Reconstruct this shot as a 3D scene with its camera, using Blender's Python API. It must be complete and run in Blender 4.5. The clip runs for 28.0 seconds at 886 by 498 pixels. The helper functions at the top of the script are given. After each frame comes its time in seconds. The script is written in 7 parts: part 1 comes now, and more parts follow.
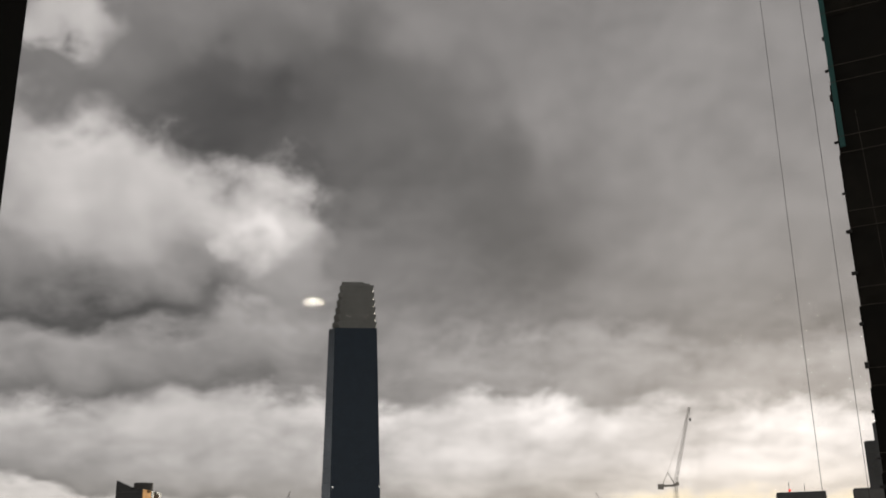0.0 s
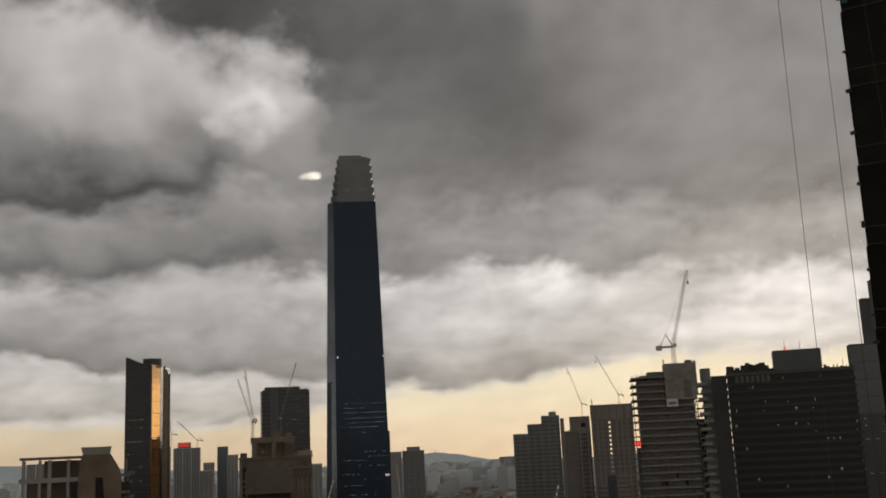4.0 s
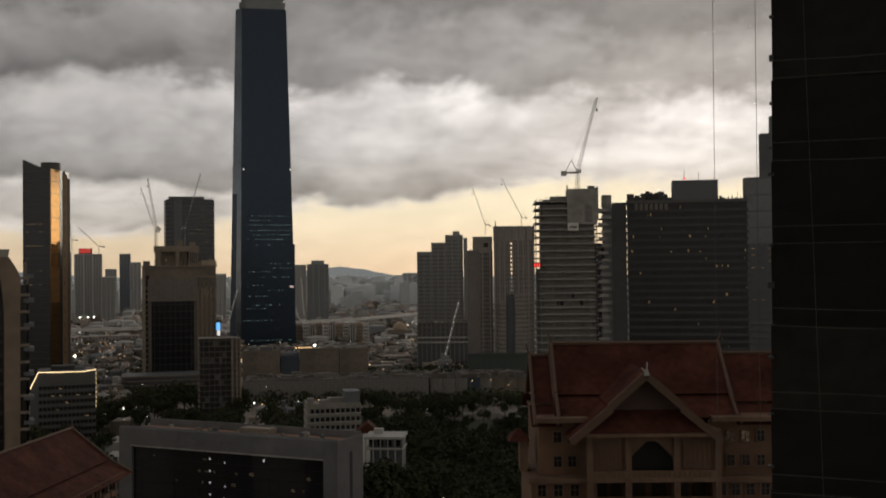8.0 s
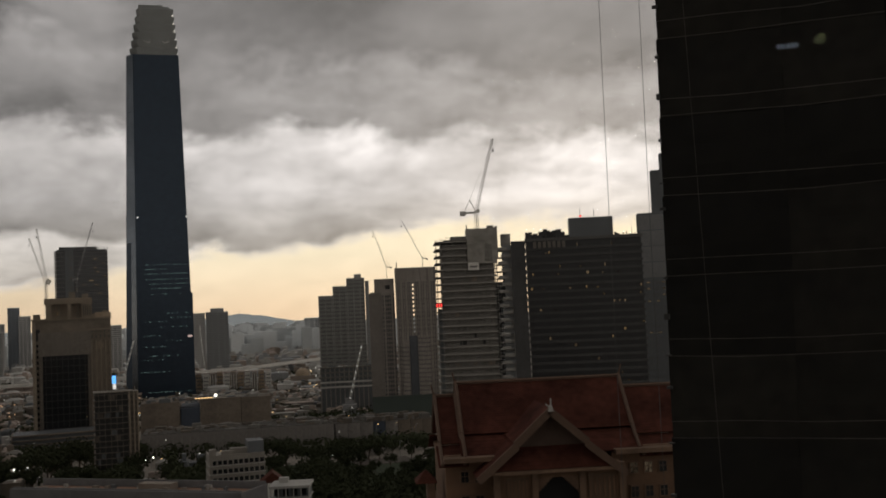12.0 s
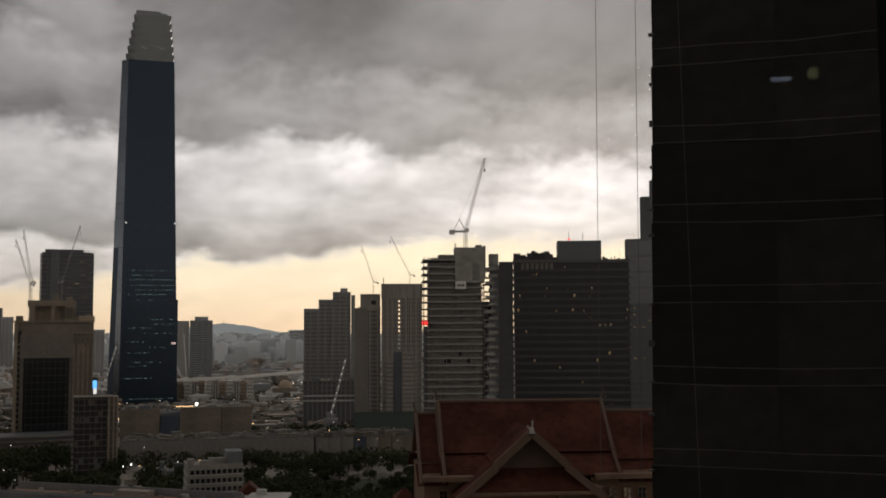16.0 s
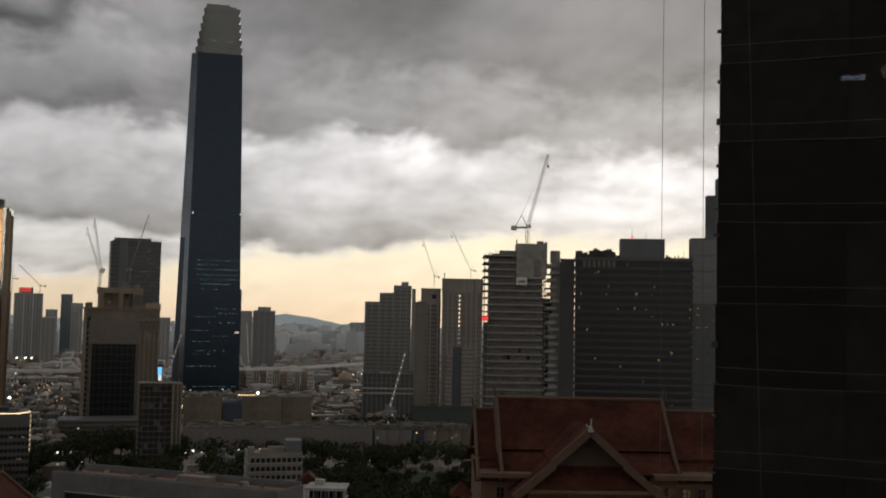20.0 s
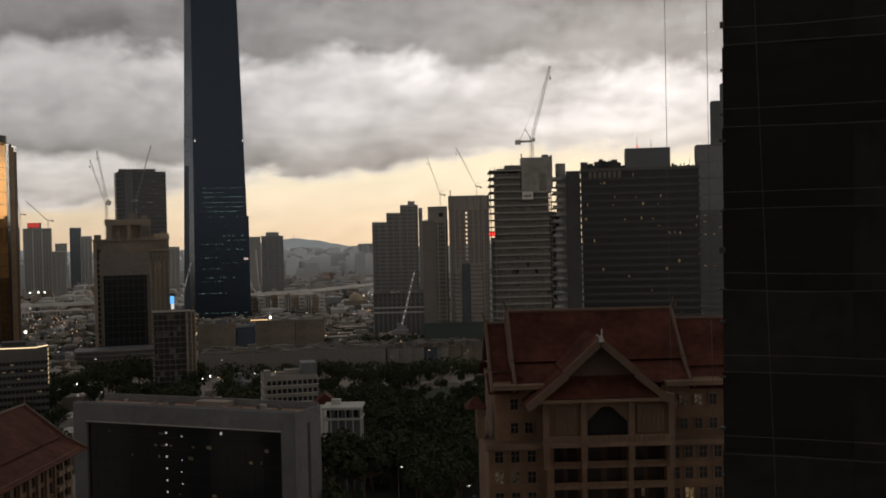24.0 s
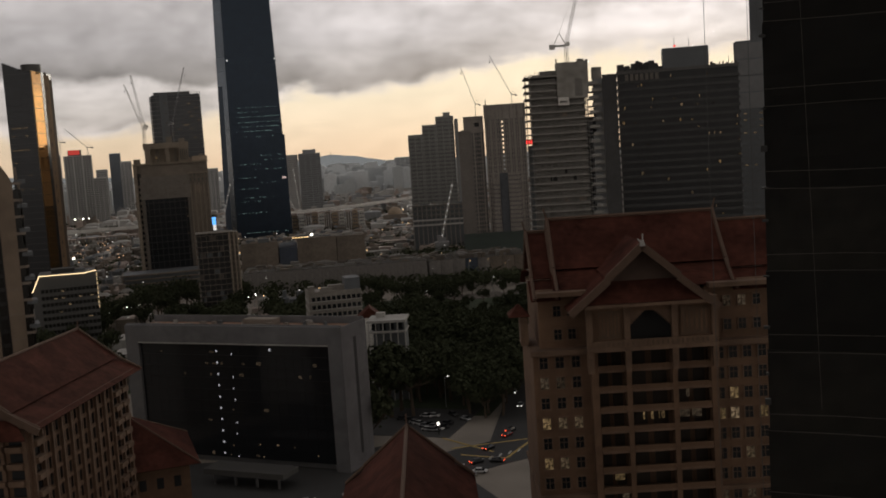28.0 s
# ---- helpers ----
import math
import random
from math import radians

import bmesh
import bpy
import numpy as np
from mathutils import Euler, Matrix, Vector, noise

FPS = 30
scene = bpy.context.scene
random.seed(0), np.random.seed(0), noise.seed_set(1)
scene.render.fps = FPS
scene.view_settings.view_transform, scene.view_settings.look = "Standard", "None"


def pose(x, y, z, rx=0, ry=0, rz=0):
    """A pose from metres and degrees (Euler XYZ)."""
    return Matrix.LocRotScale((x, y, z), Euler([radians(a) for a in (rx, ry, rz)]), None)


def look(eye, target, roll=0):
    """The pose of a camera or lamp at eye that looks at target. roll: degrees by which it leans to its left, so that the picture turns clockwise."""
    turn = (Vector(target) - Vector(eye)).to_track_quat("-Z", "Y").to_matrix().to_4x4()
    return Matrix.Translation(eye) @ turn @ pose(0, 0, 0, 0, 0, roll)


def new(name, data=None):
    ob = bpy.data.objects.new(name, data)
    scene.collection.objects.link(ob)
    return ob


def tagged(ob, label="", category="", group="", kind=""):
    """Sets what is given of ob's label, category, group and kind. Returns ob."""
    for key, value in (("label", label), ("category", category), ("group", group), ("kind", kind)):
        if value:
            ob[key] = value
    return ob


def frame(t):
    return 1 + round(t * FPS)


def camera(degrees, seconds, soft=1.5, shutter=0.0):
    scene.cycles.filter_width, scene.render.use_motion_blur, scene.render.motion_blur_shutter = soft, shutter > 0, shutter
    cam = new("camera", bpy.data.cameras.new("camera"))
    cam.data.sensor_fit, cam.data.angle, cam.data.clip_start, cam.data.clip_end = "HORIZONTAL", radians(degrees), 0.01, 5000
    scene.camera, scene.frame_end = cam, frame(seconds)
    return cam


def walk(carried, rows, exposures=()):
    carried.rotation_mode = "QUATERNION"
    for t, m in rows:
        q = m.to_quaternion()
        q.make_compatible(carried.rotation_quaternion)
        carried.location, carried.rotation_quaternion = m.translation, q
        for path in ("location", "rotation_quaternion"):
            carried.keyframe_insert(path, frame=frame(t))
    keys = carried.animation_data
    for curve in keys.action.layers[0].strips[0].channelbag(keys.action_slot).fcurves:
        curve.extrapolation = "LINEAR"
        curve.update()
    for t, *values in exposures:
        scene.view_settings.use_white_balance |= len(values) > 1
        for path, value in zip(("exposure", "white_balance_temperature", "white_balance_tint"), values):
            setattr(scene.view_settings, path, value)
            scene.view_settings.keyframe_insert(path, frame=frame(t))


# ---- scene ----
# Dusk over a city of towers, seen from a high window. East of the view axis is +x, away from the window is +y.
cam = camera(47.0, 28.0, soft=1.75, shutter=0.3)
EYE = (0.0, 0.0, 92.0)
PATH = (
    (0.0, 0.41, 18.55, 0.95),
    (0.5, 0.71, 16.33, 1.37),
    (1.0, 1.28, 12.86, 2.21),
    (1.5, 0.60, 11.03, 2.84),
    (2.0, 0.27, 10.18, 3.10),
    (2.5, 0.91, 10.09, 2.65),
    (4.5, 0.43, 11.55, 2.30),
    (5.0, -1.03, 11.36, 1.13),
    (5.5, -2.53, 9.79, 0.47),
    (6.0, -3.77, 7.95, 0.70),
    (6.5, -4.92, 7.28, 0.93),
    (7.0, -4.81, 7.09, 0.99),
    (7.5, -4.34, 5.60, 0.28),
    (8.0, -4.66, 0.99, 0.61),
    (8.5, -5.21, -0.00, 1.90),
    (9.0, -6.78, 1.95, 2.45),
    (9.5, -9.56, 3.06, 3.10),
    (10.0, -11.65, 2.73, 4.23),
    (10.5, -12.09, 2.71, 4.43),
    (11.0, -10.85, 3.10, 3.32),
    (11.5, -10.31, 3.17, 2.73),
    (12.0, -10.15, 3.20, 2.51),
    (12.5, -9.67, 3.30, 2.03),
    (14.5, -10.84, 4.27, 0.57),
    (15.0, -10.88, 4.49, 0.75),
    (15.5, -10.93, 4.51, 0.43),
    (16.0, -10.96, 4.18, 0.21),
    (16.5, -10.72, 4.09, 0.19),
    (17.0, -10.50, 4.05, 0.11),
    (17.5, -10.64, 3.85, -0.27),
    (18.0, -10.62, 3.63, -0.51),
    (18.5, -10.25, 3.82, -0.48),
    (19.0, -9.67, 4.70, -0.27),
    (19.5, -9.06, 5.09, -0.59),
    (20.0, -7.59, 3.88, -1.13),
    (20.5, -6.99, 1.75, -1.64),
    (22.5, -6.67, 1.95, -0.38),
    (23.0, -5.80, 1.25, -0.12),
    (23.5, -6.20, -0.17, 0.93),
    (24.0, -7.17, -0.74, 1.31),
    (24.5, -6.80, -1.26, 0.94),
    (25.0, -5.08, -1.68, 0.15),
    (25.5, -4.25, -2.18, 0.45),
    (26.0, -3.97, -3.23, 1.43),
    (26.5, -3.45, -4.15, 1.98),
    (27.0, -3.67, -4.89, 2.60),
    (27.5, -4.43, -5.60, 3.27),
    (28.0, -5.12, -5.64, 3.73),
)


def stoop(t):
    """The eye sinks a hand's width in the first third of the shot."""
    k = max(0.0, min(1.0, (t - 3.5) / 7.0))
    return 0.134 * (1 - k * k * (3 - 2 * k))


walk(cam, [(t, pose(EYE[0], EYE[1], EYE[2] + stoop(t), 90 + p, r, y)) for t, y, p, r in PATH],
     exposures=((0.0, 0.30, 6500, 10), (1.0, 0.26, 6500, 10), (2.0, 0.08, 6500, 9), (5.0, 0.08, 6500, 9), (7.0, 0.26, 6500, 9), (8.5, 0.18, 6500, 10),
                (12.0, 0.22, 6480, 10), (15.5, 0.30, 6450, 11), (18.0, 0.34, 6220, 9), (23.0, 0.34, 6250, 9), (24.0, 0.26, 6400, 11), (28.0, 0.24, 6450, 13)))

# ---- sky and light ----
SUN_AZ, SUN_EL = 19.0, 8.0


def wire(tree, node_type, *inputs, **settings):
    """A node with its inputs set or linked in order."""
    n = tree.nodes.new(node_type)
    for key, value in settings.items():
        if key == "op":
            n.operation = value
        elif key == "blend":
            n.blend_type = value
        elif key == "data":
            n.data_type = value
    for i, value in enumerate(inputs):
        if value is None:
            continue
        if isinstance(value, bpy.types.NodeSocket):
            tree.links.new(value, n.inputs[i])
        else:
            n.inputs[i].default_value = value
    return n


def calc(tree, op, *inputs):
    return wire(tree, "ShaderNodeMath", *inputs, op=op).outputs[0]


# The cloud deck hangs in banks. Each bank has a lower lip (azimuth, elevation in degrees), how strongly it shows along
# the azimuth, then: light of the gap under it, its fade (degrees), darkness of the belly over it, its fade, softness of the lip.
BANKS = (
    (((-30, 26), (-24, 25.6), (-19, 25.2), (-16.3, 23.9), (-12.4, 23.2), (-7.7, 22.0), (-6, 19.9), (-4.9, 17.3)),
     ((-12, 1), (-8, 0.8), (-4.8, 0.0)), 0.38, 5.5, 0.05, 5.0, 3.4),
    (((-6, 15.6), (3, 13.7), (10, 13.9), (16, 12.4), (24, 12.8)),
     ((-7, 0), (3, 0.7), (9, 1)), 0.18, 1.5, 0.05, 3.0, 1.8),
    (((-24, 14.3), (-18.7, 14.3), (-14.7, 14.8), (-12, 15.9), (-8.8, 14.8)),
     ((-14, 1), (-7, 0.35), (-4, 0)), 0.18, 2.0, 0.19, 2.6, 1.8),
    (((-24, 10), (-19.7, 9.8), (-15.4, 10.9), (-11.7, 10.7), (-8, 10.4), (-3, 10.1)),
     ((-6, 1), (-2, 0.6), (0.5, 0)), 0.27, 1.8, 0.19, 2.0, 1.3),
    (((-5, 10.3), (-0.5, 10.0), (1.9, 11.0), (5.3, 10.4), (8.7, 9.8), (13, 9.4), (22, 8.8)),
     ((-6, 0), (-2, 0.5), (2, 0.95), (6, 1), (10, 0.75), (16, 0.6)), 0.40, 4.0, 0.09, 1.6, 1.2),
    (((-22, 6.3), (-18, 5.3), (-14, 4.8), (-8, 4.7), (-3.3, 3.8), (-0.7, 3.5), (3, 3.7), (7, 4.4), (10.7, 5.2)),
     ((-12, 0.95), (-3, 1.0), (6, 1.0), (10, 0.55), (15, 0.0)), 0.16, 1.0, 0.29, 1.9, 0.7),
    (((-24, 2.8), (-18, 3.0), (-12, 2.3), (-6, 2.8)),
     ((-12, 1), (-5, 0)), 0.06, 1.0, 0.16, 0.8, 0.6),
)
# Torn holes, thin and darker places in the deck: azimuth, elevation, half widths (degrees), lightening.
CLOUD_PATCHES = (
    (-22.7, 29.4, 2.4, 1.5, 0.30), (-11.0, 21.2, 4.2, 2.2, 0.12), (-9.4, 20.4, 2.2, 2.4, 0.10), (-10.6, 18.6, 2.0, 1.4, 0.15), (-12.9, 18.0, 0.9, 0.8, 0.12),
    (-20.5, 20.5, 5.0, 3.0, 0.12), (19.0, 23.0, 14.0, 9.0, 0.055), (20.0, 8.2, 3.6, 1.0, 0.22), (17.5, 6.2, 5.0, 1.0, 0.20), (6.4, 9.6, 1.6, 0.8, 0.20), (11.0, 7.0, 5.0, 1.6, 0.06),
    # the last lies out of view, added to dull the bronze mirror
    (-8.0, 26.0, 9.5, 5.0, -0.075), (0.0, 19.5, 9.0, 5.0, -0.045), (-6.4, 12.6, 2.4, 1.4, -0.05), (-17.5, 10.5, 8.0, 6.0, -0.075), (7.0, 20.0, 7.0, 4.5, -0.055), (1.2, 8.4, 3.0, 0.9, -0.06), (7.5, 7.4, 3.0, 0.9, -0.06), (-14.0, 26.5, 4.0, 2.5, -0.03), (30.0, 7.8, 5.8, 4.0, -0.26))


def make_sky():
    world = bpy.data.worlds.new("overcast_sky")
    scene.world = world
    world.use_nodes = True
    t = world.node_tree
    t.nodes.clear()
    way = t.nodes.new("ShaderNodeTexCoord").outputs["Generated"]
    xyz = wire(t, "ShaderNodeSeparateXYZ", way).outputs
    az = calc(t, "MULTIPLY", calc(t, "ARCTAN2", xyz[0], xyz[1]), 57.2958)
    el = calc(t, "MULTIPLY", calc(t, "ARCSINE", xyz[2]), 57.2958)
    # the deck flattens towards the horizon
    low_el = calc(t, "MAXIMUM", el, -2.0)
    squash = calc(t, "MULTIPLY_ADD", calc(t, "POWER", 2.718, calc(t, "MULTIPLY", low_el, -0.16)), -9.0, calc(t, "MULTIPLY", low_el, 1.25))

    def billows(scale, detail, rough, shift, twist=0.0):
        n = t.nodes.new("ShaderNodeTexNoise")
        n.inputs["Scale"].default_value, n.inputs["Detail"].default_value = scale, detail
        n.inputs["Roughness"].default_value, n.inputs["Distortion"].default_value = rough, twist
        spot = wire(t, "ShaderNodeCombineXYZ", az, squash, shift).outputs[0]
        t.links.new(spot, n.inputs["Vector"])
        return n.outputs

    def course(x, points):
        """A line that runs straight from point to point and level past its ends."""
        total = points[0][1]
        for (a, u), (b, v) in zip(points, points[1:]):
            if u != v:
                total = calc(t, "ADD", total, wire(t, "ShaderNodeMapRange", x, a, b, 0.0, v - u).outputs[0])
        return total

    def smooth(x, a, b):
        n = wire(t, "ShaderNodeMapRange", x, a, b, 0.0, 1.0)
        n.interpolation_type = "SMOOTHSTEP"
        return n.outputs[0]

    def fade(x, length):
        return calc(t, "POWER", 2.718, calc(t, "MULTIPLY", calc(t, "MAXIMUM", x, 0.0), -1.0 / length))

    # broad eddies bend the banks, small ones fray their lips
    broad = billows(0.13, 4.0, 0.5, 3.0)
    fine = billows(0.34, 6.0, 0.5, 11.0, 0.15)
    bend = wire(t, "ShaderNodeSeparateColor", broad["Color"]).outputs
    fray = calc(t, "SUBTRACT", fine[0], 0.5)
    swing = calc(t, "MINIMUM", calc(t, "MULTIPLY_ADD", low_el, 0.11, 0.45), 2.6)
    az2 = calc(t, "MULTIPLY_ADD", calc(t, "SUBTRACT", bend[0], 0.5), 6.0, calc(t, "MULTIPLY_ADD", fray, 3.0, az))
    lift = calc(t, "MULTIPLY_ADD", calc(t, "SUBTRACT", bend[1], 0.5), 1.1, calc(t, "MULTIPLY", fray, 2.3))
    el2 = calc(t, "MULTIPLY_ADD", lift, swing, el)
    light = course(el2, ((2.0, 0.56), (8.0, 0.43), (11.0, 0.34), (14.0, 0.26), (20.0, 0.215), (27.0, 0.20), (34.0, 0.21), (50.0, 0.25)))
    for lip, show, gap, gap_fade, belly, belly_fade, soft_lip in BANKS:
        under = calc(t, "SUBTRACT", course(az2, lip), el2)
        open_side = smooth(under, -0.35 * soft_lip, soft_lip)
        bright = calc(t, "MULTIPLY", calc(t, "MULTIPLY", open_side, fade(under, gap_fade)), gap)
        over = calc(t, "MULTIPLY", under, -1.0)
        dark = calc(t, "MULTIPLY", calc(t, "MULTIPLY", calc(t, "SUBTRACT", 1.0, open_side), fade(over, belly_fade)), belly)
        light = calc(t, "MULTIPLY_ADD", calc(t, "SUBTRACT", bright, dark), course(az2, show), light)
    place = wire(t, "ShaderNodeCombineXYZ", az2, el2, 0.0).outputs[0]
    for a, e, ra, re, amount in CLOUD_PATCHES:
        d = wire(t, "ShaderNodeVectorMath", place, (a, e, 0.0), op="SUBTRACT").outputs[0]
        d = wire(t, "ShaderNodeVectorMath", d, (1 / ra, 1 / re, 1.0), op="MULTIPLY").outputs[0]
        d = wire(t, "ShaderNodeVectorMath", d, d, op="DOT_PRODUCT").outputs["Value"]
        light = calc(t, "MULTIPLY_ADD", smooth(d, 1.9, 0.0), amount, light)
    # mottled light: soft billows, livelier low down where the gaps are
    curl = billows(0.40, 7.0, 0.52, 23.0, 0.2)
    lively = wire(t, "ShaderNodeMapRange", el, 12.0, 17.0, 0.8, 0.34).outputs[0]
    ripple = calc(t, "MULTIPLY_ADD", calc(t, "SUBTRACT", curl[0], 0.5), lively, 1.0)
    # the lower edges of the billows, turned to the sunset, are lighter
    shifted = t.nodes.new("ShaderNodeTexNoise")
    shifted.inputs["Scale"].default_value, shifted.inputs["Detail"].default_value = 0.34, 6.0
    shifted.inputs["Roughness"].default_value, shifted.inputs["Distortion"].default_value = 0.5, 0.15
    t.links.new(wire(t, "ShaderNodeCombineXYZ", calc(t, "ADD", az, 0.25), calc(t, "SUBTRACT", squash, 0.55), 11.0).outputs[0], shifted.inputs["Vector"])
    edge_light = calc(t, "MULTIPLY", calc(t, "SUBTRACT", shifted.outputs[0], fine[0]), calc(t, "MULTIPLY", lively, 0.9))
    wisps = calc(t, "MULTIPLY_ADD", calc(t, "SUBTRACT", broad[0], 0.5), 0.5, edge_light)
    light = calc(t, "MAXIMUM", calc(t, "MULTIPLY", light, calc(t, "ADD", ripple, wisps)), 0.06)
    # under the ragged foot of the deck lies a clear strip of evening sky
    foot = course(az2, ((-24, 2.3), (-12, 2.0), (-6, 3.0), (-3.3, 3.6), (0, 3.4), (3, 3.6), (7, 4.3), (11, 4.9), (17, 4.4)))
    strip_open = smooth(calc(t, "SUBTRACT", calc(t, "MULTIPLY_ADD", fray, 2.4, el), foot), 0.55, -0.5)
    veil = calc(t, "MULTIPLY_ADD", calc(t, "SUBTRACT", curl[0], 0.5), 0.25, course(el, ((0.0, 0.70), (3.5, 0.82))))
    veil = calc(t, "MULTIPLY", veil, course(az, ((-16, 0.80), (-4, 1.0))))
    light = calc(t, "ADD", calc(t, "MULTIPLY", light, calc(t, "SUBTRACT", 1.0, strip_open)), calc(t, "MULTIPLY", veil, strip_open))
    # the storm deck is darker away from the sunset
    away = wire(t, "ShaderNodeMapRange", xyz[1], -0.5, 0.7, 0.80, 1.0).outputs[0]
    light = calc(t, "MULTIPLY", light, away)
    warm = calc(t, "MAXIMUM", strip_open, calc(t, "MULTIPLY", wire(t, "ShaderNodeMapRange", el, 6.5, 3.0, 0.0, 1.0).outputs[0], 0.22))
    tint = wire(t, "ShaderNodeMix", warm, data="RGBA")
    glow = wire(t, "ShaderNodeMix", wire(t, "ShaderNodeMapRange", el, 0.0, 3.2, 0.0, 1.0).outputs[0], data="RGBA")
    glow.inputs[6].default_value, glow.inputs[7].default_value = (1.17, 0.87, 0.60, 1), (1.10, 0.93, 0.69, 1)
    tint.inputs[6].default_value = (1.05, 0.97, 0.955, 1)
    t.links.new(glow.outputs[2], tint.inputs[7])
    # the unseen deck behind the window, tinted warm to warm the facing fronts
    cool = wire(t, "ShaderNodeMix", wire(t, "ShaderNodeMapRange", xyz[1], 0.45, -0.3, 0.0, 1.0).outputs[0], data="RGBA")
    t.links.new(tint.outputs[2], cool.inputs[6])
    cool.inputs[7].default_value = (1.09, 0.98, 0.89, 1)
    cloud = wire(t, "ShaderNodeVectorMath", cool.outputs[2], (1, 1, 1), op="SCALE")
    t.links.new(light, cloud.inputs["Scale"])
    air = t.nodes.new("ShaderNodeTexSky")
    air.sky_type, air.sun_disc = "NISHITA", False
    air.sun_elevation, air.sun_rotation = radians(SUN_EL), radians(SUN_AZ)
    thin = wire(t, "ShaderNodeVectorMath", air.outputs[0], (0.05, 0.05, 0.05), op="MULTIPLY").outputs[0]
    both = wire(t, "ShaderNodeMix", 0.96, data="RGBA")
    t.links.new(thin, both.inputs[6])
    t.links.new(cloud.outputs[0], both.inputs[7])
    bg = wire(t, "ShaderNodeBackground", both.outputs[2], 1.0)
    out = t.nodes.new("ShaderNodeOutputWorld")
    t.links.new(bg.outputs[0], out.inputs[0])


make_sky()
sun = new("sun", bpy.data.lights.new("sun", "SUN"))
sun.data.energy, sun.data.angle, sun.data.color = 0.5, radians(14), (1.0, 0.9, 0.76)
sun.matrix_world = look((0, 0, 300), (-math.sin(radians(SUN_AZ)), -math.cos(radians(SUN_AZ)), 300 - math.tan(radians(SUN_EL))))

# ---- materials ----


def material(name, colour, rough=0.8, metal=0.0, vary=0.25, grain=0.3, stain=0.03, bump=0.1, streak=1.0, each=0.0, spec=0.5):
    """Paint, stone or metal with fine grain and broad stains; each: how much one piece differs from the next."""
    m = bpy.data.materials.new(name)
    m.use_nodes = True
    t = m.node_tree
    b = t.nodes["Principled BSDF"]
    b.inputs["Roughness"].default_value, b.inputs["Metallic"].default_value = rough, metal
    b.inputs["Specular IOR Level"].default_value = spec
    place = t.nodes.new("ShaderNodeTexCoord").outputs["Object"]
    fine = t.nodes.new("ShaderNodeTexNoise")
    fine.inputs["Scale"].default_value, fine.inputs["Detail"].default_value = grain, 5.0
    t.links.new(place, fine.inputs["Vector"])
    broad = t.nodes.new("ShaderNodeTexNoise")
    broad.inputs["Scale"].default_value, broad.inputs["Detail"].default_value = stain, 4.0
    t.links.new(wire(t, "ShaderNodeVectorMath", place, (streak, streak, 1.0), op="MULTIPLY").outputs[0], broad.inputs["Vector"])
    amount = calc(t, "ADD", calc(t, "MULTIPLY", fine.outputs[0], 0.8), calc(t, "MULTIPLY", broad.outputs[0], 1.2))
    amount = calc(t, "MULTIPLY_ADD", calc(t, "SUBTRACT", amount, 1.0), vary * 2, 1.0)
    if each:
        one = t.nodes.new("ShaderNodeObjectInfo").outputs["Random"]
        amount = calc(t, "MULTIPLY", amount, calc(t, "MULTIPLY_ADD", one, each, 1 - each / 2))
    paint = wire(t, "ShaderNodeVectorMath", (*colour,), (1, 1, 1), op="SCALE")
    t.links.new(amount, paint.inputs["Scale"])
    t.links.new(paint.outputs[0], b.inputs["Base Color"])
    if bump:
        n = t.nodes.new("ShaderNodeBump")
        n.inputs["Strength"].default_value, n.inputs["Distance"].default_value = bump, 0.2 / max(grain, 0.05) * 0.1
        t.links.new(fine.outputs[0], n.inputs["Height"])
        t.links.new(n.outputs[0], b.inputs["Normal"])
    return m


def facade_glass(name, colour, metal=0.5, rough=0.07, wave=0.03):
    """Coated curtain-wall glass: a tinted mirror, each pane a little out of true."""
    m = bpy.data.materials.new(name)
    m.use_nodes = True
    t = m.node_tree
    b = t.nodes["Principled BSDF"]
    b.inputs["Roughness"].default_value, b.inputs["Metallic"].default_value = rough, metal
    place = t.nodes.new("ShaderNodeTexCoord").outputs["Object"]
    n = t.nodes.new("ShaderNodeTexNoise")
    n.inputs["Scale"].default_value, n.inputs["Detail"].default_value = 0.12, 3.0
    t.links.new(place, n.inputs["Vector"])
    cell = t.nodes.new("ShaderNodeTexVoronoi")
    cell.inputs["Scale"].default_value = 0.3
    t.links.new(place, cell.inputs["Vector"])
    one = wire(t, "ShaderNodeSeparateXYZ", cell.outputs["Color"]).outputs[0]
    amount = calc(t, "MULTIPLY_ADD", one, 0.2, 0.9)
    paint = wire(t, "ShaderNodeVectorMath", (*colour,), (1, 1, 1), op="SCALE")
    t.links.new(amount, paint.inputs["Scale"])
    t.links.new(paint.outputs[0], b.inputs["Base Color"])
    u = t.nodes.new("ShaderNodeBump")
    u.inputs["Strength"].default_value, u.inputs["Distance"].default_value = wave, 1.0
    t.links.new(n.outputs[0], u.inputs["Height"])
    t.links.new(u.outputs[0], b.inputs["Normal"])
    return m


def lamp_material(name, colour, strength):
    m = bpy.data.materials.new(name)
    m.use_nodes = True
    t = m.node_tree
    t.nodes.clear()
    e = wire(t, "ShaderNodeEmission", (*colour, 1), strength)
    t.links.new(e.outputs[0], t.nodes.new("ShaderNodeOutputMaterial").inputs[0])
    m.cycles.emission_sampling = "NONE"
    return m


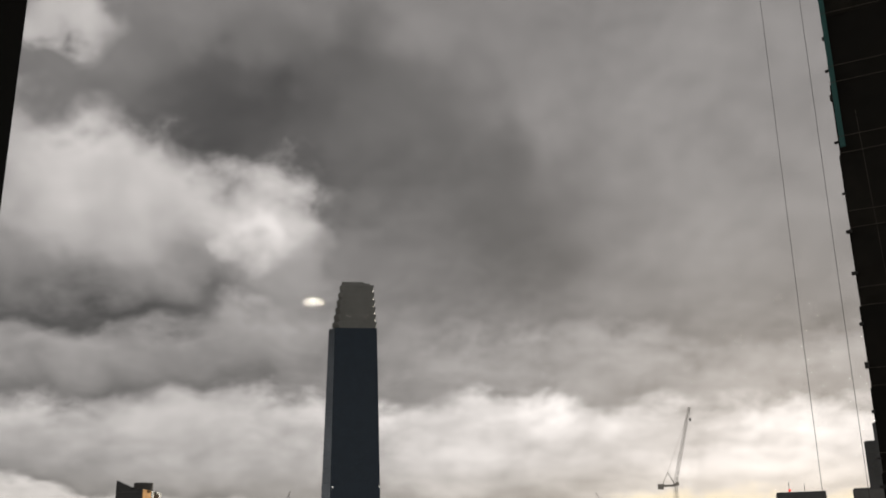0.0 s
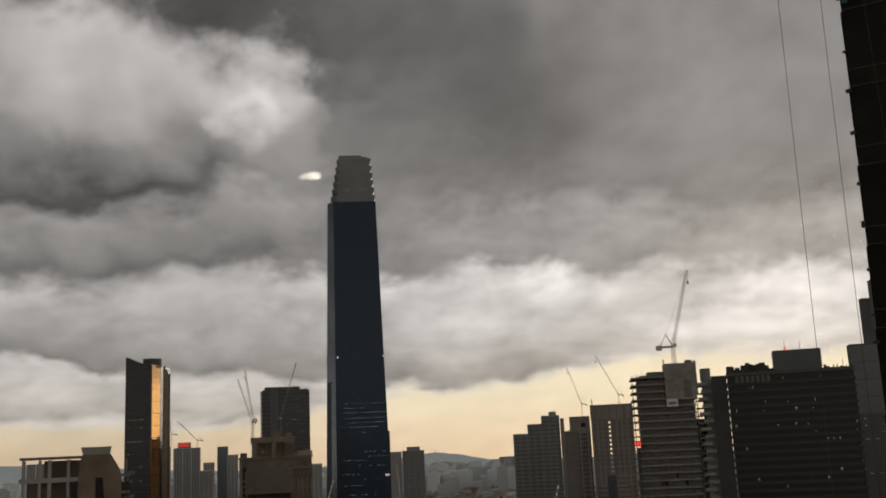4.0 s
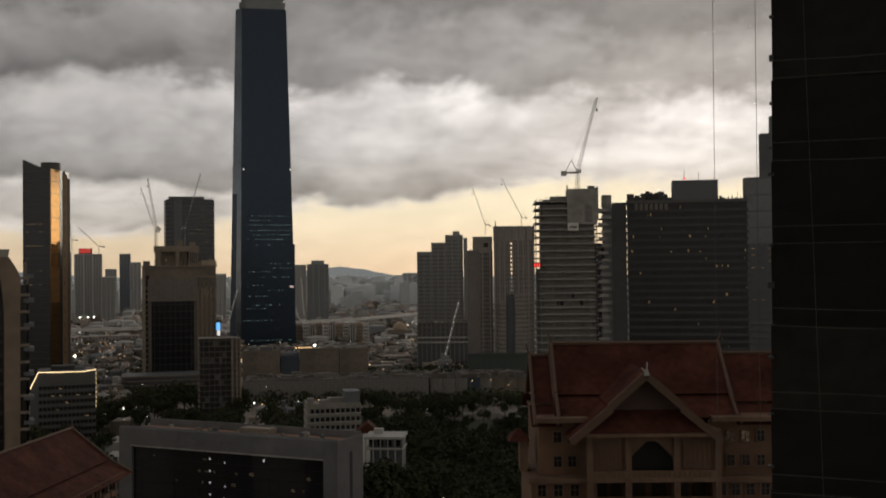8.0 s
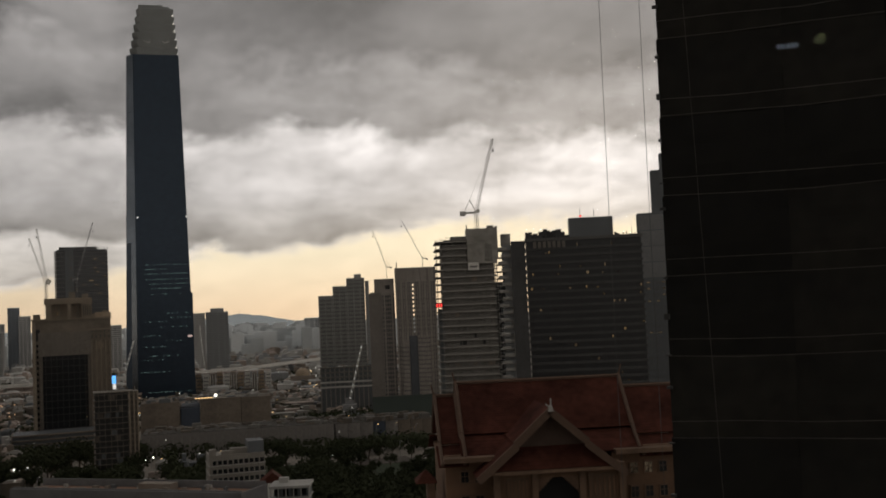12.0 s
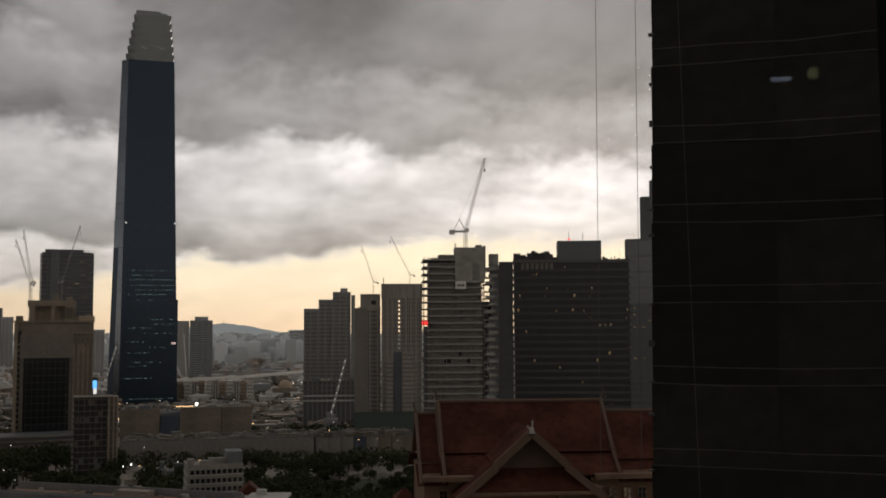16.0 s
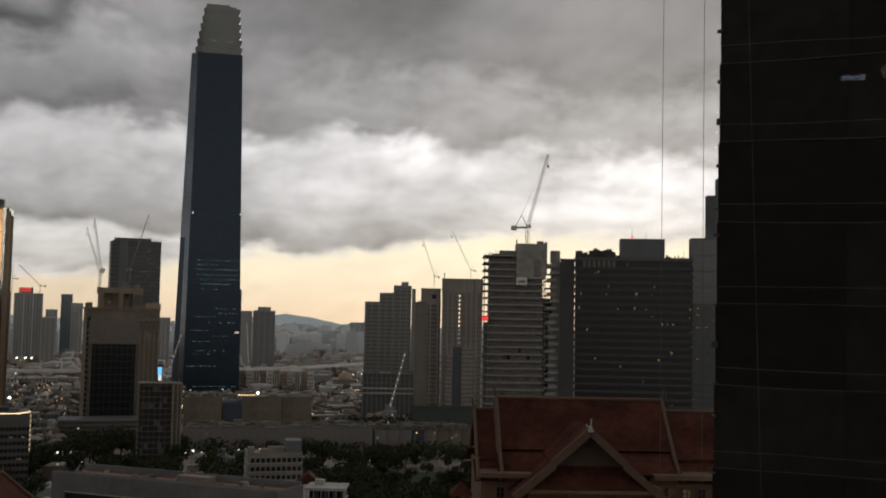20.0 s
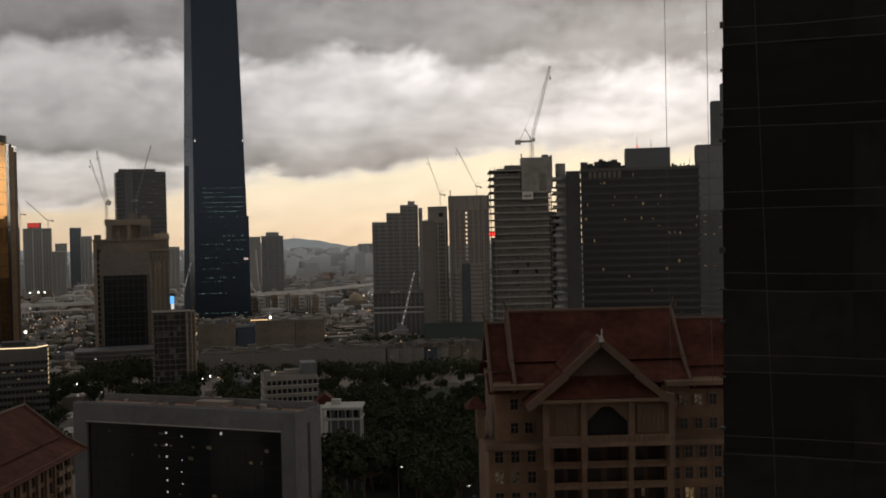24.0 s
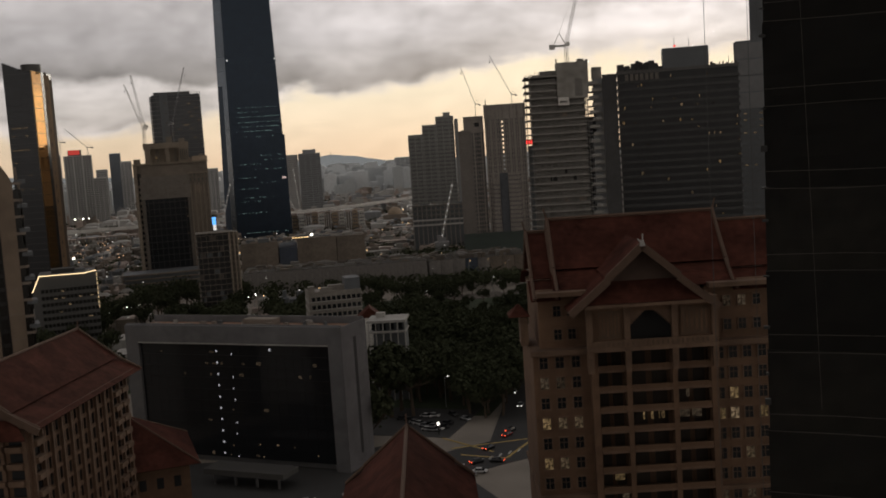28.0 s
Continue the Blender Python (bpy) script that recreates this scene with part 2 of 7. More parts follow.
def room_light(name, colour, strength):
    """Light from a room through curtains: brighter and darker folds."""
    m = lamp_material(name, colour, strength)
    t = m.node_tree
    e = next(n for n in t.nodes if n.type == "EMISSION")
    n = t.nodes.new("ShaderNodeTexNoise")
    n.inputs["Scale"].default_value, n.inputs["Detail"].default_value = 2.6, 2.0
    t.links.new(t.nodes.new("ShaderNodeTexCoord").outputs["Object"], n.inputs["Vector"])
    one = t.nodes.new("ShaderNodeObjectInfo").outputs["Random"]
    fold = wire(t, "ShaderNodeMapRange", n.outputs[0], 0.38, 0.62, 0.15, 1.5).outputs[0]
    amount = calc(t, "MULTIPLY", calc(t, "MULTIPLY", fold, calc(t, "MULTIPLY_ADD", one, 0.9, 0.4)), strength)
    t.links.new(amount, e.inputs[1])
    return m


BLUE_GLASS = facade_glass("blue_curtain_glass", (0.029, 0.046, 0.071), 0.5, 0.3, 0.05)
DARK_GLASS = facade_glass("dark_curtain_glass", (0.040, 0.042, 0.046), 0.4, 0.2)
GOLD_GLASS = facade_glass("bronze_mirror_glass", (0.88, 0.50, 0.19), 0.95, 0.05, 0.01)
BLACK_GLASS = facade_glass("black_window_glass", (0.02, 0.022, 0.025), 0.1, 0.1)
CROWN = material("crown_lattice_metal", (0.225, 0.235, 0.235), 0.5, 0.3, 0.2, 0.3, 0.05)
CONCRETE = material("weathered_concrete", (0.30, 0.29, 0.27), 0.9, 0, 0.3, 0.8, 0.06)
RAW_CONCRETE = material("raw_concrete", (0.20, 0.195, 0.18), 0.9, 0, 0.3, 0.8, 0.06)
# DARK_FRAME: dark fittings, and a painted stand-in for shade in recesses
DARK_FRAME = material("dark_fitting_and_recess_shade", (0.04, 0.04, 0.04), 0.8, 0, 0.3)
WHITE_PAINT = material("off_white_paint", (0.70, 0.68, 0.64), 0.8, 0, 0.2, 0.6, 0.08)
GREY_PAINT = material("grey_paint", (0.30, 0.31, 0.32), 0.8, 0, 0.25, 0.6, 0.08)
BROWN_PAINT = material("brown_render", (0.25, 0.21, 0.175), 0.85, 0, 0.25, 0.6, 0.08)
BEIGE = material("beige_render", (0.42, 0.33, 0.24), 0.85, 0, 0.25, 0.6, 0.08)
ROOF_RED = material("worn_red_clay_tile", (0.076, 0.028, 0.020), 0.9, 0, 0.75, 0.9, 0.16, each=0.2, spec=0.1)
RIDGE = material("ridge_plaster", (0.13, 0.082, 0.058), 0.85, 0, 0.3, 1.0, 0.1)
NET = material("black_debris_netting", (0.0075, 0.0066, 0.005), 0.95, 0, 1.0, 1.2, 0.3, each=1.2)
NET_LINE = material("grey_binding_rope", (0.10, 0.092, 0.08), 0.9, 0, 0.5, 1.0, 0.2)
STEEL = material("crane_steel", (0.35, 0.35, 0.36), 0.5, 0.4, 0.2)
ASPHALT = material("asphalt", (0.05, 0.05, 0.05), 0.85, 0, 0.3, 0.5, 0.05)
SOIL = material("city_ground", (0.28, 0.25, 0.215), 0.95, 0, 0.5, 0.06, 0.012)
LEAF = material("tree_leaves", (0.058, 0.066, 0.038), 0.9, 0, 0.3, 0.6, 0.1, each=0.35, spec=0.06)
BARK = material("tree_bark", (0.09, 0.065, 0.045), 0.9)
WARM_LIGHT = lamp_material("warm_lamp_light", (1.0, 0.62, 0.28), 1.6)
DIM_LIGHT = room_light("dim_room_light", (1.0, 0.66, 0.32), 0.105)
COOL_LIGHT = lamp_material("cool_office_light", (0.55, 0.84, 0.80), 0.15)
WHITE_LIGHT = lamp_material("white_flood_light", (1.0, 0.93, 0.8), 4.0)
RED_LIGHT = lamp_material("red_sign_light", (1.0, 0.06, 0.05), 1.2)
LED_LIGHT = lamp_material("led_strip_light", (1.0, 0.72, 0.4), 1.6)
SCREEN_LIGHT = lamp_material("pale_blue_screen_light", (0.13, 0.42, 1.0), 1.3)

# ---- building blocks ----


def thing(name, where, label, category, group="", kind=""):
    ob = new(name)
    ob.empty_display_size = 0.5
    ob.matrix_world = where
    return tagged(ob, label, category, group, kind)


def part(name, bm, mat, parent, label="", smooth=False):
    me = bpy.data.meshes.new(name)
    bm.to_mesh(me)
    bm.free()
    me.materials.append(mat)
    if smooth:
        me.polygons.foreach_set("use_smooth", [True] * len(me.polygons))
    ob = new(name, me)
    ob.parent = parent
    return tagged(ob, label)


def add_box(bm, c, s, tip=1.0):
    """A box of size s whose base centre is c; tip narrows its top."""
    x, y, z = c
    a, b, h = s[0] / 2, s[1] / 2, s[2]
    lower = [bm.verts.new((x + i * a, y + j * b, z)) for i, j in ((-1, -1), (1, -1), (1, 1), (-1, 1))]
    upper = [bm.verts.new((x + i * a * tip, y + j * b * tip, z + h)) for i, j in ((-1, -1), (1, -1), (1, 1), (-1, 1))]
    bm.faces.new(lower[::-1])
    bm.faces.new(upper)
    for i in range(4):
        bm.faces.new((lower[i], lower[(i + 1) % 4], upper[(i + 1) % 4], upper[i]))
    return lower + upper


def boxes(items):
    bm = bmesh.new()
    for c, s in items:
        add_box(bm, c, s)
    return bm


def prism(bm, ring, z0, z1, top=None):
    """A closed prism over a plan ring (anticlockwise); top: another ring at z1."""
    lo = [bm.verts.new((x, y, z0)) for x, y in ring]
    hi = [bm.verts.new((x, y, z1)) for x, y in (top or ring)]
    bm.faces.new(lo[::-1])
    bm.faces.new(hi)
    n = len(ring)
    for i in range(n):
        bm.faces.new((lo[i], lo[(i + 1) % n], hi[(i + 1) % n], hi[i]))


def rod(bm, a, b, r, n=5):
    a, b = Vector(a), Vector(b)
    d = (b - a).normalized()
    u = d.orthogonal().normalized()
    v = d.cross(u)
    rings = []
    for p in (a, b):
        rings.append([bm.verts.new(p + (u * math.cos(k * math.tau / n) + v * math.sin(k * math.tau / n)) * r) for k in range(n)])
    for k in range(n):
        bm.faces.new((rings[0][k], rings[0][(k + 1) % n], rings[1][(k + 1) % n], rings[1][k]))
    bm.faces.new(rings[0][::-1])
    bm.faces.new(rings[1])


SHARED = {}


def piece(name, parent, mat, c, s, label=""):
    """A box part with its base centre at c; pieces of one size share a mesh."""
    key = (name, mat.name, tuple(round(v, 3) for v in s))
    if key not in SHARED:
        bm = boxes([((0, 0, 0), s)])
        me = bpy.data.meshes.new(name)
        bm.to_mesh(me)
        bm.free()
        me.materials.append(mat)
        SHARED[key] = me
    ob = new(name, SHARED[key])
    ob.location = c
    ob.parent = parent
    return tagged(ob, label)


def site(az, far, turn=0.0, z=0.0):
    """Ground pose at an azimuth and a distance, its x to the right and its y away from the window."""
    return pose(far * math.sin(radians(az)), far * math.cos(radians(az)), z, 0, 0, -az + turn)


def span(az0, az1, far):
    return far * (math.tan(radians((az1 - az0) / 2))) * 2


def level(tangent, far):
    return EYE[2] + tangent * far

DARK_SPANDREL = material("dark_grey_spandrel", (0.10, 0.098, 0.095), 0.6, 0.1, 0.25, 0.6, 0.06)
GREY_DARK = material("dark_grey_cladding", (0.13, 0.14, 0.15), 0.6, 0.1, 0.2, 0.6, 0.06)
RED_LIGHT_DIM = lamp_material("dull_red_sign_light", (0.8, 0.09, 0.07), 0.5)
WHITE_LIGHT_DIM = lamp_material("soft_white_street_light", (1.0, 0.95, 0.85), 0.9)
ORANGE_DOT = lamp_material("small_orange_street_light", (1.0, 0.6, 0.35), 0.5)
BLUE_GREY = material("blue_grey_glass_cladding", (0.22, 0.26, 0.31), 0.4, 0.2, 0.2)
FAINT_LIGHT = room_light("faint_room_and_reflection_light", (1.0, 0.7, 0.42), 0.10)
LOW_LIGHT = room_light("low_room_light", (1.0, 0.72, 0.48), 0.035)
STRIP_GLASS = facade_glass("reflection_toned_strip_glass", (0.135, 0.155, 0.18), 0.9, 0.12, 0.02)
HOME_GLASS = facade_glass("grey_home_window_glass", (0.13, 0.135, 0.14), 0.15, 0.3)
# the FAR tones are whitened so that their colour carries the haze
FAR_PALE = material("hazed_pale_tower_paint", (0.62, 0.62, 0.61), 0.85, 0, 0.15, 0.1, 0.02)
FAR_GLASS = facade_glass("hazed_far_window_glass", (0.30, 0.30, 0.30), 0.1, 0.4)
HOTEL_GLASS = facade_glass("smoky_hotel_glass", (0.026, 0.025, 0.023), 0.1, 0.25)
FAR_MID = material("hazed_grey_tower_paint", (0.49, 0.485, 0.47), 0.85, 0, 0.15, 0.1, 0.02)

# ---- ground, roads ----


def setting(name, bm, mat, label, category="", kind="structure"):
    ob = part(name, bm, mat, None)
    return tagged(ob, label, category or name, kind=kind)


bm = bmesh.new()
bmesh.ops.create_grid(bm, x_segments=40, y_segments=40, size=4850)
setting("ground", bm, SOIL, "dull brown city ground under the towers", "ground")

PALE_GROUND = material("pale_gravel", (0.13, 0.112, 0.095), 0.95, 0, 0.35, 0.3, 0.05)
GRASS = material("dark_grass", (0.035, 0.05, 0.022), 0.95, 0, 0.5, 0.5, 0.05)
LINE_YELLOW = material("worn_yellow_road_paint", (0.45, 0.33, 0.12), 0.8, 0, 0.3, 2.0, 0.4)
LINE_WHITE = material("worn_white_road_paint", (0.5, 0.5, 0.48), 0.8, 0, 0.3, 2.0, 0.4)


def strip(points, width, z0, z1):
    """A ribbon with thickness along a line of plan points."""
    bm = bmesh.new()
    rows = []
    for i, p in enumerate(points):
        a, b = Vector(points[max(i - 1, 0)]), Vector(points[min(i + 1, len(points) - 1)])
        d = (b - a).normalized()
        n = Vector((-d.y, d.x)) * width / 2
        c = Vector(p)
        rows.append([bm.verts.new((*(c + n), z1)), bm.verts.new((*(c - n), z1)), bm.verts.new((*(c - n), z0)), bm.verts.new((*(c + n), z0))])
    for a, b in zip(rows, rows[1:]):
        for k in range(4):
            bm.faces.new((a[k], a[(k + 1) % 4], b[(k + 1) % 4], b[k]))
    bm.faces.new(rows[0][::-1])
    bm.faces.new(rows[-1])
    bmesh.ops.recalc_face_normals(bm, faces=bm.faces[:])
    return bm


def at(az, far):
    return (far * math.sin(radians(az)), far * math.cos(radians(az)))


setting("road", strip([at(-20, 270), at(-8, 268), at(0, 276), at(6, 296), at(12, 318), at(22, 340)], 22, -0.5, 0.12), ASPHALT, "dark asphalt road with worn lane lines", "road")
setting("road", strip([at(8.0, 300), at(8.7, 340), at(9.6, 400), at(11.5, 520)], 16, -0.5, 0.13), ASPHALT, "dark asphalt side road between trees", "road")
setting("car_park", strip([at(0.3, 346), at(5.4, 334)], 34, -0.5, 0.11), ASPHALT, "dark asphalt car park beside the trees", "car park")
setting("lawn", strip([at(0.0, 420), at(9.0, 400)], 120, -0.6, 0.06), GRASS, "dark grass under the park trees", "grass")
setting("lawn", strip([at(-3, 562), at(3, 566), at(9.6, 560)], 130, -0.6, 0.05), GRASS, "dark grass and shrubs behind the park", "grass")
setting("lawn", strip([at(-21, 500), at(-14, 520), at(-4, 530)], 170, -0.6, 0.04), GRASS, "dark ground under street trees", "grass")
setting("forecourt", strip([at(-17, 276), at(-8, 262), at(1.5, 262), at(6, 270)], 104, -0.5, 0.09), ASPHALT, "dark paved forecourt beside the office slab", "forecourt")
setting("courtyard", strip([at(4.9, 618), at(8.0, 628)], 22, -0.5, 0.3), PALE_GROUND, "pale gravel yard among low buildings", "yard")
for i, (p, q) in enumerate(((at(4.0, 318), at(6.9, 300)), (at(4.5, 306), at(8.9, 312)), (at(5.0, 299), at(7.6, 293)), (at(7.6, 293), at(9.0, 309)))):
    setting("road_marking", strip([p, q], 0.9, 0.1, 0.16), LINE_YELLOW, "worn yellow box line on the junction", "road marking")
for k in range(7):
    setting("road_marking", strip([at(5.0 + k * 0.55, 287 + k * 2), at(5.15 + k * 0.55, 290 + k * 2)], 0.6, 0.1, 0.16), LINE_WHITE, "worn white lane dash on asphalt", "road marking")

# ---- the room at the window ----
# the unlit room's darkness is put into these dark base colours
ROOM_WALL = material("unlit_room_paint", (0.03, 0.028, 0.027), 0.9, 0, 0.15, 3.0, 0.5)
FRAME_BLACK = material("unlit_black_window_frame", (0.008, 0.008, 0.008), 0.9, 0, 0.2, 8.0, 1.0, spec=0.05)
CEILING_DARK = material("unlit_ceiling_paint", (0.006, 0.006, 0.006), 0.9, 0, 0.15, 3.0, 0.5, spec=0.1)
FLOOR_WOOD = material("dark_floor_boards", (0.03, 0.022, 0.016), 0.6, 0, 0.3, 4.0, 0.6)
FZ, CZ = 90.5, 93.35
WX0, WX1, SILL, HEAD = -0.322, 0.474, 91.35, 93.25
Y0, Y1 = 0.50, 0.65


def wall_around(x0, x1):
    return boxes([(((x0 + WX0) / 2, (Y0 + Y1) / 2, FZ), (WX0 - x0, Y1 - Y0, CZ - FZ)),
                  (((x1 + WX1) / 2, (Y0 + Y1) / 2, FZ), (x1 - WX1, Y1 - Y0, CZ - FZ)),
                  (((WX0 + WX1) / 2, (Y0 + Y1) / 2, FZ), (WX1 - WX0, Y1 - Y0, SILL - FZ)),
                  (((WX0 + WX1) / 2, (Y0 + Y1) / 2, HEAD), (WX1 - WX0, Y1 - Y0, CZ - HEAD))])


setting("wall_south", wall_around(-3.0, 3.5), FRAME_BLACK, "wall around the window opening, coloured dark as unlit", "wall")
setting("wall_north", boxes([((0.25, -4.6, FZ), (6.5, 0.2, CZ - FZ))]), ROOM_WALL, "dim painted wall at the back of the room", "wall")
setting("wall_west", boxes([((-3.1, -1.93, FZ), (0.2, 5.15, CZ - FZ))]), ROOM_WALL, "dim painted side wall of the room", "wall")
setting("wall_east", boxes([((3.6, -1.93, FZ), (0.2, 5.15, CZ - FZ))]), ROOM_WALL, "dim painted side wall of the room", "wall")
setting("floor", boxes([((0.25, -2.02, FZ - 0.3), (6.9, 5.34, 0.3))]), FLOOR_WOOD, "dark boarded floor of the room", "floor")
setting("ceiling", boxes([((0.25, -2.02, CZ), (6.9, 5.34, 0.3))]), CEILING_DARK, "dim painted ceiling of the room", "ceiling")
# the tower under and over the room
setting("own_tower", boxes([((0.25, -8.0, 0), (26.0, 17.2, FZ - 0.3)), ((0.25, -8.0, CZ + 0.3), (26.0, 17.2, 6.0))]), RAW_CONCRETE, "grey concrete tower that holds the room", "building")


def pane_glass():
    m = bpy.data.materials.new("clear_window_glass")
    m.use_nodes = True
    t = m.node_tree
    t.nodes.clear()
    clear = wire(t, "ShaderNodeBsdfTransparent", (0.97, 0.98, 0.97, 1))
    gloss = t.nodes.new("ShaderNodeBsdfGlossy")
    gloss.inputs["Roughness"].default_value = 0.0
    faint = calc(t, "MULTIPLY", t.nodes.new("ShaderNodeFresnel").outputs[0], 0.35)
    mix = wire(t, "ShaderNodeMixShader", faint, clear.outputs[0], gloss.outputs[0])
    t.links.new(mix.outputs[0], t.nodes.new("ShaderNodeOutputMaterial").inputs[0])
    return m


window = thing("window_1", pose(0, 0, 0), "clear fixed window in a black frame", "window", kind="structure")
pane = part("pane", boxes([(((WX0 + WX1) / 2, 0.6, SILL), (WX1 - WX0, 0.003, HEAD - SILL))]), pane_glass(), window)
pane.visible_shadow = False
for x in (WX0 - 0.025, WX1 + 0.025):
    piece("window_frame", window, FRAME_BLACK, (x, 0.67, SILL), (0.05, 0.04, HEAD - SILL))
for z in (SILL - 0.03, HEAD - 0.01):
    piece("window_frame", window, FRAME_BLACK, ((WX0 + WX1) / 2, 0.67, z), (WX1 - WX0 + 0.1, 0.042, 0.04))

DOWNLIGHT = lamp_material("bright_downlight", (1.0, 0.95, 0.80), 86.0)
DOWNLIGHT_RIM = lamp_material("softly_lit_lamp_rim", (1.0, 0.88, 0.66), 17.0)
PALE_TUBE = lamp_material("pale_tube_light", (0.75, 0.85, 1.0), 1.3)
GREEN_TUBE = lamp_material("dim_yellow_lamp_light", (0.8, 0.85, 0.45), 0.7)


def downlight(x, y, z, r, core, rim, label):
    """A round lamp under the ceiling: a shallow rim dish with a bright lens in it."""
    t = thing("ceiling_light", pose(x, y, z), label, "ceiling light", kind="")
    bm = bmesh.new()
    bmesh.ops.create_uvsphere(bm, u_segments=24, v_segments=10, radius=r)
    for v in bm.verts:
        v.co.z *= 0.16
    part("rim", bm, rim, t, smooth=True)
    bm = bmesh.new()
    bmesh.ops.create_uvsphere(bm, u_segments=18, v_segments=10, radius=r * 0.5)
    for v in bm.verts:
        v.co.z = v.co.z * 0.62 + 0.004
    part("lens", bm, core, t, smooth=True)
    bm = bmesh.new()
    rod(bm, (0, 0, 0.004), (0, 0, CZ - z), 0.012, 8)
    part("stem", bm, FRAME_BLACK, t)
    return t


# seen only as reflections in the pane
downlight(-0.475, -2.33, 93.125, 0.041, DOWNLIGHT, DOWNLIGHT_RIM, "small round ceiling light with bright lens")
tube = thing("tube_light", pose(2.18, -2.58, 92.99, 0, 0, 20), "short pale tube light under the ceiling", "ceiling light")
piece("tube", tube, PALE_TUBE, (-0.03, 0, 0), (0.085, 0.03, 0.016))
piece("lamp_base", tube, GREEN_TUBE, (0.10, 0, 0.01), (0.035, 0.05, 0.035))
piece("bracket", tube, FRAME_BLACK, (0.03, 0, 0.03), (0.02, 0.02, CZ - 93.02))

# ---- the tall glass tower ----


def lerp(a, b, k):
    return a + (b - a) * k


def great_tower():
    t = thing("skyscraper", site(-5.4, 1150), "tall tapering dark blue glass skyscraper with a grey lattice crown", "skyscraper")
    z_top = 382.0

    def ring(z):
        k = max(0.0, min(1.0, z / z_top))
        return [(lerp(-23.0, -19.2, k), 0), (lerp(37.0, 28.4, k), 0), (lerp(37, 28.4, k), lerp(66, 44, k)),
                (lerp(-36.6, -27.2, k), lerp(66, 44, k)), (lerp(-36.6, -27.2, k), lerp(15, 9, k))]

    def grow(r, d):
        cx, cy = sum(p[0] for p in r) / len(r), sum(p[1] for p in r) / len(r)
        return [(x + d * (1 if x > cx else -1), y + d * (1 if y > cy else -1)) for x, y in r]

    bm = bmesh.new()
    steps = 24
    for i in range(steps):
        prism(bm, ring(z_top * i / steps), z_top * i / steps, z_top * (i + 1) / steps, ring(z_top * (i + 1) / steps))
    part("glass_shaft", bm, BLUE_GLASS, t)
    # pale strip on the cut corner: reflected sky brightness is put into its glass colour
    for i in range(24):
        za, zb = z_top * i / 24 + 0.3, z_top * (i + 1) / 24
        a, b = ring(za), ring(zb)
        wide = 0.94 if za > 170 else 0.5
        lo = [(lerp(a[0][0], a[4][0], k) - 0.3, lerp(a[0][1], a[4][1], k) - 0.3) for k in (0.06, wide)]
        hi = [(lerp(b[0][0], b[4][0], k) - 0.3, lerp(b[0][1], b[4][1], k) - 0.3) for k in (0.06, wide)]
        bm = bmesh.new()
        prism(bm, lo + [(lo[1][0] + 0.4, lo[1][1] + 0.4), (lo[0][0] + 0.4, lo[0][1] + 0.4)], za, zb, hi + [(hi[1][0] + 0.4, hi[1][1] + 0.4), (hi[0][0] + 0.4, hi[0][1] + 0.4)])
        bmesh.ops.recalc_face_normals(bm, faces=bm.faces[:])
        part("corner_glazing", bm, STRIP_GLASS, t)
    # thin floor edges
    bm = bmesh.new()
    for i in range(4, 96):
        z = i * 4.0
        prism(bm, grow(ring(z), 0.05), z, z + 0.3)
    tagged(part("floor_edge", bm, material("blue_grey_mullion", (0.035, 0.05, 0.075), 0.3, 0.8, 0.2), t), kind="stuff")
    # upright mullions of the front
    bm = bmesh.new()
    for i in range(1, 22):
        a, b = ring(0), ring(z_top)
        x0, x1 = lerp(a[0][0], a[1][0], i / 22), lerp(b[0][0], b[1][0], i / 22)
        rod(bm, (x0, -0.1, 0), (x1, -0.1, z_top), 0.16, 4)
    tagged(part("mullion", bm, material("dark_mullion", (0.03, 0.04, 0.06), 0.4, 0.5, 0.2), t), kind="stuff")
    # plant floors with bright corner lamps, belts
    for z in (199.5,):
        bm = bmesh.new()
        prism(bm, grow(ring(z), 0.25), z, z + 5)
        part("plant_floor", bm, BLUE_GLASS, t)
    for x in (-19.6, 31.6):
        piece("corner_lamp", t, WHITE_DOT, (x, -0.8, 201.4), (1.3, 0.6, 1.8))
    # lit office windows, row by row
    rng = random.Random(5)
    for z, lo, hi, chance in ((150, 0.15, 0.95, 0.7), (145, 0.1, 0.6, 0.5), (140, 0.12, 0.97, 0.75), (134, 0.15, 0.95, 0.5), (129, 0.2, 0.95, 0.65), (124, 0.1, 0.85, 0.65), (118, 0.25, 0.8, 0.35),
                              (97, 0.5, 0.95, 0.45), (92, 0.6, 0.97, 0.6), (88, 0.1, 0.6, 0.35), (82, 0.4, 0.9, 0.4), (73, 0.1, 0.45, 0.7), (67, 0.5, 0.95, 0.4),
                              (61, 0.1, 0.5, 0.3), (51, 0.1, 0.9, 0.25), (47, 0.1, 0.5, 0.3), (34, 0.0, 0.6, 0.45), (12, 0.1, 0.95, 0.6), (6, 0.1, 0.95, 0.6)):
        r = ring(z)
        for i in range(32):
            s = (i + 0.5) / 32
            if lo < s < hi and rng.random() < chance:
                piece("lit_window", t, COOL_LIGHT, (lerp(r[0][0], r[1][0], s), -0.35, z), (rng.choice((0.6, 0.9, 1.3)), 0.3, 0.8))
    r = ring(40)
    piece("sign_board", t, PINK_SIGN, (r[1][0] - 4, -0.7, 70.5), (4.5, 0.5, 2.2), "pale pink lit sign board")
    # side setback
    bm = bmesh.new()
    prism(bm, [(31.0, 2), (36.2, 2), (37.6, 60), (31.0, 60)], 0, 119)
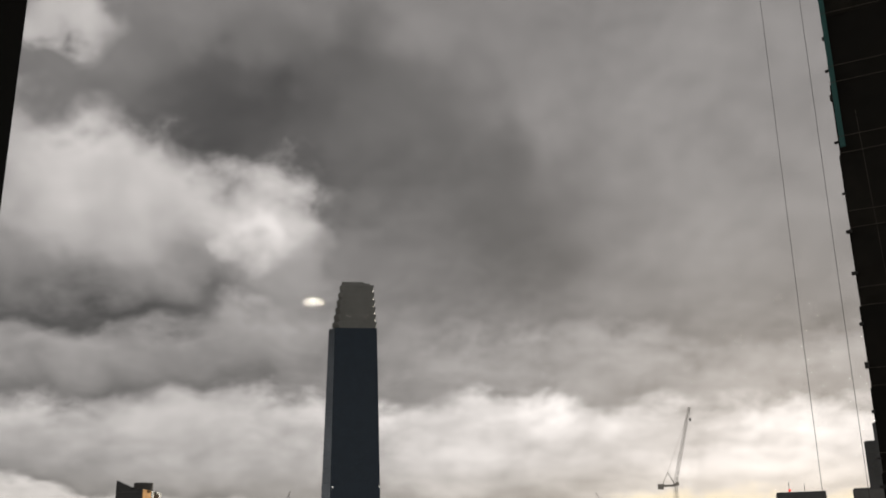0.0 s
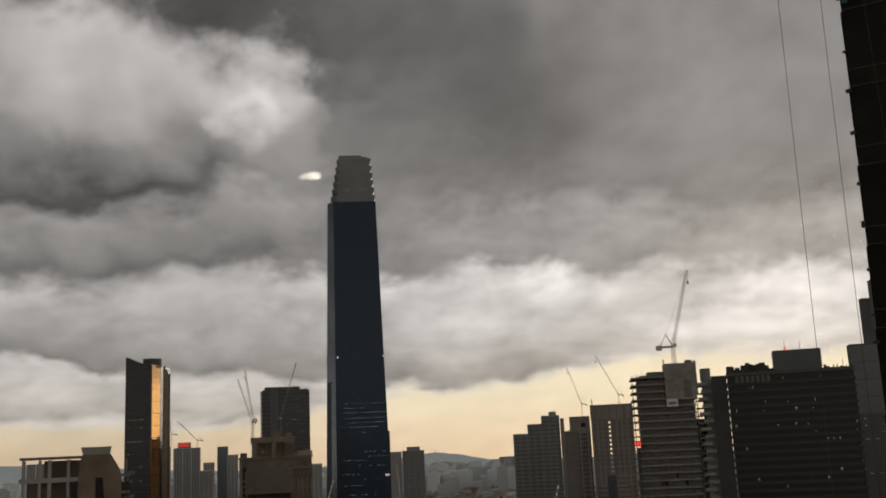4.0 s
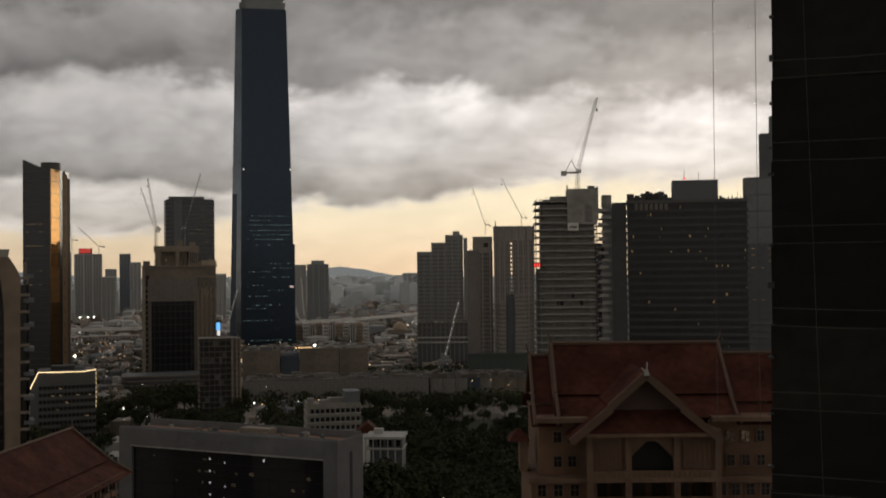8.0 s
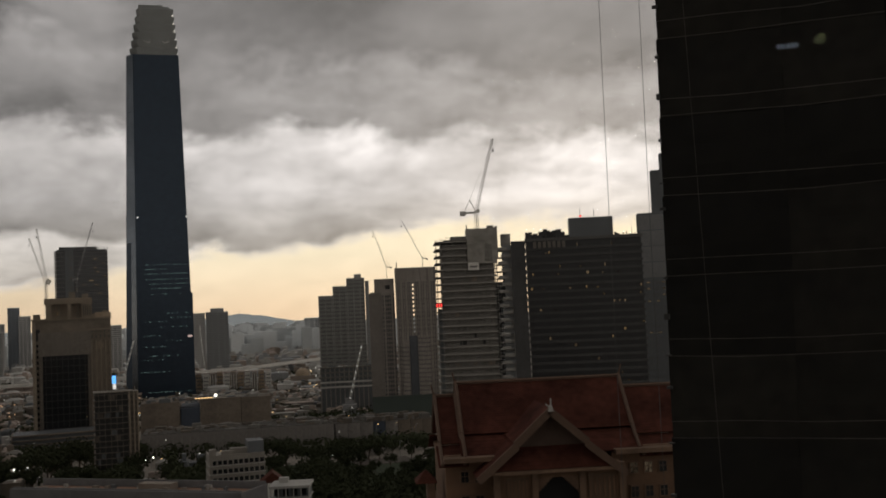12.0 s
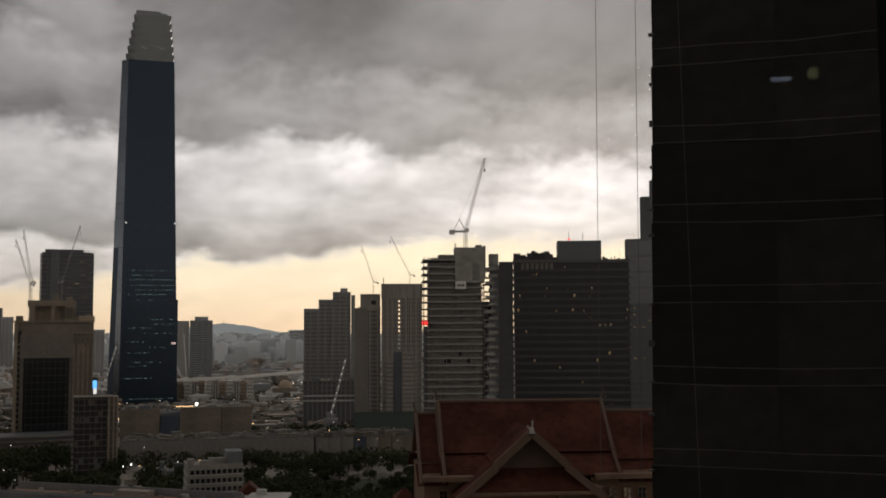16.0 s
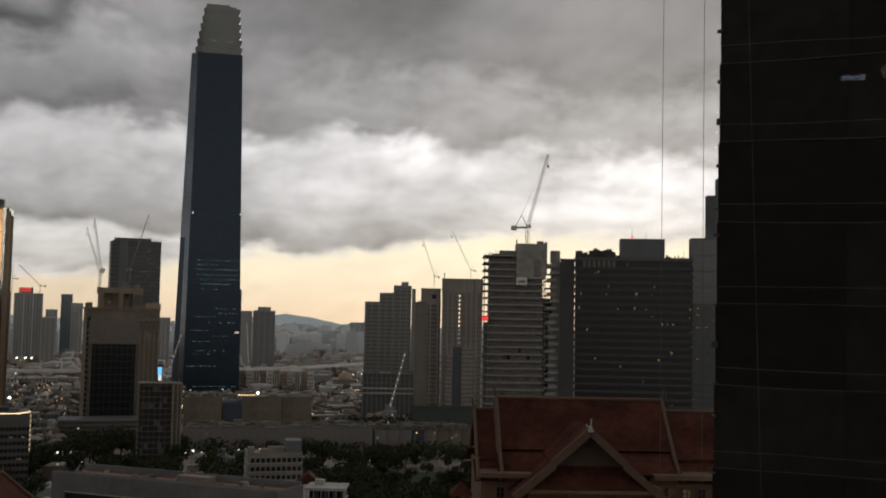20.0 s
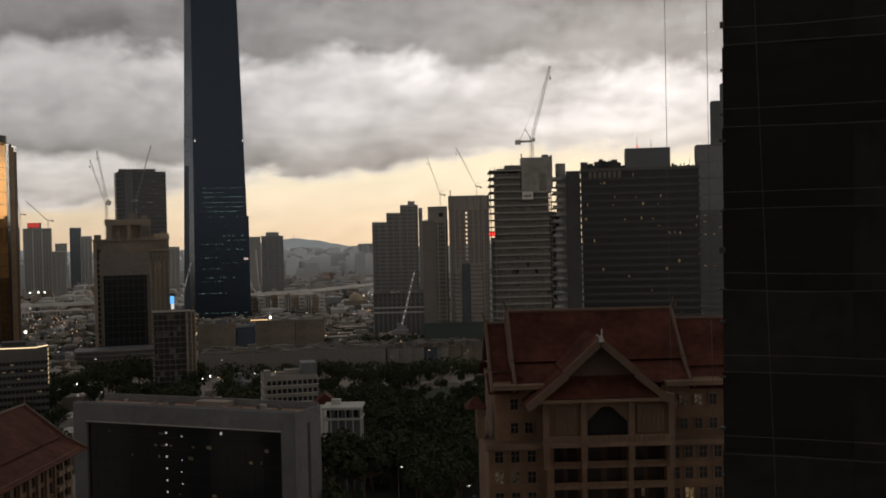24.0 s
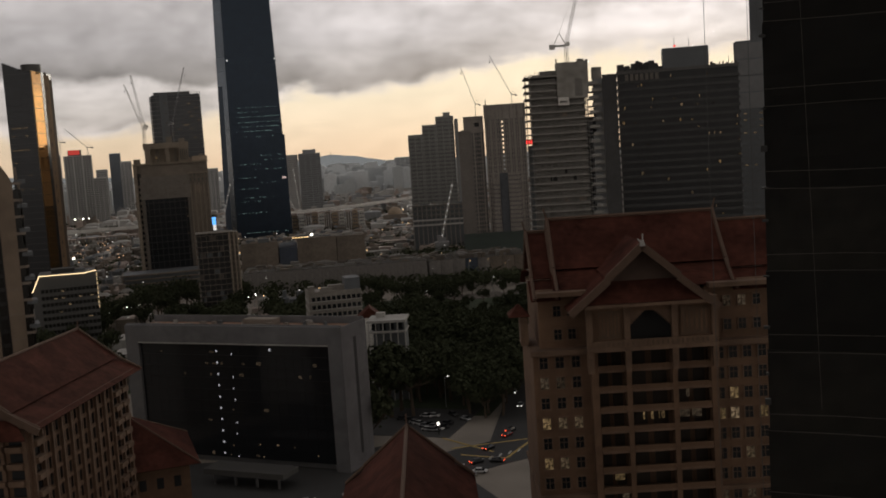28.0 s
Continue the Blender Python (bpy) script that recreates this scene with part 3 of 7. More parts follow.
    part("side_wing", bm, BLUE_GLASS, t)
    # crown: six scalloped tiers, each swelling outwards and cut back at its top
    low = [(-15.0, 1.5), (27.0, 1.5), (27.0, 40), (-22.6, 40), (-22.6, 9)]
    top = [(-9.8, 5), (22.6, 5), (22.6, 37), (-13.2, 37), (-13.2, 10)]
    for i in range(6):
        def outline(k, swell):
            plan = [(lerp(p[0], q[0], (i + k) / 6), lerp(p[1], q[1], (i + k) / 6)) for p, q in zip(low, top)]
            return [(x, lerp(y, old[1], 0.85 if y < 6 else 0.0)) for (x, y), old in zip(grow(plan, swell), plan)]

        profile = ((0.0, -1.1), (0.22, 0.1), (0.5, 1.0), (0.76, 1.5), (0.9, 1.3), (0.94, -0.9), (1.0, -1.1))
        bm = bmesh.new()
        for (k0, s0), (k1, s1) in zip(profile, profile[1:]):
            prism(bm, outline(k0, s0), 382 + 9 * (i + k0), 382 + 9 * (i + k1), outline(k1, s1))
        tier = part("crown_tier", bm, CROWN, t)
        for side, count in (((0, 1), 12), ((4, 0), 6)):
            for k in range(count + 1):
                bm = bmesh.new()
                last = None
                for kk, ss in profile[:5]:
                    o = outline(kk, ss + 0.15)
                    p = Vector((*Vector(o[side[0]]).lerp(Vector(o[side[1]]), k / count), 382 + 9 * (i + kk)))
                    if last is not None:
                        rod(bm, last, p, 0.3 if side[0] == 0 else 0.55, 4)
                    last = p
                part("crown_rib", bm, CROWN_RIB, t)
    piece("roof_plant", t, CROWN, (0, 20, 436), (26, 24, 4.0))
    piece("roof_plant", t, CROWN, (16, 20, 436), (8, 22, 2.5))
    for x0, ph in ((-8.0, 0), (12.0, 2)):
        bm = bmesh.new()
        for k in range(7):
            rod(bm, (x0 + k, 1.0, 396.5 + 0.9 * math.sin(k + ph)), (x0 + 1 + k, 1.0, 396.5 + 0.9 * math.sin(k + 1 + ph)), 0.25, 4)
        part("roof_trim", bm, WHITE_PAINT, t, "pale curved steel trim")


CROWN_RIB = material("crown_rib_metal", (0.27, 0.28, 0.28), 0.5, 0.3, 0.2)
WHITE_DOT = lamp_material("small_white_lamp_light", (1.0, 0.95, 0.9), 0.7)
PINK_SIGN = lamp_material("pale_pink_sign_light", (1.0, 0.72, 0.66), 0.45)
great_tower()

# ---- towers made of floors ----


def facade_floors(t, w, depth, z0, z1, storey, slab_mat, back_mat, out=0.6, slab_h=0.55, name="floor_slab"):
    """A recessed wall with a slab edge at each storey; returns the storey levels."""
    part("wall", boxes([((0, depth / 2 + out, z0), (w - 2 * out, depth - 2 * out, z1 - z0))]), back_mat, t)
    levels = []
    z = z0 + storey
    while z < z1 + 0.1:
        piece(name, t, slab_mat, (0, depth / 2, z - slab_h), (w, depth, slab_h))
        levels.append(z)
        z += storey
    return levels


def columns(t, xs, y, z0, z1, size, mat, name="column"):
    for x in xs:
        piece(name, t, mat, (x, y, z0), (size, size, z1 - z0))


def window_row(t, xs, y, z, size, mat, name="window_row"):
    """The windows of one storey, joined."""
    part(name, boxes([((x, y, z), size) for x in xs]), mat, t)


def crane(where, mast, jib, tail, label, thick=0.9, mat=None):
    """A luffing tower crane: lattice mast, raised jib, counter jib with ballast, cab and head."""
    mat = mat or STEEL
    t = thing("tower_crane", where, label, "crane", "tower cranes")
    bm = bmesh.new()

    def lattice(bm, a, b, w, r, bays):
        a, b = Vector(a), Vector(b)
        d = (b - a).normalized()
        u = d.orthogonal().normalized() * w / 2
        v = d.cross(u).normalized() * w / 2
        legs = [u + v, u - v, -u - v, -u + v]
        for l in legs:
            rod(bm, a + l, b + l * 0.6, r, 4)
        for i in range(bays):
            p, q = a.lerp(b, i / bays), a.lerp(b, (i + 1) / bays)
            for k in range(4):
                rod(bm, p + legs[k], q + legs[(k + 1) % 4], r * 0.6, 3)

    lattice(bm, (0, 0, 0), (0, 0, mast), thick * 1.6, thick * 0.1, max(8, int(mast / 2.5)))
    part("mast", bm, mat, t)
    bm = bmesh.new()
    lattice(bm, (0, 0, mast), (jib[0], 0, mast + jib[1]), thick * 1.2, thick * 0.1, 16)
    part("jib", bm, mat, t)
    bm = bmesh.new()
    add_box(bm, (tail / 2, 0, mast - 0.6), (abs(tail), thick * 1.6, thick * 0.9))
    add_box(bm, (tail, 0, mast - 1.6), (abs(tail) * 0.4, thick * 2.0, thick * 2.2))
    part("counter_jib", bm, mat, t)
    bm = bmesh.new()
    head = (tail * 0.45, 0, mast + abs(tail) * 0.9)
    for y in (-0.5, 0.5):
        rod(bm, (0, y, mast), head, thick * 0.2, 4)
        rod(bm, (tail * 0.9, y, mast), head, thick * 0.16, 4)
    rod(bm, head, (jib[0] * 0.9, 0, mast + jib[1] * 0.9), thick * 0.06, 3)
    part("head_frame", bm, mat, t)
    part("cab", boxes([((thick * 0.9, -thick, mast - 0.4), (thick * 1.4, thick * 1.4, thick * 1.6))]), WHITE_PAINT, t)
    bm = bmesh.new()
    tip = Vector((jib[0], 0, mast + jib[1]))
    rod(bm, tip, tip - Vector((0, 0, jib[1] * 0.15)), thick * 0.05, 3)
    add_box(bm, (tip.x, 0, tip.z - jib[1] * 0.15 - 1.2), (0.7, 0.7, 1.3))
    part("hook", bm, DARK_FRAME, t)
    return t


# the concrete frame tower under construction
def frame_tower():
    far = 480
    az0, az1 = 9.84, 13.24
    w = span(az0, az1, far)
    t = thing("unfinished_tower", site((az0 + az1) / 2, far, 4), "unfinished grey concrete frame tower with open floors", "building")
    z1 = level(0.064, far)
    storey, depth = 3.3, 24
    out = 1.1
    # solid block; its colour stands in for the unlit open floors
    part("wall", boxes([((1.1, depth / 2 + 0.5, 0), (w - 3.8, depth - 1.8, z1 - 2))]), INNER_GREY, t, "solid block coloured as unlit open floors")
    z = 3.3
    i = 0
    while z < z1:
        piece("floor_slab", t, RAW_CONCRETE, (0, depth / 2, z - 0.5), (w, depth, 0.5))
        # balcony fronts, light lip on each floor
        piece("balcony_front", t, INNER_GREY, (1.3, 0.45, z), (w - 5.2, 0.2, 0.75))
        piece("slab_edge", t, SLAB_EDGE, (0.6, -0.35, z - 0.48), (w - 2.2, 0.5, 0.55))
        z += storey
        i += 1
    columns(t, [-w / 2 + 2.4 + k * (w - 3) / 9 for k in range(10) if k % 2], 0.1, 0, z1, 0.34, RAW_CONCRETE)
    columns(t, [-w / 2 + 2.4 + k * (w - 3) / 9 for k in range(0, 10, 2)], -0.05, 0, z1, 0.46, RAW_CONCRETE)
    piece("infill_wall", t, GREY_DARK, (-w / 2 + 1.7, 3.2, 0), (3.0, 0.4, level(-0.003, far)))
    columns(t, [-w / 2 + 0.4], 0.5, 0, z1, 0.35, RAW_CONCRETE)
    # core above the roof, hung with sheet
    cx0 = far * math.tan(radians(11.65 - 11.54))
    piece("core_wall", t, SHEET, ((cx0 + w / 2) / 2 + 0.3, 4.2, z1 - 11.5), (w / 2 - cx0 + 0.6, 10.2, level(0.0745, far) - z1 + 11.5), "pale sheeted core wall")
    for k in range(1, 5):
        piece("sheet_seam", t, CONCRETE, (lerp(cx0, w / 2, k / 5), -0.95, z1 - 11.4), (0.22, 0.1, level(0.0745, far) - z1 + 11.2))
    for k in range(4):
        piece("sheet_seam", t, CONCRETE, ((cx0 + w / 2) / 2 + 0.3, -0.97, z1 - 9.0 + 3.6 * k), (w / 2 - cx0 + 0.4, 0.12, 0.22))
    # flat panel on the sheeting, an opening's darkness put into its colour
    piece("core_opening", t, INNER_GREY, (lerp(cx0, w / 2, 0.74), -0.93, z1 - 10.6), (3.4, 0.14, 8.0), "flat panel coloured as a dark opening")
    piece("core_post", t, RAW_CONCRETE, (cx0 + 0.2, 2.0, level(0.0745, far)), (0.5, 0.5, 2.0))
    piece("core_post", t, RAW_CONCRETE, (w / 2 - 2.0, 2.0, level(0.0745, far)), (3.0, 3.0, 1.3))
    piece("core_side", t, CONCRETE, (w / 2 + 0.9, 6.5, z1 - 9.5), (0.9, 10, level(0.0745, far) - z1 + 10.5))
    piece("hoarding", t, WHITE_PAINT, (cx0 + 2.6, -1.1, z1 - 14.5), (5.0, 0.15, 3.6), "small pale site banner")
    part("banner_marks", boxes([((cx0 + 1.3 + k * 0.85, -1.2, z1 - 13.4), (0.55, 0.05, 1.0)) for k in range(4)]), DARK_FRAME, t)
    rng = random.Random(3)
    for k in range(22):
        x = rng.uniform(-w / 2 + 1, cx0)
        piece("formwork_post", t, DARK_FRAME, (x, rng.uniform(1, 20), z1), (0.15, 0.15, rng.uniform(1.0, 2.6)))
    piece("formwork", t, RAW_CONCRETE, (-2, 8, z1 - 0.3), (9, 8, 2.2))
    # netting and props in some bays
    for k in range(26):
        piece("infill_panel", t, rng.choice((DARK_FRAME, RAW_CONCRETE, BROWN_PAINT)), (rng.uniform(-w / 2 + 3, w / 2 - 2), 0.75, 3.3 * rng.randint(2, 34)), (rng.choice((1.6, 3.0)), 0.2, 2.7))
    # red numerals board
    board = thing("sign", site(9.95, far - 4, 0, level(-0.0012, far)), "small red lit sign on the tower edge", "sign")
    part("sign_panel", boxes([((0, 0.2, -0.2), (3.6, 0.3, 2.3))]), DARK_FRAME, board)
    for x, ww in ((-1.1, 0.7), (0, 0.7), (1.0, 0.6)):
        piece("light_bar", board, RED_LIGHT, (x, 0, 0), (ww, 0.2, 1.7))
    # outside hoist mast
    bm = bmesh.new()
    for x in (w / 2 + 0.8, w / 2 + 2.0):
        rod(bm, (x, 3, 0), (x, 3, z1 - 16), 0.12, 4)
    for k in range(50):
        rod(bm, (w / 2 + 0.8, 3, k * 2.0), (w / 2 + 2.0, 3, k * 2.0 + 2.0), 0.08, 3)
    part("hoist_mast", bm, STEEL, t)
    crane(site(12.25, far + 6, 4, level(0.073, far)), 9, (far * math.tan(radians(1.12)), 0.0735 * far), -6.5, "white luffing tower crane on the unfinished tower", 1.0, WHITE_STEEL)


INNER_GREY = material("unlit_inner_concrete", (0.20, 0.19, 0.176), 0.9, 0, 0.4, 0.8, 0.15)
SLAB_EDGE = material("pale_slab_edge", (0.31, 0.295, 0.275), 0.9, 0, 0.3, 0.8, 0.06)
DARK_STEEL = material("dull_crane_steel", (0.16, 0.155, 0.15), 0.6, 0.3, 0.2)
SHEET = material("dusty_site_sheeting", (0.31, 0.295, 0.27), 0.85, 0, 0.4, 0.5, 0.12)
WHITE_STEEL = material("white_crane_paint", (0.55, 0.54, 0.52), 0.5, 0.1, 0.15)
frame_tower()


def long_hotel():
    far = 480
    az0, az1 = 14.9, 21.4
    w = span(az0, az1, far)
    z1 = level(0.059, far)
    t = thing("hotel_tower", site((az0 + az1) / 2, far, 3), "long dark hotel tower with many glazed floors", "building")
    levels = facade_floors(t, w, 22, 0, z1, 3.35, HOTEL_BAND, LONG_GLASS, 0.5, 1.2, "floor_band")
    rng = random.Random(8)
    part("mullion", boxes([((-w / 2 + 1 + k * (w - 2) / 40, 0.35, 0), (0.14, 0.2, z1)) for k in range(41)]), DARK_FRAME, t)["kind"] = "stuff"
    # parapet and rooftop
    piece("parapet", t, DARK_SPANDREL, (0, 11, z1), (w, 22, 1.4))
    bx0, bx1 = far * math.tan(radians(17.42 - 18.15)), far * math.tan(radians(19.86 - 18.15))
    piece("roof_box", t, GREY_DARK, ((bx0 + bx1) / 2, 10, z1), (bx1 - bx0, 14, level(0.0807, far) - z1))
    part("roof_box_panel", boxes([((lerp(bx0, bx1, (k + 0.5) / 9), 2.95, z1 + 1), ((bx1 - bx0) / 9 - 0.25, 0.12, 8.2)) for k in range(9)]), GREY_DARK, t)
    for k in range(16):
        x = lerp(-w / 2 + 3, bx0 - 0.5, k / 15)
        piece("roof_plant", t, DARK_FRAME, (x, rng.uniform(2, 12), z1 + 1.4), (rng.uniform(1.2, 2.6), 2.5, rng.uniform(0.8, 3.6 if 6 < k < 14 else 2.0)))
    for k in range(7):
        x = lerp(bx1 + 1, w / 2 - 1, k / 6)
        piece("roof_plant", t, DARK_FRAME, (x, rng.uniform(2, 10), z1 + 1.4), (rng.uniform(0.3, 1.4), 1.2, rng.uniform(0.5, 1.8)))
    for k in range(12):
        x = lerp(-w / 2 + 2, bx0 - 2, k / 11)
        piece("roof_plant", t, HOTEL_BAND, (x, 4 + k % 3, z1 + 1.4), (rng.uniform(2.0, 3.6), 3.0, rng.uniform(1.0, 3.4) + (1.6 if 3 < k < 11 else 0.0)))
    bm = bmesh.new()
    for x, h in ((bx0 + 5.5, 3.0), (bx0 + 12, 2.2), (w / 2 - 4, 4.0)):
        rod(bm, (x, 6, z1 + 1), (x, 6, z1 + 1 + h + (11 if x < bx1 else 0)), 0.14, 4)
    part("aerial", bm, DARK_FRAME, t)
    piece("warning_light", t, RED_LIGHT, (bx0 + 5.5, 4, level(0.0807, far) + 0.4), (1.1, 0.4, 0.8))
    # roof sign: unlit bars in place of its name
    sx = far * math.tan(radians(15.45 - 18.15))
    part("sign_bars", boxes([((sx + k * 2.25, -0.25, z1 - 3.2), (1.5, 0.3, 2.9)) for k in range(7)]), SIGN_GREY, t, "unlit grey metal sign bars")
    # lit rooms
    for k in range(46):
        z = 3.35 * rng.randint(6, 35) + 0.3
        piece("lit_window", t, rng.choice((DIM_LIGHT, DIM_LIGHT, FAINT_LIGHT, LOW_LIGHT)), (rng.uniform(-w / 2 + 2, w / 2 - 1), 0.38, z), (rng.choice((0.5, 0.7, 1.0)), 0.12, rng.choice((0.7, 1.3))))
    for x in (0.02, 0.065, 0.11):
        piece("lit_window", t, FAINT_LIGHT, (w * (x + 0.22), 0.38, 3.35 * 27), (0.6, 0.12, 1.2))
    # vertical light seam on the corner pier
    piece("corner_pier", t, HOTEL_BAND, (-w / 2 - 3.3, 4, 0), (6.6, 9, z1 + 0.5))
    part("corner_trim", boxes([((-w / 2 + 0.4, -0.35, k * 3.35), (0.35, 0.2, 2.4)) for k in range(8, 36)]), SLAB_EDGE, t)
    # balcony stack at the end
    e = thing("apartment_tower", site(13.72, far + 4, 3), "pale apartment stack with deep open balconies", "building")
    we = span(13.38, 14.25, far)
    ze = level(0.0575, far)
    part("wall", boxes([((0.9, 9, 0), (we - 1.8, 16, ze - 26)), ((1.6, 9, ze - 26), (we - 3.2, 16, 26))]), GREY_PAINT, e)
    piece("stair_head", e, SHEET, (1.2, 8, ze), (we - 3.0, 10, 5.5))
    z = 3.35
    k = 0
    while z < ze:
        piece("balcony_slab", e, SLAB_EDGE, (-0.4, 6, z - 0.4), (we, 13, 0.4))
        piece("balcony_front", e, WHITE_GREY_E, (-0.9 + 1.5 * (k % 2), -0.5, z), (we * 0.62, 0.3, 1.25))
        piece("side_panel", e, CONCRETE, (we / 2 - 0.9, 0.4, z), (1.0, 1.0, 2.5)) if k % 2 else None
        z += 3.35
        k += 1
    piece("pier", e, CONCRETE, (-we / 2 - 0.1, 2, 0), (0.4, 1.0, ze))
    # gap wall between the towers
    g = thing("apartment_block", site(13.3, far + 22), "dark narrow apartment block behind balconies", "building")
    wg = span(12.9, 13.9, far)
    part("wall", boxes([((0, 5, 0), (wg, 10, level(0.022, far)))]), GREY_DARK, g)
    for k in range(29):
        piece("floor_band", g, CONCRETE, (0, 4.8, 3.3 * k + 3), (wg + 0.3, 10.2, 0.35))


LONG_GLASS = facade_glass("brown_hotel_tower_glass", (0.029, 0.031, 0.034), 0.12, 0.3)
HOTEL_BAND = material("dark_hotel_cladding", (0.057, 0.057, 0.058), 0.7, 0, 0.4, 0.6, 0.06)
PANEL_GREY = material("grey_tower_panel", (0.2, 0.205, 0.21), 0.7, 0.1, 0.25, 0.3, 0.06)
SIGN_GREY = material("dull_sign_metal", (0.15, 0.135, 0.12), 0.6, 0.2, 0.2)
WHITE_GREY_E = material("pale_balcony_paint", (0.42, 0.41, 0.39), 0.85, 0, 0.25, 0.8, 0.1)
long_hotel()


def banded_tower(name, az0, az1, top, far, depth, wall, band, label, storey=3.4, bays=8, turn=0.0, gap=0.62, group="", cap=True, back=None, slim=1.0):
    """A flat tower with a row of recessed windows between bands at each storey, and upright piers."""
    w = span(az0, az1, far)
    z1 = level(top, far)
    t = thing(name, site((az0 + az1) / 2, far, turn), label, "building", group)
    part("wall", boxes([((0, depth / 2 + 0.25, 0), (w - 0.5, depth - 0.5, z1))]), back or HOME_GLASS, t)
    z = 0.0
    while z < z1 - storey * 0.6:
        piece("floor_band", t, band, (0, depth / 2, z), (w - 0.2, depth, storey * (1 - gap)))
        z += storey
    for k in range(bays + 1):
        x = lerp(-w / 2 + 0.35, w / 2 - 0.35, k / bays)
        piece("pier", t, wall, (x, depth / 2, 0), ((1.5 if k % 3 == 0 else 0.45) * slim * w / bays / 3.4, depth + 0.5, z1))
    piece("roof_slab", t, wall, (0, depth / 2, z1 - 1.2), (w, depth + 0.3, 1.8))
    if cap:
        piece("roof_box", t, wall, (w * 0.12, depth / 2, z1 + 0.6), (w * 0.4, depth * 0.5, 3.4))
    return t, w, z1


# twin brown towers with light slots
# tower tones, lifted a little to make up for haze
TOWER_BROWN = material("grey_brown_tower_render", (0.30, 0.27, 0.245), 0.85, 0, 0.3, 0.4, 0.05)
TOWER_BAND = material("dull_tower_band", (0.21, 0.19, 0.172), 0.85, 0, 0.3, 0.4, 0.05)
TOWER_GLASS = facade_glass("dull_tower_window_glass", (0.085, 0.086, 0.09), 0.15, 0.3)
TOWER_GREY = material("grey_stepped_tower_render", (0.31, 0.31, 0.30), 0.85, 0, 0.3, 0.4, 0.05)
TOWER_GREY_BAND = material("grey_stepped_tower_band", (0.26, 0.26, 0.252), 0.85, 0, 0.3, 0.4, 0.05)
TOWER_BLUE = material("blue_grey_wall_sheet", (0.105, 0.112, 0.126), 0.85, 0, 0.3, 0.4, 0.05)
t, w, z1 = banded_tower("apartment_tower", 6.03, 7.46, 0.0145, 795, 22, TOWER_BROWN, TOWER_BAND, "brown apartment tower with a blank wall and small windows", 3.3, 10, 0, 0.6, "brown towers", False, TOWER_GLASS, 1.5)
piece("blank_wall", t, TOWER_BAND, (-w * 0.26, -0.3, 0), (w * 0.48, 0.6, z1 + 0.4), "plain grey-brown blank wall")
piece("blue_panel", t, TOWER_BLUE, (-w * 0.08, -0.7, 0), (3.4, 0.4, 24))
piece("roof_screen", t, TOWER_BROWN, (2.0, 13, z1 + 0.6), (w * 0.78, 14, level(0.0292, 795) - z1 - 0.6), "plain brown roof screen")
piece("screen_opening", t, DARK_FRAME, (4.6, 5.9, z1 + 3.5), (3.6, 0.4, 3.2))
for k in range(5):
    piece("roof_plant", t, RAW_CONCRETE, (-w / 2 + 1.6 + 1.5 * k, 6, z1 + 0.6), (1.0, 1.6, 0.7 + 0.5 * (k % 3)))


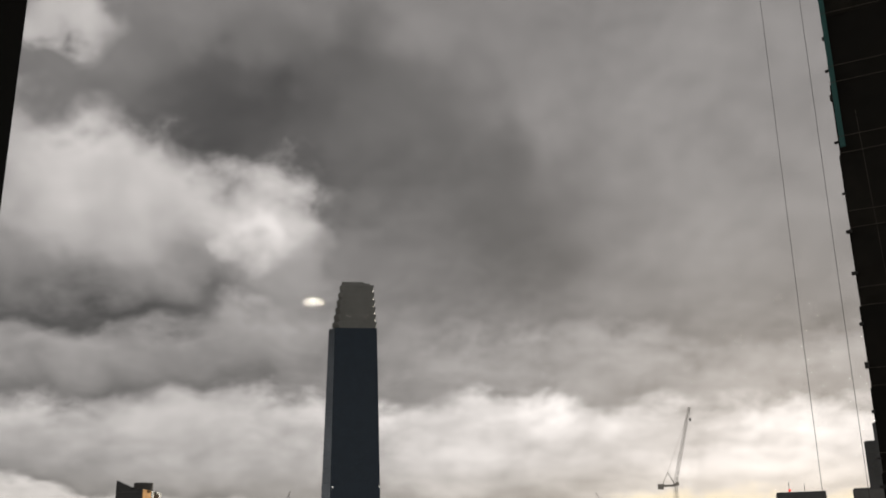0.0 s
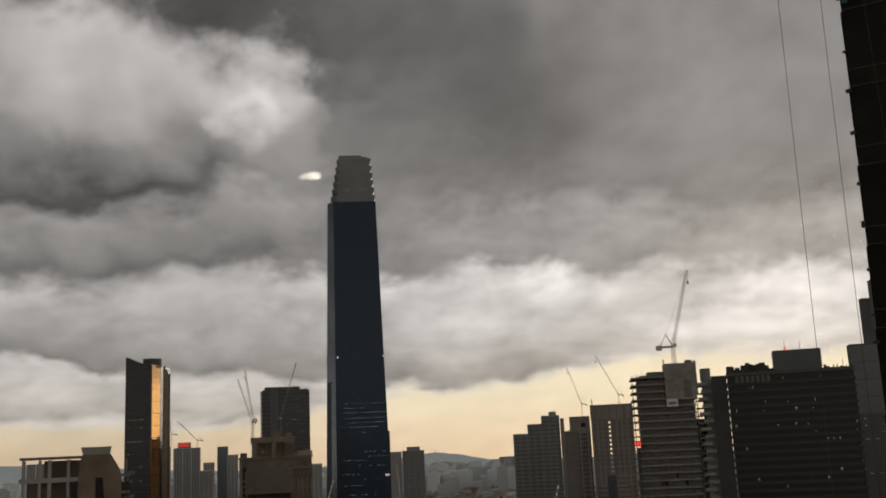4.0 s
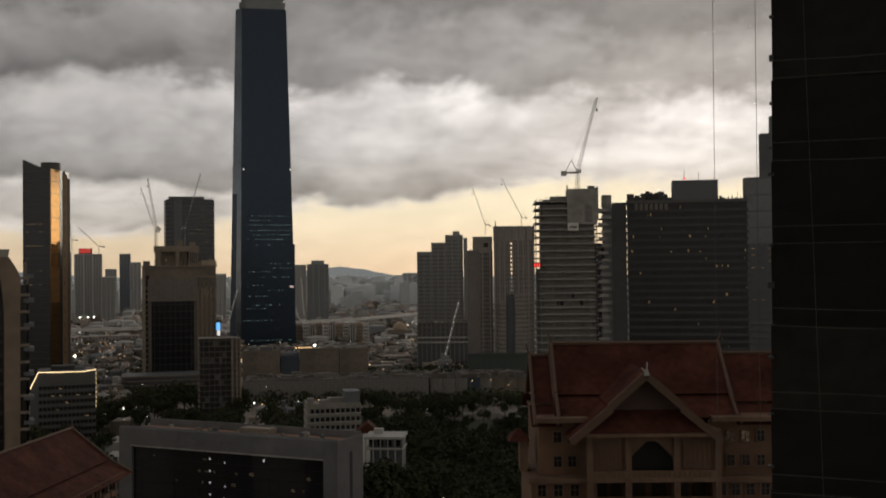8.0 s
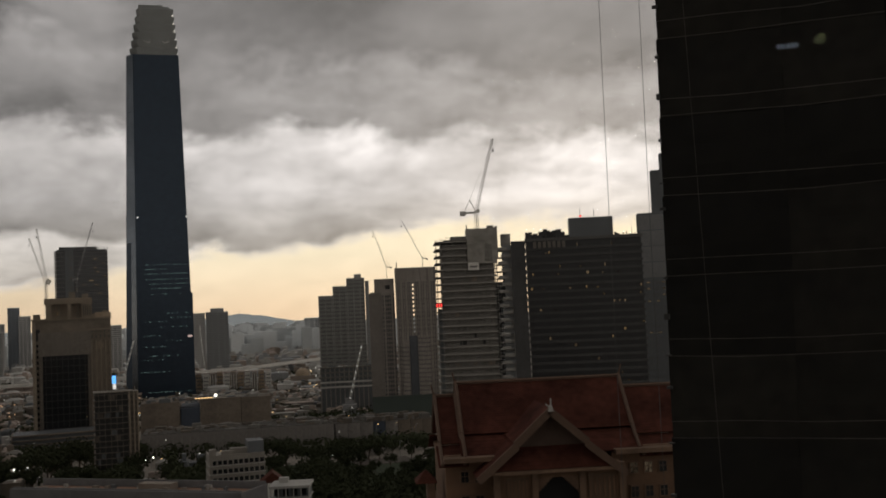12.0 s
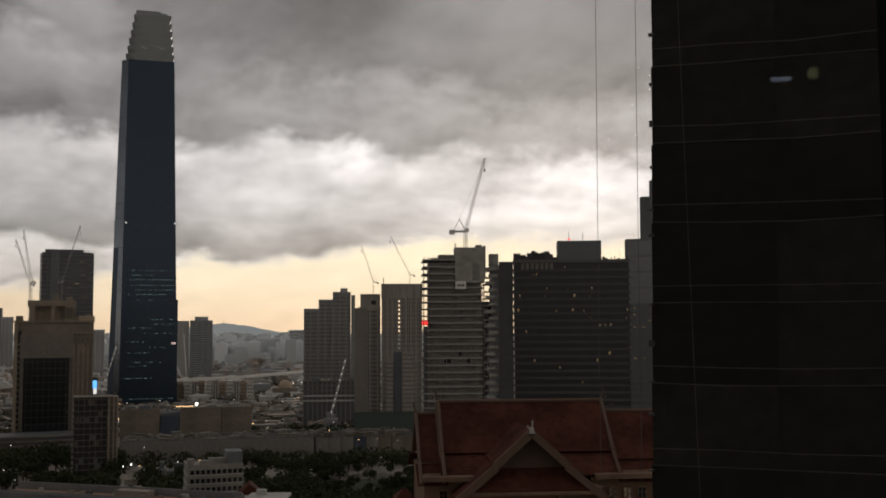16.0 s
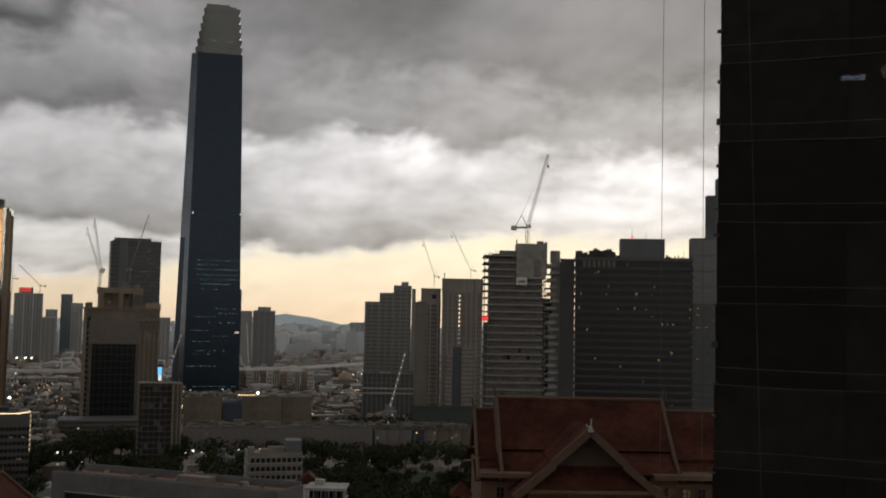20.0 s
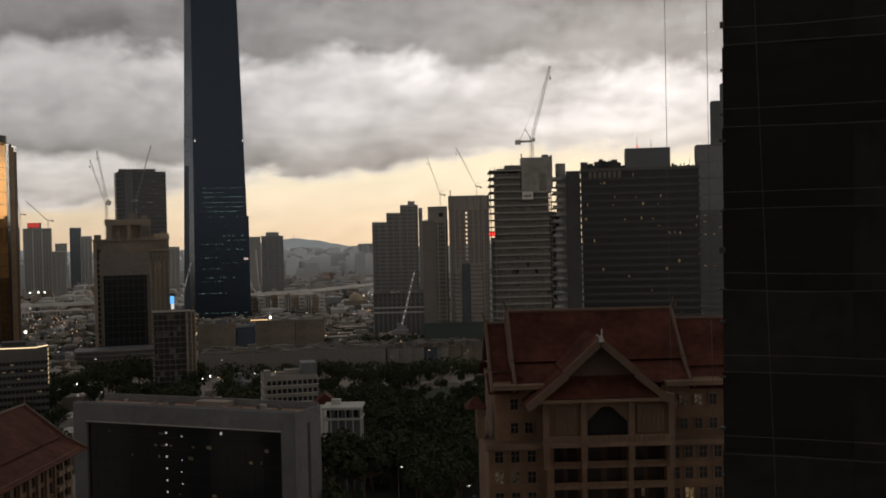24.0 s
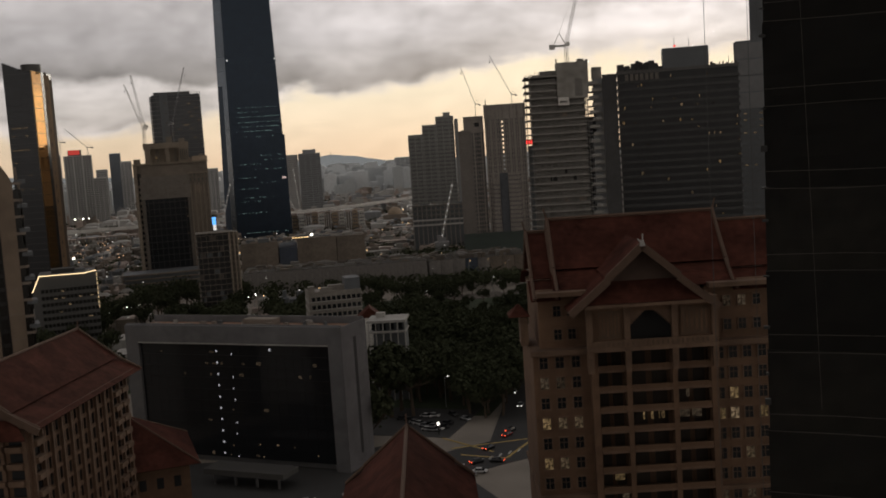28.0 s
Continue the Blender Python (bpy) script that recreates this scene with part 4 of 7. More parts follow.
def slot_tower():
    """The broad brown tower, cut through by a narrow open stair slot."""
    far, az0, az1, depth, storey = 790, 7.52, 9.80, 13, 3.3
    mid = (az0 + az1) / 2
    w = span(az0, az1, far)
    t = thing("apartment_tower", site(mid, far), "brown apartment tower with an open stair slot", "building", "brown towers")
    x = lambda a: far * math.tan(radians(a - mid))
    z1, zs, zb = level(0.039, far), level(0.0248, far), level(-0.027, far)
    xs = x(8.50)
    for a, b, bays in ((-w / 2, xs - 0.65, 6), (xs + 0.65, w / 2, 8)):
        part("wall", boxes([(((a + b) / 2, depth / 2 + 0.25, 0), (b - a - 0.1, depth - 0.5, zs))]), TOWER_GLASS, t)
        z = 0.0
        while z < zs - 2:
            piece("floor_band", t, TOWER_BAND, ((a + b) / 2, depth / 2, z), (b - a - 0.04, depth, storey * 0.42))
            z += storey
        for k in range(bays + 1):
            wide = 1.5 if k in (0, bays) else 1.9 if k % 2 == 0 else 0.8
            piece("pier", t, TOWER_BROWN, (lerp(a + 0.76, b - 0.76, k / bays), depth / 2, 0), (wide, depth + 0.5, zs))
    piece("slot_wall", t, TOWER_BAND, (xs, depth / 2, 0), (1.26, depth - 1, zb))
    z = zb
    while z < zs - 1:
        piece("landing", t, TOWER_BAND, (xs, depth / 2, z), (1.28, depth - 1.0, storey * 0.5))
        z += storey
    piece("top_screen", t, TOWER_BROWN, (0, depth / 2, zs), (w + 0.5, depth + 0.8, z1 - zs), "plain brown roof screen")
    for k in range(6):
        piece("screen_rib", t, TOWER_BAND, (lerp(-w / 2 + 3, w / 2 - 1, k / 5), -0.5, zs + 0.3), (0.35 if k < 4 else 1.2, 0.2, z1 - zs - 0.6))
    piece("roof_mast", t, DARK_FRAME, (-w / 2 + 1.4, 5, z1), (0.6, 0.6, 4.6))
    # lower wings and the blue recess between them
    for a, b, top in ((7.78, 8.17, -0.0335), (8.67, 9.36, -0.0285)):
        xa, xb, zt = x(a), x(b), level(top, far)
        part("wing_wall", boxes([(((xa + xb) / 2, -1.0, 0), (xb - xa, 2.0, zt))]), TOWER_BROWN, t)
        for k in range(int(zt / 3.3)):
            n = 3 if b < 8.5 else 5
            part("wing_window", boxes([((lerp(xa, xb, (m + 0.5) / n), -2.0, 3.3 * k + 1.2), (0.95, 0.2, 1.2)) for m in range(n)]), TOWER_GLASS, t)
    piece("blue_panel", t, TOWER_BLUE, ((x(8.19) + x(8.65)) / 2, -0.6, 0), (x(8.65) - x(8.19), 0.5, zb - 0.5), "blue-grey sheeted lower wall")


slot_tower()
crane(site(7.06, 808, 0, level(0.024, 795)), 14, (-0.012 * 808, 0.036 * 808), 3.5, "small dark luffing tower crane on a brown roof", 0.5, DARK_STEEL)
crane(site(9.1, 806, 0, level(0.036, 795)), 10, (-0.0192 * 806, 0.0385 * 806), 3.5, "small dark luffing tower crane on a brown roof", 0.5, DARK_STEEL)

# grey stepped towers
STEP_GLASS = facade_glass("grey_step_window_glass", (0.15, 0.152, 0.152), 0.15, 0.3)
for az0, az1, top, far, n in ((3.21, 4.08, 0.0142, 905, 7), (4.02, 4.86, 0.0230, 902, 7), (4.80, 5.80, 0.0305, 899, 8)):
    banded_tower("apartment_tower", az0, az1, top, far, 22, TOWER_GREY, TOWER_GREY_BAND, "grey stepped apartment tower with balconies", 3.4, n, 0, 0.5, "grey stepped towers", az0 > 4.5, STEP_GLASS, 1.2)
# behind the long hotel
t, w, z1 = banded_tower("office_tower", 21.2, 23.4, 0.080, 600, 24, GREY_DARK, GREY_DARK, "grey office tower with panelled upper floors", 3.6, 4, 0, 0.4)
for k in range(4):
    piece("panel", t, PANEL_GREY, (0, -0.2, z1 - 9.2 * (k + 1)), (w + 0.2, 0.5, 8.6))
rng = random.Random(2)
for k in range(14):
    piece("lit_window", t, FAINT_LIGHT, (rng.choice((-0.32, -0.1, 0.05)) * w, -0.45, z1 - 40 - 3.6 * rng.choice((0, 0, 1, 2, 3, 8))), (1.6, 0.2, 0.7))
t, w, z1 = banded_tower("office_tower", 22.05, 24.0, 0.121, 720, 24, GREY_DARK, GREY_DARK, "dark slim office tower", 3.6, 4, 0, 0.4, cap=False)
t, w, z1 = banded_tower("office_tower", 22.55, 24.0, 0.137, 715, 24, GREY_DARK, GREY_DARK, "dark slim office tower", 3.6, 4, 0, 0.4, cap=False)
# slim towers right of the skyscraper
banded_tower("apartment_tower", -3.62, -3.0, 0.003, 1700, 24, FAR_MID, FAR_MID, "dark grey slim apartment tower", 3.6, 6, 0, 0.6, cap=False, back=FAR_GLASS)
t, w, z1 = banded_tower("apartment_tower", -2.94, -1.74, 0.0035, 1690, 24, GREY_PAINT, GREY_PAINT, "dark grey slim apartment tower", 3.6, 11, 0, 0.6, cap=False)
piece("roof_box", t, GREY_PAINT, (0, 12, z1), (w * 0.6, 12, 6.5))

# end pier of the tallest stepped tower, its lit flank put into a pale edge
e = thing("apartment_tower", site(5.93, 896), "narrow grey stair tower with a pale edge", "building", "grey stepped towers")
part("wall", boxes([((0, 9, 0), (3.4, 16, level(0.028, 896)))]), GREY_PAINT, e)
piece("edge_pier", e, SLAB_EDGE, (-1.0, 0.6, 0), (0.9, 0.9, level(0.028, 896)))
for k in range(30):
    piece("landing", e, GREY_PAINT, (0.5, 0.7, 3.4 * k + 3), (1.8, 0.8, 1.5))

# podium and car decks at the feet of the stepped towers
far = 884
pod = thing("tower_podium", site(4.75, far), "low pale podium with dark open decks", "building")
wp = span(3.15, 6.35, far)
zp = level(-0.0545, far)
part("wall", boxes([((0, 6, 0), (wp - 1.0, 10, zp - 1.0))]), GREY_DARK, pod)
for k in range(5):
    piece("deck", pod, FAR_MID if k > 2 else RAW_CONCRETE, (0, 5.5, zp - 1.2 - 4.2 * k), (wp, 12, 1.3))
for k in range(13):
    piece("column", pod, CONCRETE, (lerp(-wp / 2 + 0.6, wp / 2 - 0.6, k / 12), 0.2, 0), (0.8, 0.8, zp))
rng = random.Random(61)
for k in range(9):
    piece("roof_plant", pod, rng.choice((FAR_PALE, GREY_DARK, BROWN_PAINT)), (rng.uniform(-wp / 2 + 3, wp / 2 - 3), rng.uniform(1, 8), zp), (rng.uniform(2, 7), 3, rng.uniform(0.6, 1.8)))

# ---- towers to the west ----


def bronze_tower():
    far = 700
    t = thing("office_tower", site(-16.45, far), "dark glass tower with a bronze mirror side", "building")
    zt = level(0.094, far)
    # plan: dark face and a narrow side that turns to the light
    corner = (0.3, 0.0)
    dark_end, side_mid, side_end = (-16.0, 9.0), (6.2, 15.0), (13.0, 31.0)
    bm = bmesh.new()
    lo = [dark_end, corner, side_end, (-4, 44)]
    prism(bm, lo, 0, zt)
    part("glass_shaft", bm, DARK_GLASS, t)
    bm = bmesh.new()
    a, b = Vector((*corner, 0)), Vector((*side_end, 0))
    n = Vector((b.y - a.y, a.x - b.x, 0)).normalized() * 0.35

    def leaf(p, q, z0, z1):
        bm = bmesh.new()
        p, q = a.lerp(b, p), a.lerp(b, q)
        prism(bm, [(p.x, p.y), (p.x + n.x, p.y + n.y), (q.x + n.x, q.y + n.y), (q.x, q.y)], z0, z1)
        return bm

    bm.free()
    for k in range(20):
        part("mirror_pane", leaf(0.03, 0.44, zt * k / 20 + 0.15, zt * (k + 1) / 20 - 0.15), GOLD_GLASS, t)
    part("glass_strip", leaf(0.45, 0.58, 0, zt - 1.0), DARK_GLASS, t, "dark glass strip")
    part("stone_strip", leaf(0.59, 0.84, 0, zt - 1.5), BRONZE_WALL, t, "brown stone strip")
    part("edge_strip", leaf(0.85, 0.98, 0, zt - 4.0), BRONZE_DARK, t, "dark brown edge strip")
    for k in range(34):
        part("stone_slot", leaf(0.66, 0.72, 4 + k * 4.6, 6.6 + k * 4.6), BRONZE_DARK, t) if k % 2 else None
    # floor lines of the dark face
    d = (Vector((*dark_end, 0)) - a)
    bm = bmesh.new()
    m = Vector((d.y, -d.x, 0)).normalized() * -0.25
    for k in range(1, 40):
        p, q = a + d * 0.02, a + d * 0.99
        prism(bm, [(p.x - m.x, p.y - m.y), (p.x, p.y), (q.x, q.y), (q.x - m.x, q.y - m.y)], k * 4.0, k * 4.0 + 0.22)
    bmesh.ops.recalc_face_normals(bm, faces=bm.faces[:])
    tagged(part("floor_edge", bm, DARK_SPANDREL, t), kind="stuff")
    rng = random.Random(4)
    for z in (zt - 36, zt - 41, zt - 50, zt - 58, zt - 66, zt - 75):
        for k in range(5):
            if rng.random() < 0.6:
                p = a + d * (0.35 + 0.12 * k) + m * 1.4
                piece("lit_window", t, FAINT_LIGHT, (p.x, p.y, z), (1.6, 0.5, 0.7))
    bm = bmesh.new()
    prism(bm, [dark_end, (-7, 4.3), (-5, 8), (-14, 14)], zt, zt + 6.0, [dark_end, (-7, 4.3), (-5, 8), (-14, 14)])
    for v in bm.verts:
        if v.co.z > zt + 1 and v.co.x > -9:
            v.co.z -= 4.5
    part("roof_fin", bm, DARK_GLASS, t)
    bm = bmesh.new()
    bmesh.ops.create_cone(bm, cap_ends=True, segments=24, radius1=6.2, radius2=6.2, depth=5.0)
    bmesh.ops.translate(bm, verts=bm.verts[:], vec=(1.0, 16, zt + 2.5))
    part("roof_drum", bm, DARK_SPANDREL, t)
    piece("roof_lamp", t, DIM_LIGHT, (3.0, 9.4, zt - 1.5), (6, 0.4, 1.5))


BRONZE_WALL = material("brown_stone_cladding", (0.21, 0.135, 0.075), 0.9, 0.0, 0.25, 0.6, 0.06)
BRONZE_DARK = material("dark_bronze_slot", (0.09, 0.065, 0.045), 0.85, 0.0, 0.2)
bronze_tower()


def dark_office():
    far = 1000
    t = thing("office_tower", site(-9.28, far), "dark glass office tower with rounded corner", "building")
    w = span(-10.65, -7.92, far)
    z1 = level(0.066, far)
    ring = [(-w / 2 + 6, 0), (w / 2 - 1, 2.5), (w / 2, 38), (-w / 2, 38), (-w / 2, 7), (-w / 2 + 1.6, 2.6)]
    bm = bmesh.new()
    prism(bm, ring, 0, z1)
    part("glass_shaft", bm, DARK_GLASS, t)
    bm = bmesh.new()
    for k in range(2, 40):
        prism(bm, [(x * 1.006, y - 0.15 if y < 20 else y) for x, y in ring], k * 4.0, k * 4.0 + 0.7)
    tagged(part("floor_edge", bm, DARK_SPANDREL, t), kind="stuff")
    piece("lift_shaft", t, GREY_DARK, (-w / 2 + 13, 0.6, 0), (7.5, 2.6, z1 + 3.0))
    part("lift_lights", boxes([((-w / 2 + 14.5, -0.85, 60 + k * 9), (0.8, 0.2, 1.2)) for k in range(11)]), FAINT_LIGHT, t)
    piece("roof_slab", t, GREY_DARK, (0, 20, z1), (w - 4, 30, 1.2))
    piece("roof_screen", t, DARK_SPANDREL, (-3, 22, z1), (w - 14, 20, 4.2))
    part("roof_rail", boxes([((lerp(-w / 2 + 6, w / 2 - 1, k / 16), lerp(0.2, 2.6, k / 16), z1), (0.5, 0.5, 3.0)) for k in range(17)]), GREY_DARK, t)
    rng = random.Random(6)
    for k in range(12):
        piece("lit_window", t, FAINT_LIGHT, (rng.uniform(-w / 2 + 18, w / 2 - 3), 0.9, 4 * rng.randint(28, 38) + 1.5), (2.2, 1.2, 0.8))
    # hanging crane on the face
    crane(site(-9.55, far - 10), level(0.035, far) + 4, (0.0150 * far, 0.052 * far), -3.0, "slim luffing crane in front of dark glass", 0.9, STEEL)
    crane(site(-11.04, far - 80), level(0.0236, far) + 12, (-0.0070 * far, 0.044 * far), 3.0, "pale luffing crane beside a dark tower", 1.15, WHITE_STEEL)
    crane(site(-11.10, far - 84), level(0.0236, far) + 10, (-0.0120 * far, 0.038 * far), 3.0, "pale luffing crane beside a dark tower", 1.0, WHITE_STEEL)


dark_office()


def brown_block():
    far = 800
    t = thing("office_block", site(-9.85, far), "brown stone office block around a dark glass front", "building")
    w = span(-11.80, -7.9, far)
    z1 = level(0.004, far)
    part("wall", boxes([((0, 18, 0), (w, 34, z1))]), BLOCK_BROWN, t)
    x0, x1 = far * math.tan(radians(-11.45 + 9.85)), far * math.tan(radians(-8.95 + 9.85))
    zg = level(-0.030, far)
    piece("glass_front", t, BLACK_GLASS, ((x0 + x1) / 2, 0.6, 0), (x1 - x0, 1.6, zg), "dark glass front")
    part("glass_mullion", boxes([((lerp(x0, x1, k / 9), -0.3, 0), (0.4, 0.4, zg)) for k in range(10)]), DARK_FRAME, t)
    piece("lintel", t, LINTEL, ((x0 + x1) / 2, 0.0, zg), (x1 - x0 + 1.5, 1.4, 17), "plain grey-brown lintel")
    for k in range(15):
        piece("glass_sill", t, DARK_FRAME, ((x0 + x1) / 2, -0.25, 5 + 5.0 * k), (x1 - x0, 0.3, 0.5))
    for x, wide in ((x0 + 0.8, 2.2), (x1 - 0.9, 2.0)):
        piece("front_pier", t, SPANDREL_BROWN, (x, -0.5, 0), (wide, 0.7, zg))
    for k in range(6):
        part("window_row", boxes([((lerp(x0 + 2, x1 - 2, (j + 0.5) / 9), -0.72, zg + 2.2 + 2.4 * k), (1.5, 0.2, 0.5)) for j in range(9) if (j + k) % 4]), SPANDREL_BROWN, t)
    # right bay with small windows
    rng = random.Random(7)
    for k in range(20):
        xs = [lerp(x1 + 1.4, w / 2 - 1.4, j / 4) for j in range(5)]
        part("window_row", boxes([((x, 0.9, 6 + k * 4.1), (0.8, 0.5, 2.0)) for x in xs]), DARK_SPANDREL, t)
    for k in range(10):
        piece("lit_window", t, FAINT_LIGHT, (x1 - 3.4 + 0.4 * (k % 3), -0.6, 22 + k * 6.2), (0.6, 0.4, 0.8))
    # upper stage
    xa, xb = far * math.tan(radians(-11.19 + 9.85)), far * math.tan(radians(-8.80 + 9.85))
    piece("upper_wall", t, BLOCK_PALE, ((xa + xb) / 2, 20, z1), (xb - xa - 5, 24, 11))
    piece("upper_slab", t, BLOCK_PALE, ((xa + xb) / 2, 18, z1 + 10.4), (xb - xa, 30, 4.4))
    for k in range(5):
        piece("upper_pier", t, BLOCK_BROWN, (lerp(xa + 3.5, xb - 3.5, k / 4), 7.2, z1), (2.0, 2.0, 10.4))
    piece("lit_window", t, DIM_LIGHT, (xa + 9, 5.8, z1 + 3), (1.1, 0.4, 1.3))
    piece("side_tower", t, BEIGE, (w / 2 - 5.0, 8, z1), (11, 12, 3.5))
    for k, (px, pw) in enumerate(((xa + 3, 4.0), (lerp(xa, xb, 0.52), 3.0), (xb - 4, 7.0))):
        piece("upper_bay", t, BLOCK_PALE, (px, 5.2, z1 - 4), (pw, 5.0, 17.5 + (k == 2)))
    for k in range(4):
        piece("upper_slot", t, DARK_FRAME, (xb - 6.2 + 1.5 * k, 2.6, z1 + 1.5), (0.6, 0.3, 8.0))
    piece("cornice", t, BLOCK_PALE, (0, 17.5, z1 - 1.2), (w + 1.4, 36, 1.2))
    piece("cornice", t, BLOCK_PALE, (lerp(x1, w / 2, 0.5), 0.4, zg + 17.6), (w / 2 - x1 + 1, 1.6, 1.1))
    for k in range(5):
        piece("pilaster", t, BLOCK_PALE, (lerp(x1 + 1, w / 2 - 0.6, k / 4), 0.5, 0), (1.1, 1.4, zg + 10))
    piece("pilaster", t, BLOCK_PALE, (-w / 2 + 1.2, 0.4, 0), (2.4, 1.6, z1 - 2))
    part("window_row", boxes([((-w / 2 + 3.4, 0.9, 5 + 4.1 * k), (1.3, 0.5, 2.2)) for k in range(18)]), BLACK_GLASS, t)
    for k, (fx, fw, fh) in enumerate(((-0.44, 5.0, 3.4), (-0.30, 3.0, 2.0), (0.18, 4.0, 5.2), (0.30, 6.0, 2.6), (0.43, 3.4, 5.0))):
        piece("roof_plant", t, BLOCK_PALE if k % 2 else BLOCK_BROWN, (fx * w, 4.0 + k, z1), (fw, 4.0, fh))
    for fx, fh in ((0.05, 4.6), (0.22, 3.0)):
        piece("roof_plant", t, BLOCK_BROWN, (lerp(xa, xb, 0.5) + fx * w, 12, z1 + 14.8), (4.6, 6, fh))
    piece("niche", t, DARK_FRAME, (-w / 2 + 4.0, 0.9, z1 - 16), (2.6, 0.6, 8.5))
    piece("niche", t, DARK_FRAME, (x1 - 2.0, 0.3, z1 - 21), (3.0, 0.6, 9.0))
    bm = bmesh.new()
    rod(bm, (x1 + 6.5, 0.2, zg + 6), (x1 + 6.5, 1.4, zg + 6), 3.0, 20)
    part("round_window", bm, BLOCK_PALE, t)
    # pink-blue screen beside
    s = thing("led_screen", site(-7.80, 690, 0, level(-0.0637, 690)), "tall bright blue-white led screen", "screen")
    piece("screen_face", s, SCREEN_LIGHT, (0, -0.2, 3.6), (2.5, 0.3, 5.0))
    piece("screen_face", s, WHITE_DOT, (0.2, -0.2, 0), (2.0, 0.3, 3.5))
    piece("screen_frame", s, DARK_FRAME, (0, 0.3, -0.4), (3.1, 0.6, 9.4))
    piece("screen_post", s, DARK_FRAME, (0, 0.3, -level(-0.0637, 690)), (1.2, 0.6, level(-0.0637, 690)))
    # podium with parking decks
    p = thing("parking_block", site(-10.5, 760), "low parking block with open lit decks", "building")
    for k in range(5):
        piece("deck", p, BLOCK_BROWN, (0, 14, 3.2 * k + 2.2), (64, 28, 0.8))
    part("wall", boxes([((0, 15, 0), (62, 26, 16))]), GREY_DARK, p)
    part("deck_lamps", boxes([((-28 + 7.3 * k, -0.2, 4.6 + 3.2 * (k % 4)), (0.7, 0.3, 0.5)) for k in range(9)]), DIM_LIGHT, p)


SPANDREL_BROWN = material("dusty_brown_concrete", (0.14, 0.122, 0.104), 0.9, 0, 0.4, 0.5, 0.08)
LINTEL = material("grey_brown_stone", (0.20, 0.178, 0.155), 0.85, 0, 0.35, 0.4, 0.06)
BROWN_PALE = material("pale_brown_stone", (0.33, 0.275, 0.215), 0.85, 0, 0.25, 0.6, 0.08)
BLOCK_BROWN = material("shaded_brown_stone", (0.21, 0.178, 0.145), 0.85, 0, 0.4, 0.4, 0.04)
BLOCK_PALE = material("tan_stone_trim", (0.28, 0.232, 0.18), 0.85, 0, 0.35, 0.5, 0.05)
brown_block()


def scaffold_tower():
    far = 600
    t = thing("scaffolded_tower", site(-7.77, far), "small unfinished tower wrapped in scaffolding", "building")
    w = span(-8.94, -6.6, far)
    z1 = level(-0.067, far)
    part("wall", boxes([((-2.0, 9, 0), (w - 7, 15, z1))]), DARK_FRAME, t)
    part("end_wall", boxes([((w / 2 - 2.4, 9, 0), (4.6, 15, z1))]), SPANDREL_BROWN, t)
    for k in range(16):
        piece("floor_slab", t, SPANDREL_BROWN, (-2.0, 8.6, 3.2 * k + 2.6), (w - 5.0, 17.2, 0.35))
    rng = random.Random(17)
    for k in range(30):
        piece("infill_panel", t, rng.choice((GREY_DARK, SPANDREL_BROWN, DARK_FRAME)), (rng.uniform(-w / 2 + 1.5, w / 2 - 7), 0.9, 3.2 * rng.randint(0, 14) + 2.95), (rng.choice((1.4, 2.2, 3.2)), 0.3, 2.6))
    for k in range(7):
        piece("scaffold_post", t, BROWN_PAINT, (lerp(-w / 2 + 0.6, w / 2 - 5.4, k / 6), -0.5, 0), (0.16, 0.16, z1 + rng.uniform(-1.0, 1.6)))
    for x in (w / 2 - 4.6, w / 2 - 2.2, w / 2 - 0.2):
        piece("pier", t, BROWN_PALE, (x, 0.2, 0), (0.7, 0.8, z1 + 0.4))
    for k in range(16):
        piece("rung", t, BROWN_PAINT, (w / 2 - 2.4, 0.4, 3.2 * k + 2.6), (4.4, 0.5, 0.4))
    piece("roof_slab", t, SPANDREL_BROWN, (-1.0, 8.4, z1 - 0.1), (w - 3, 16.8, 0.5))
    for k in range(9):
        piece("roof_post", t, BROWN_PAINT, (rng.uniform(-w / 2 + 1, w / 2 - 1), rng.uniform(1, 14), z1 + 0.4), (0.3, 0.3, rng.uniform(0.8, 2.4)))


scaffold_tower()


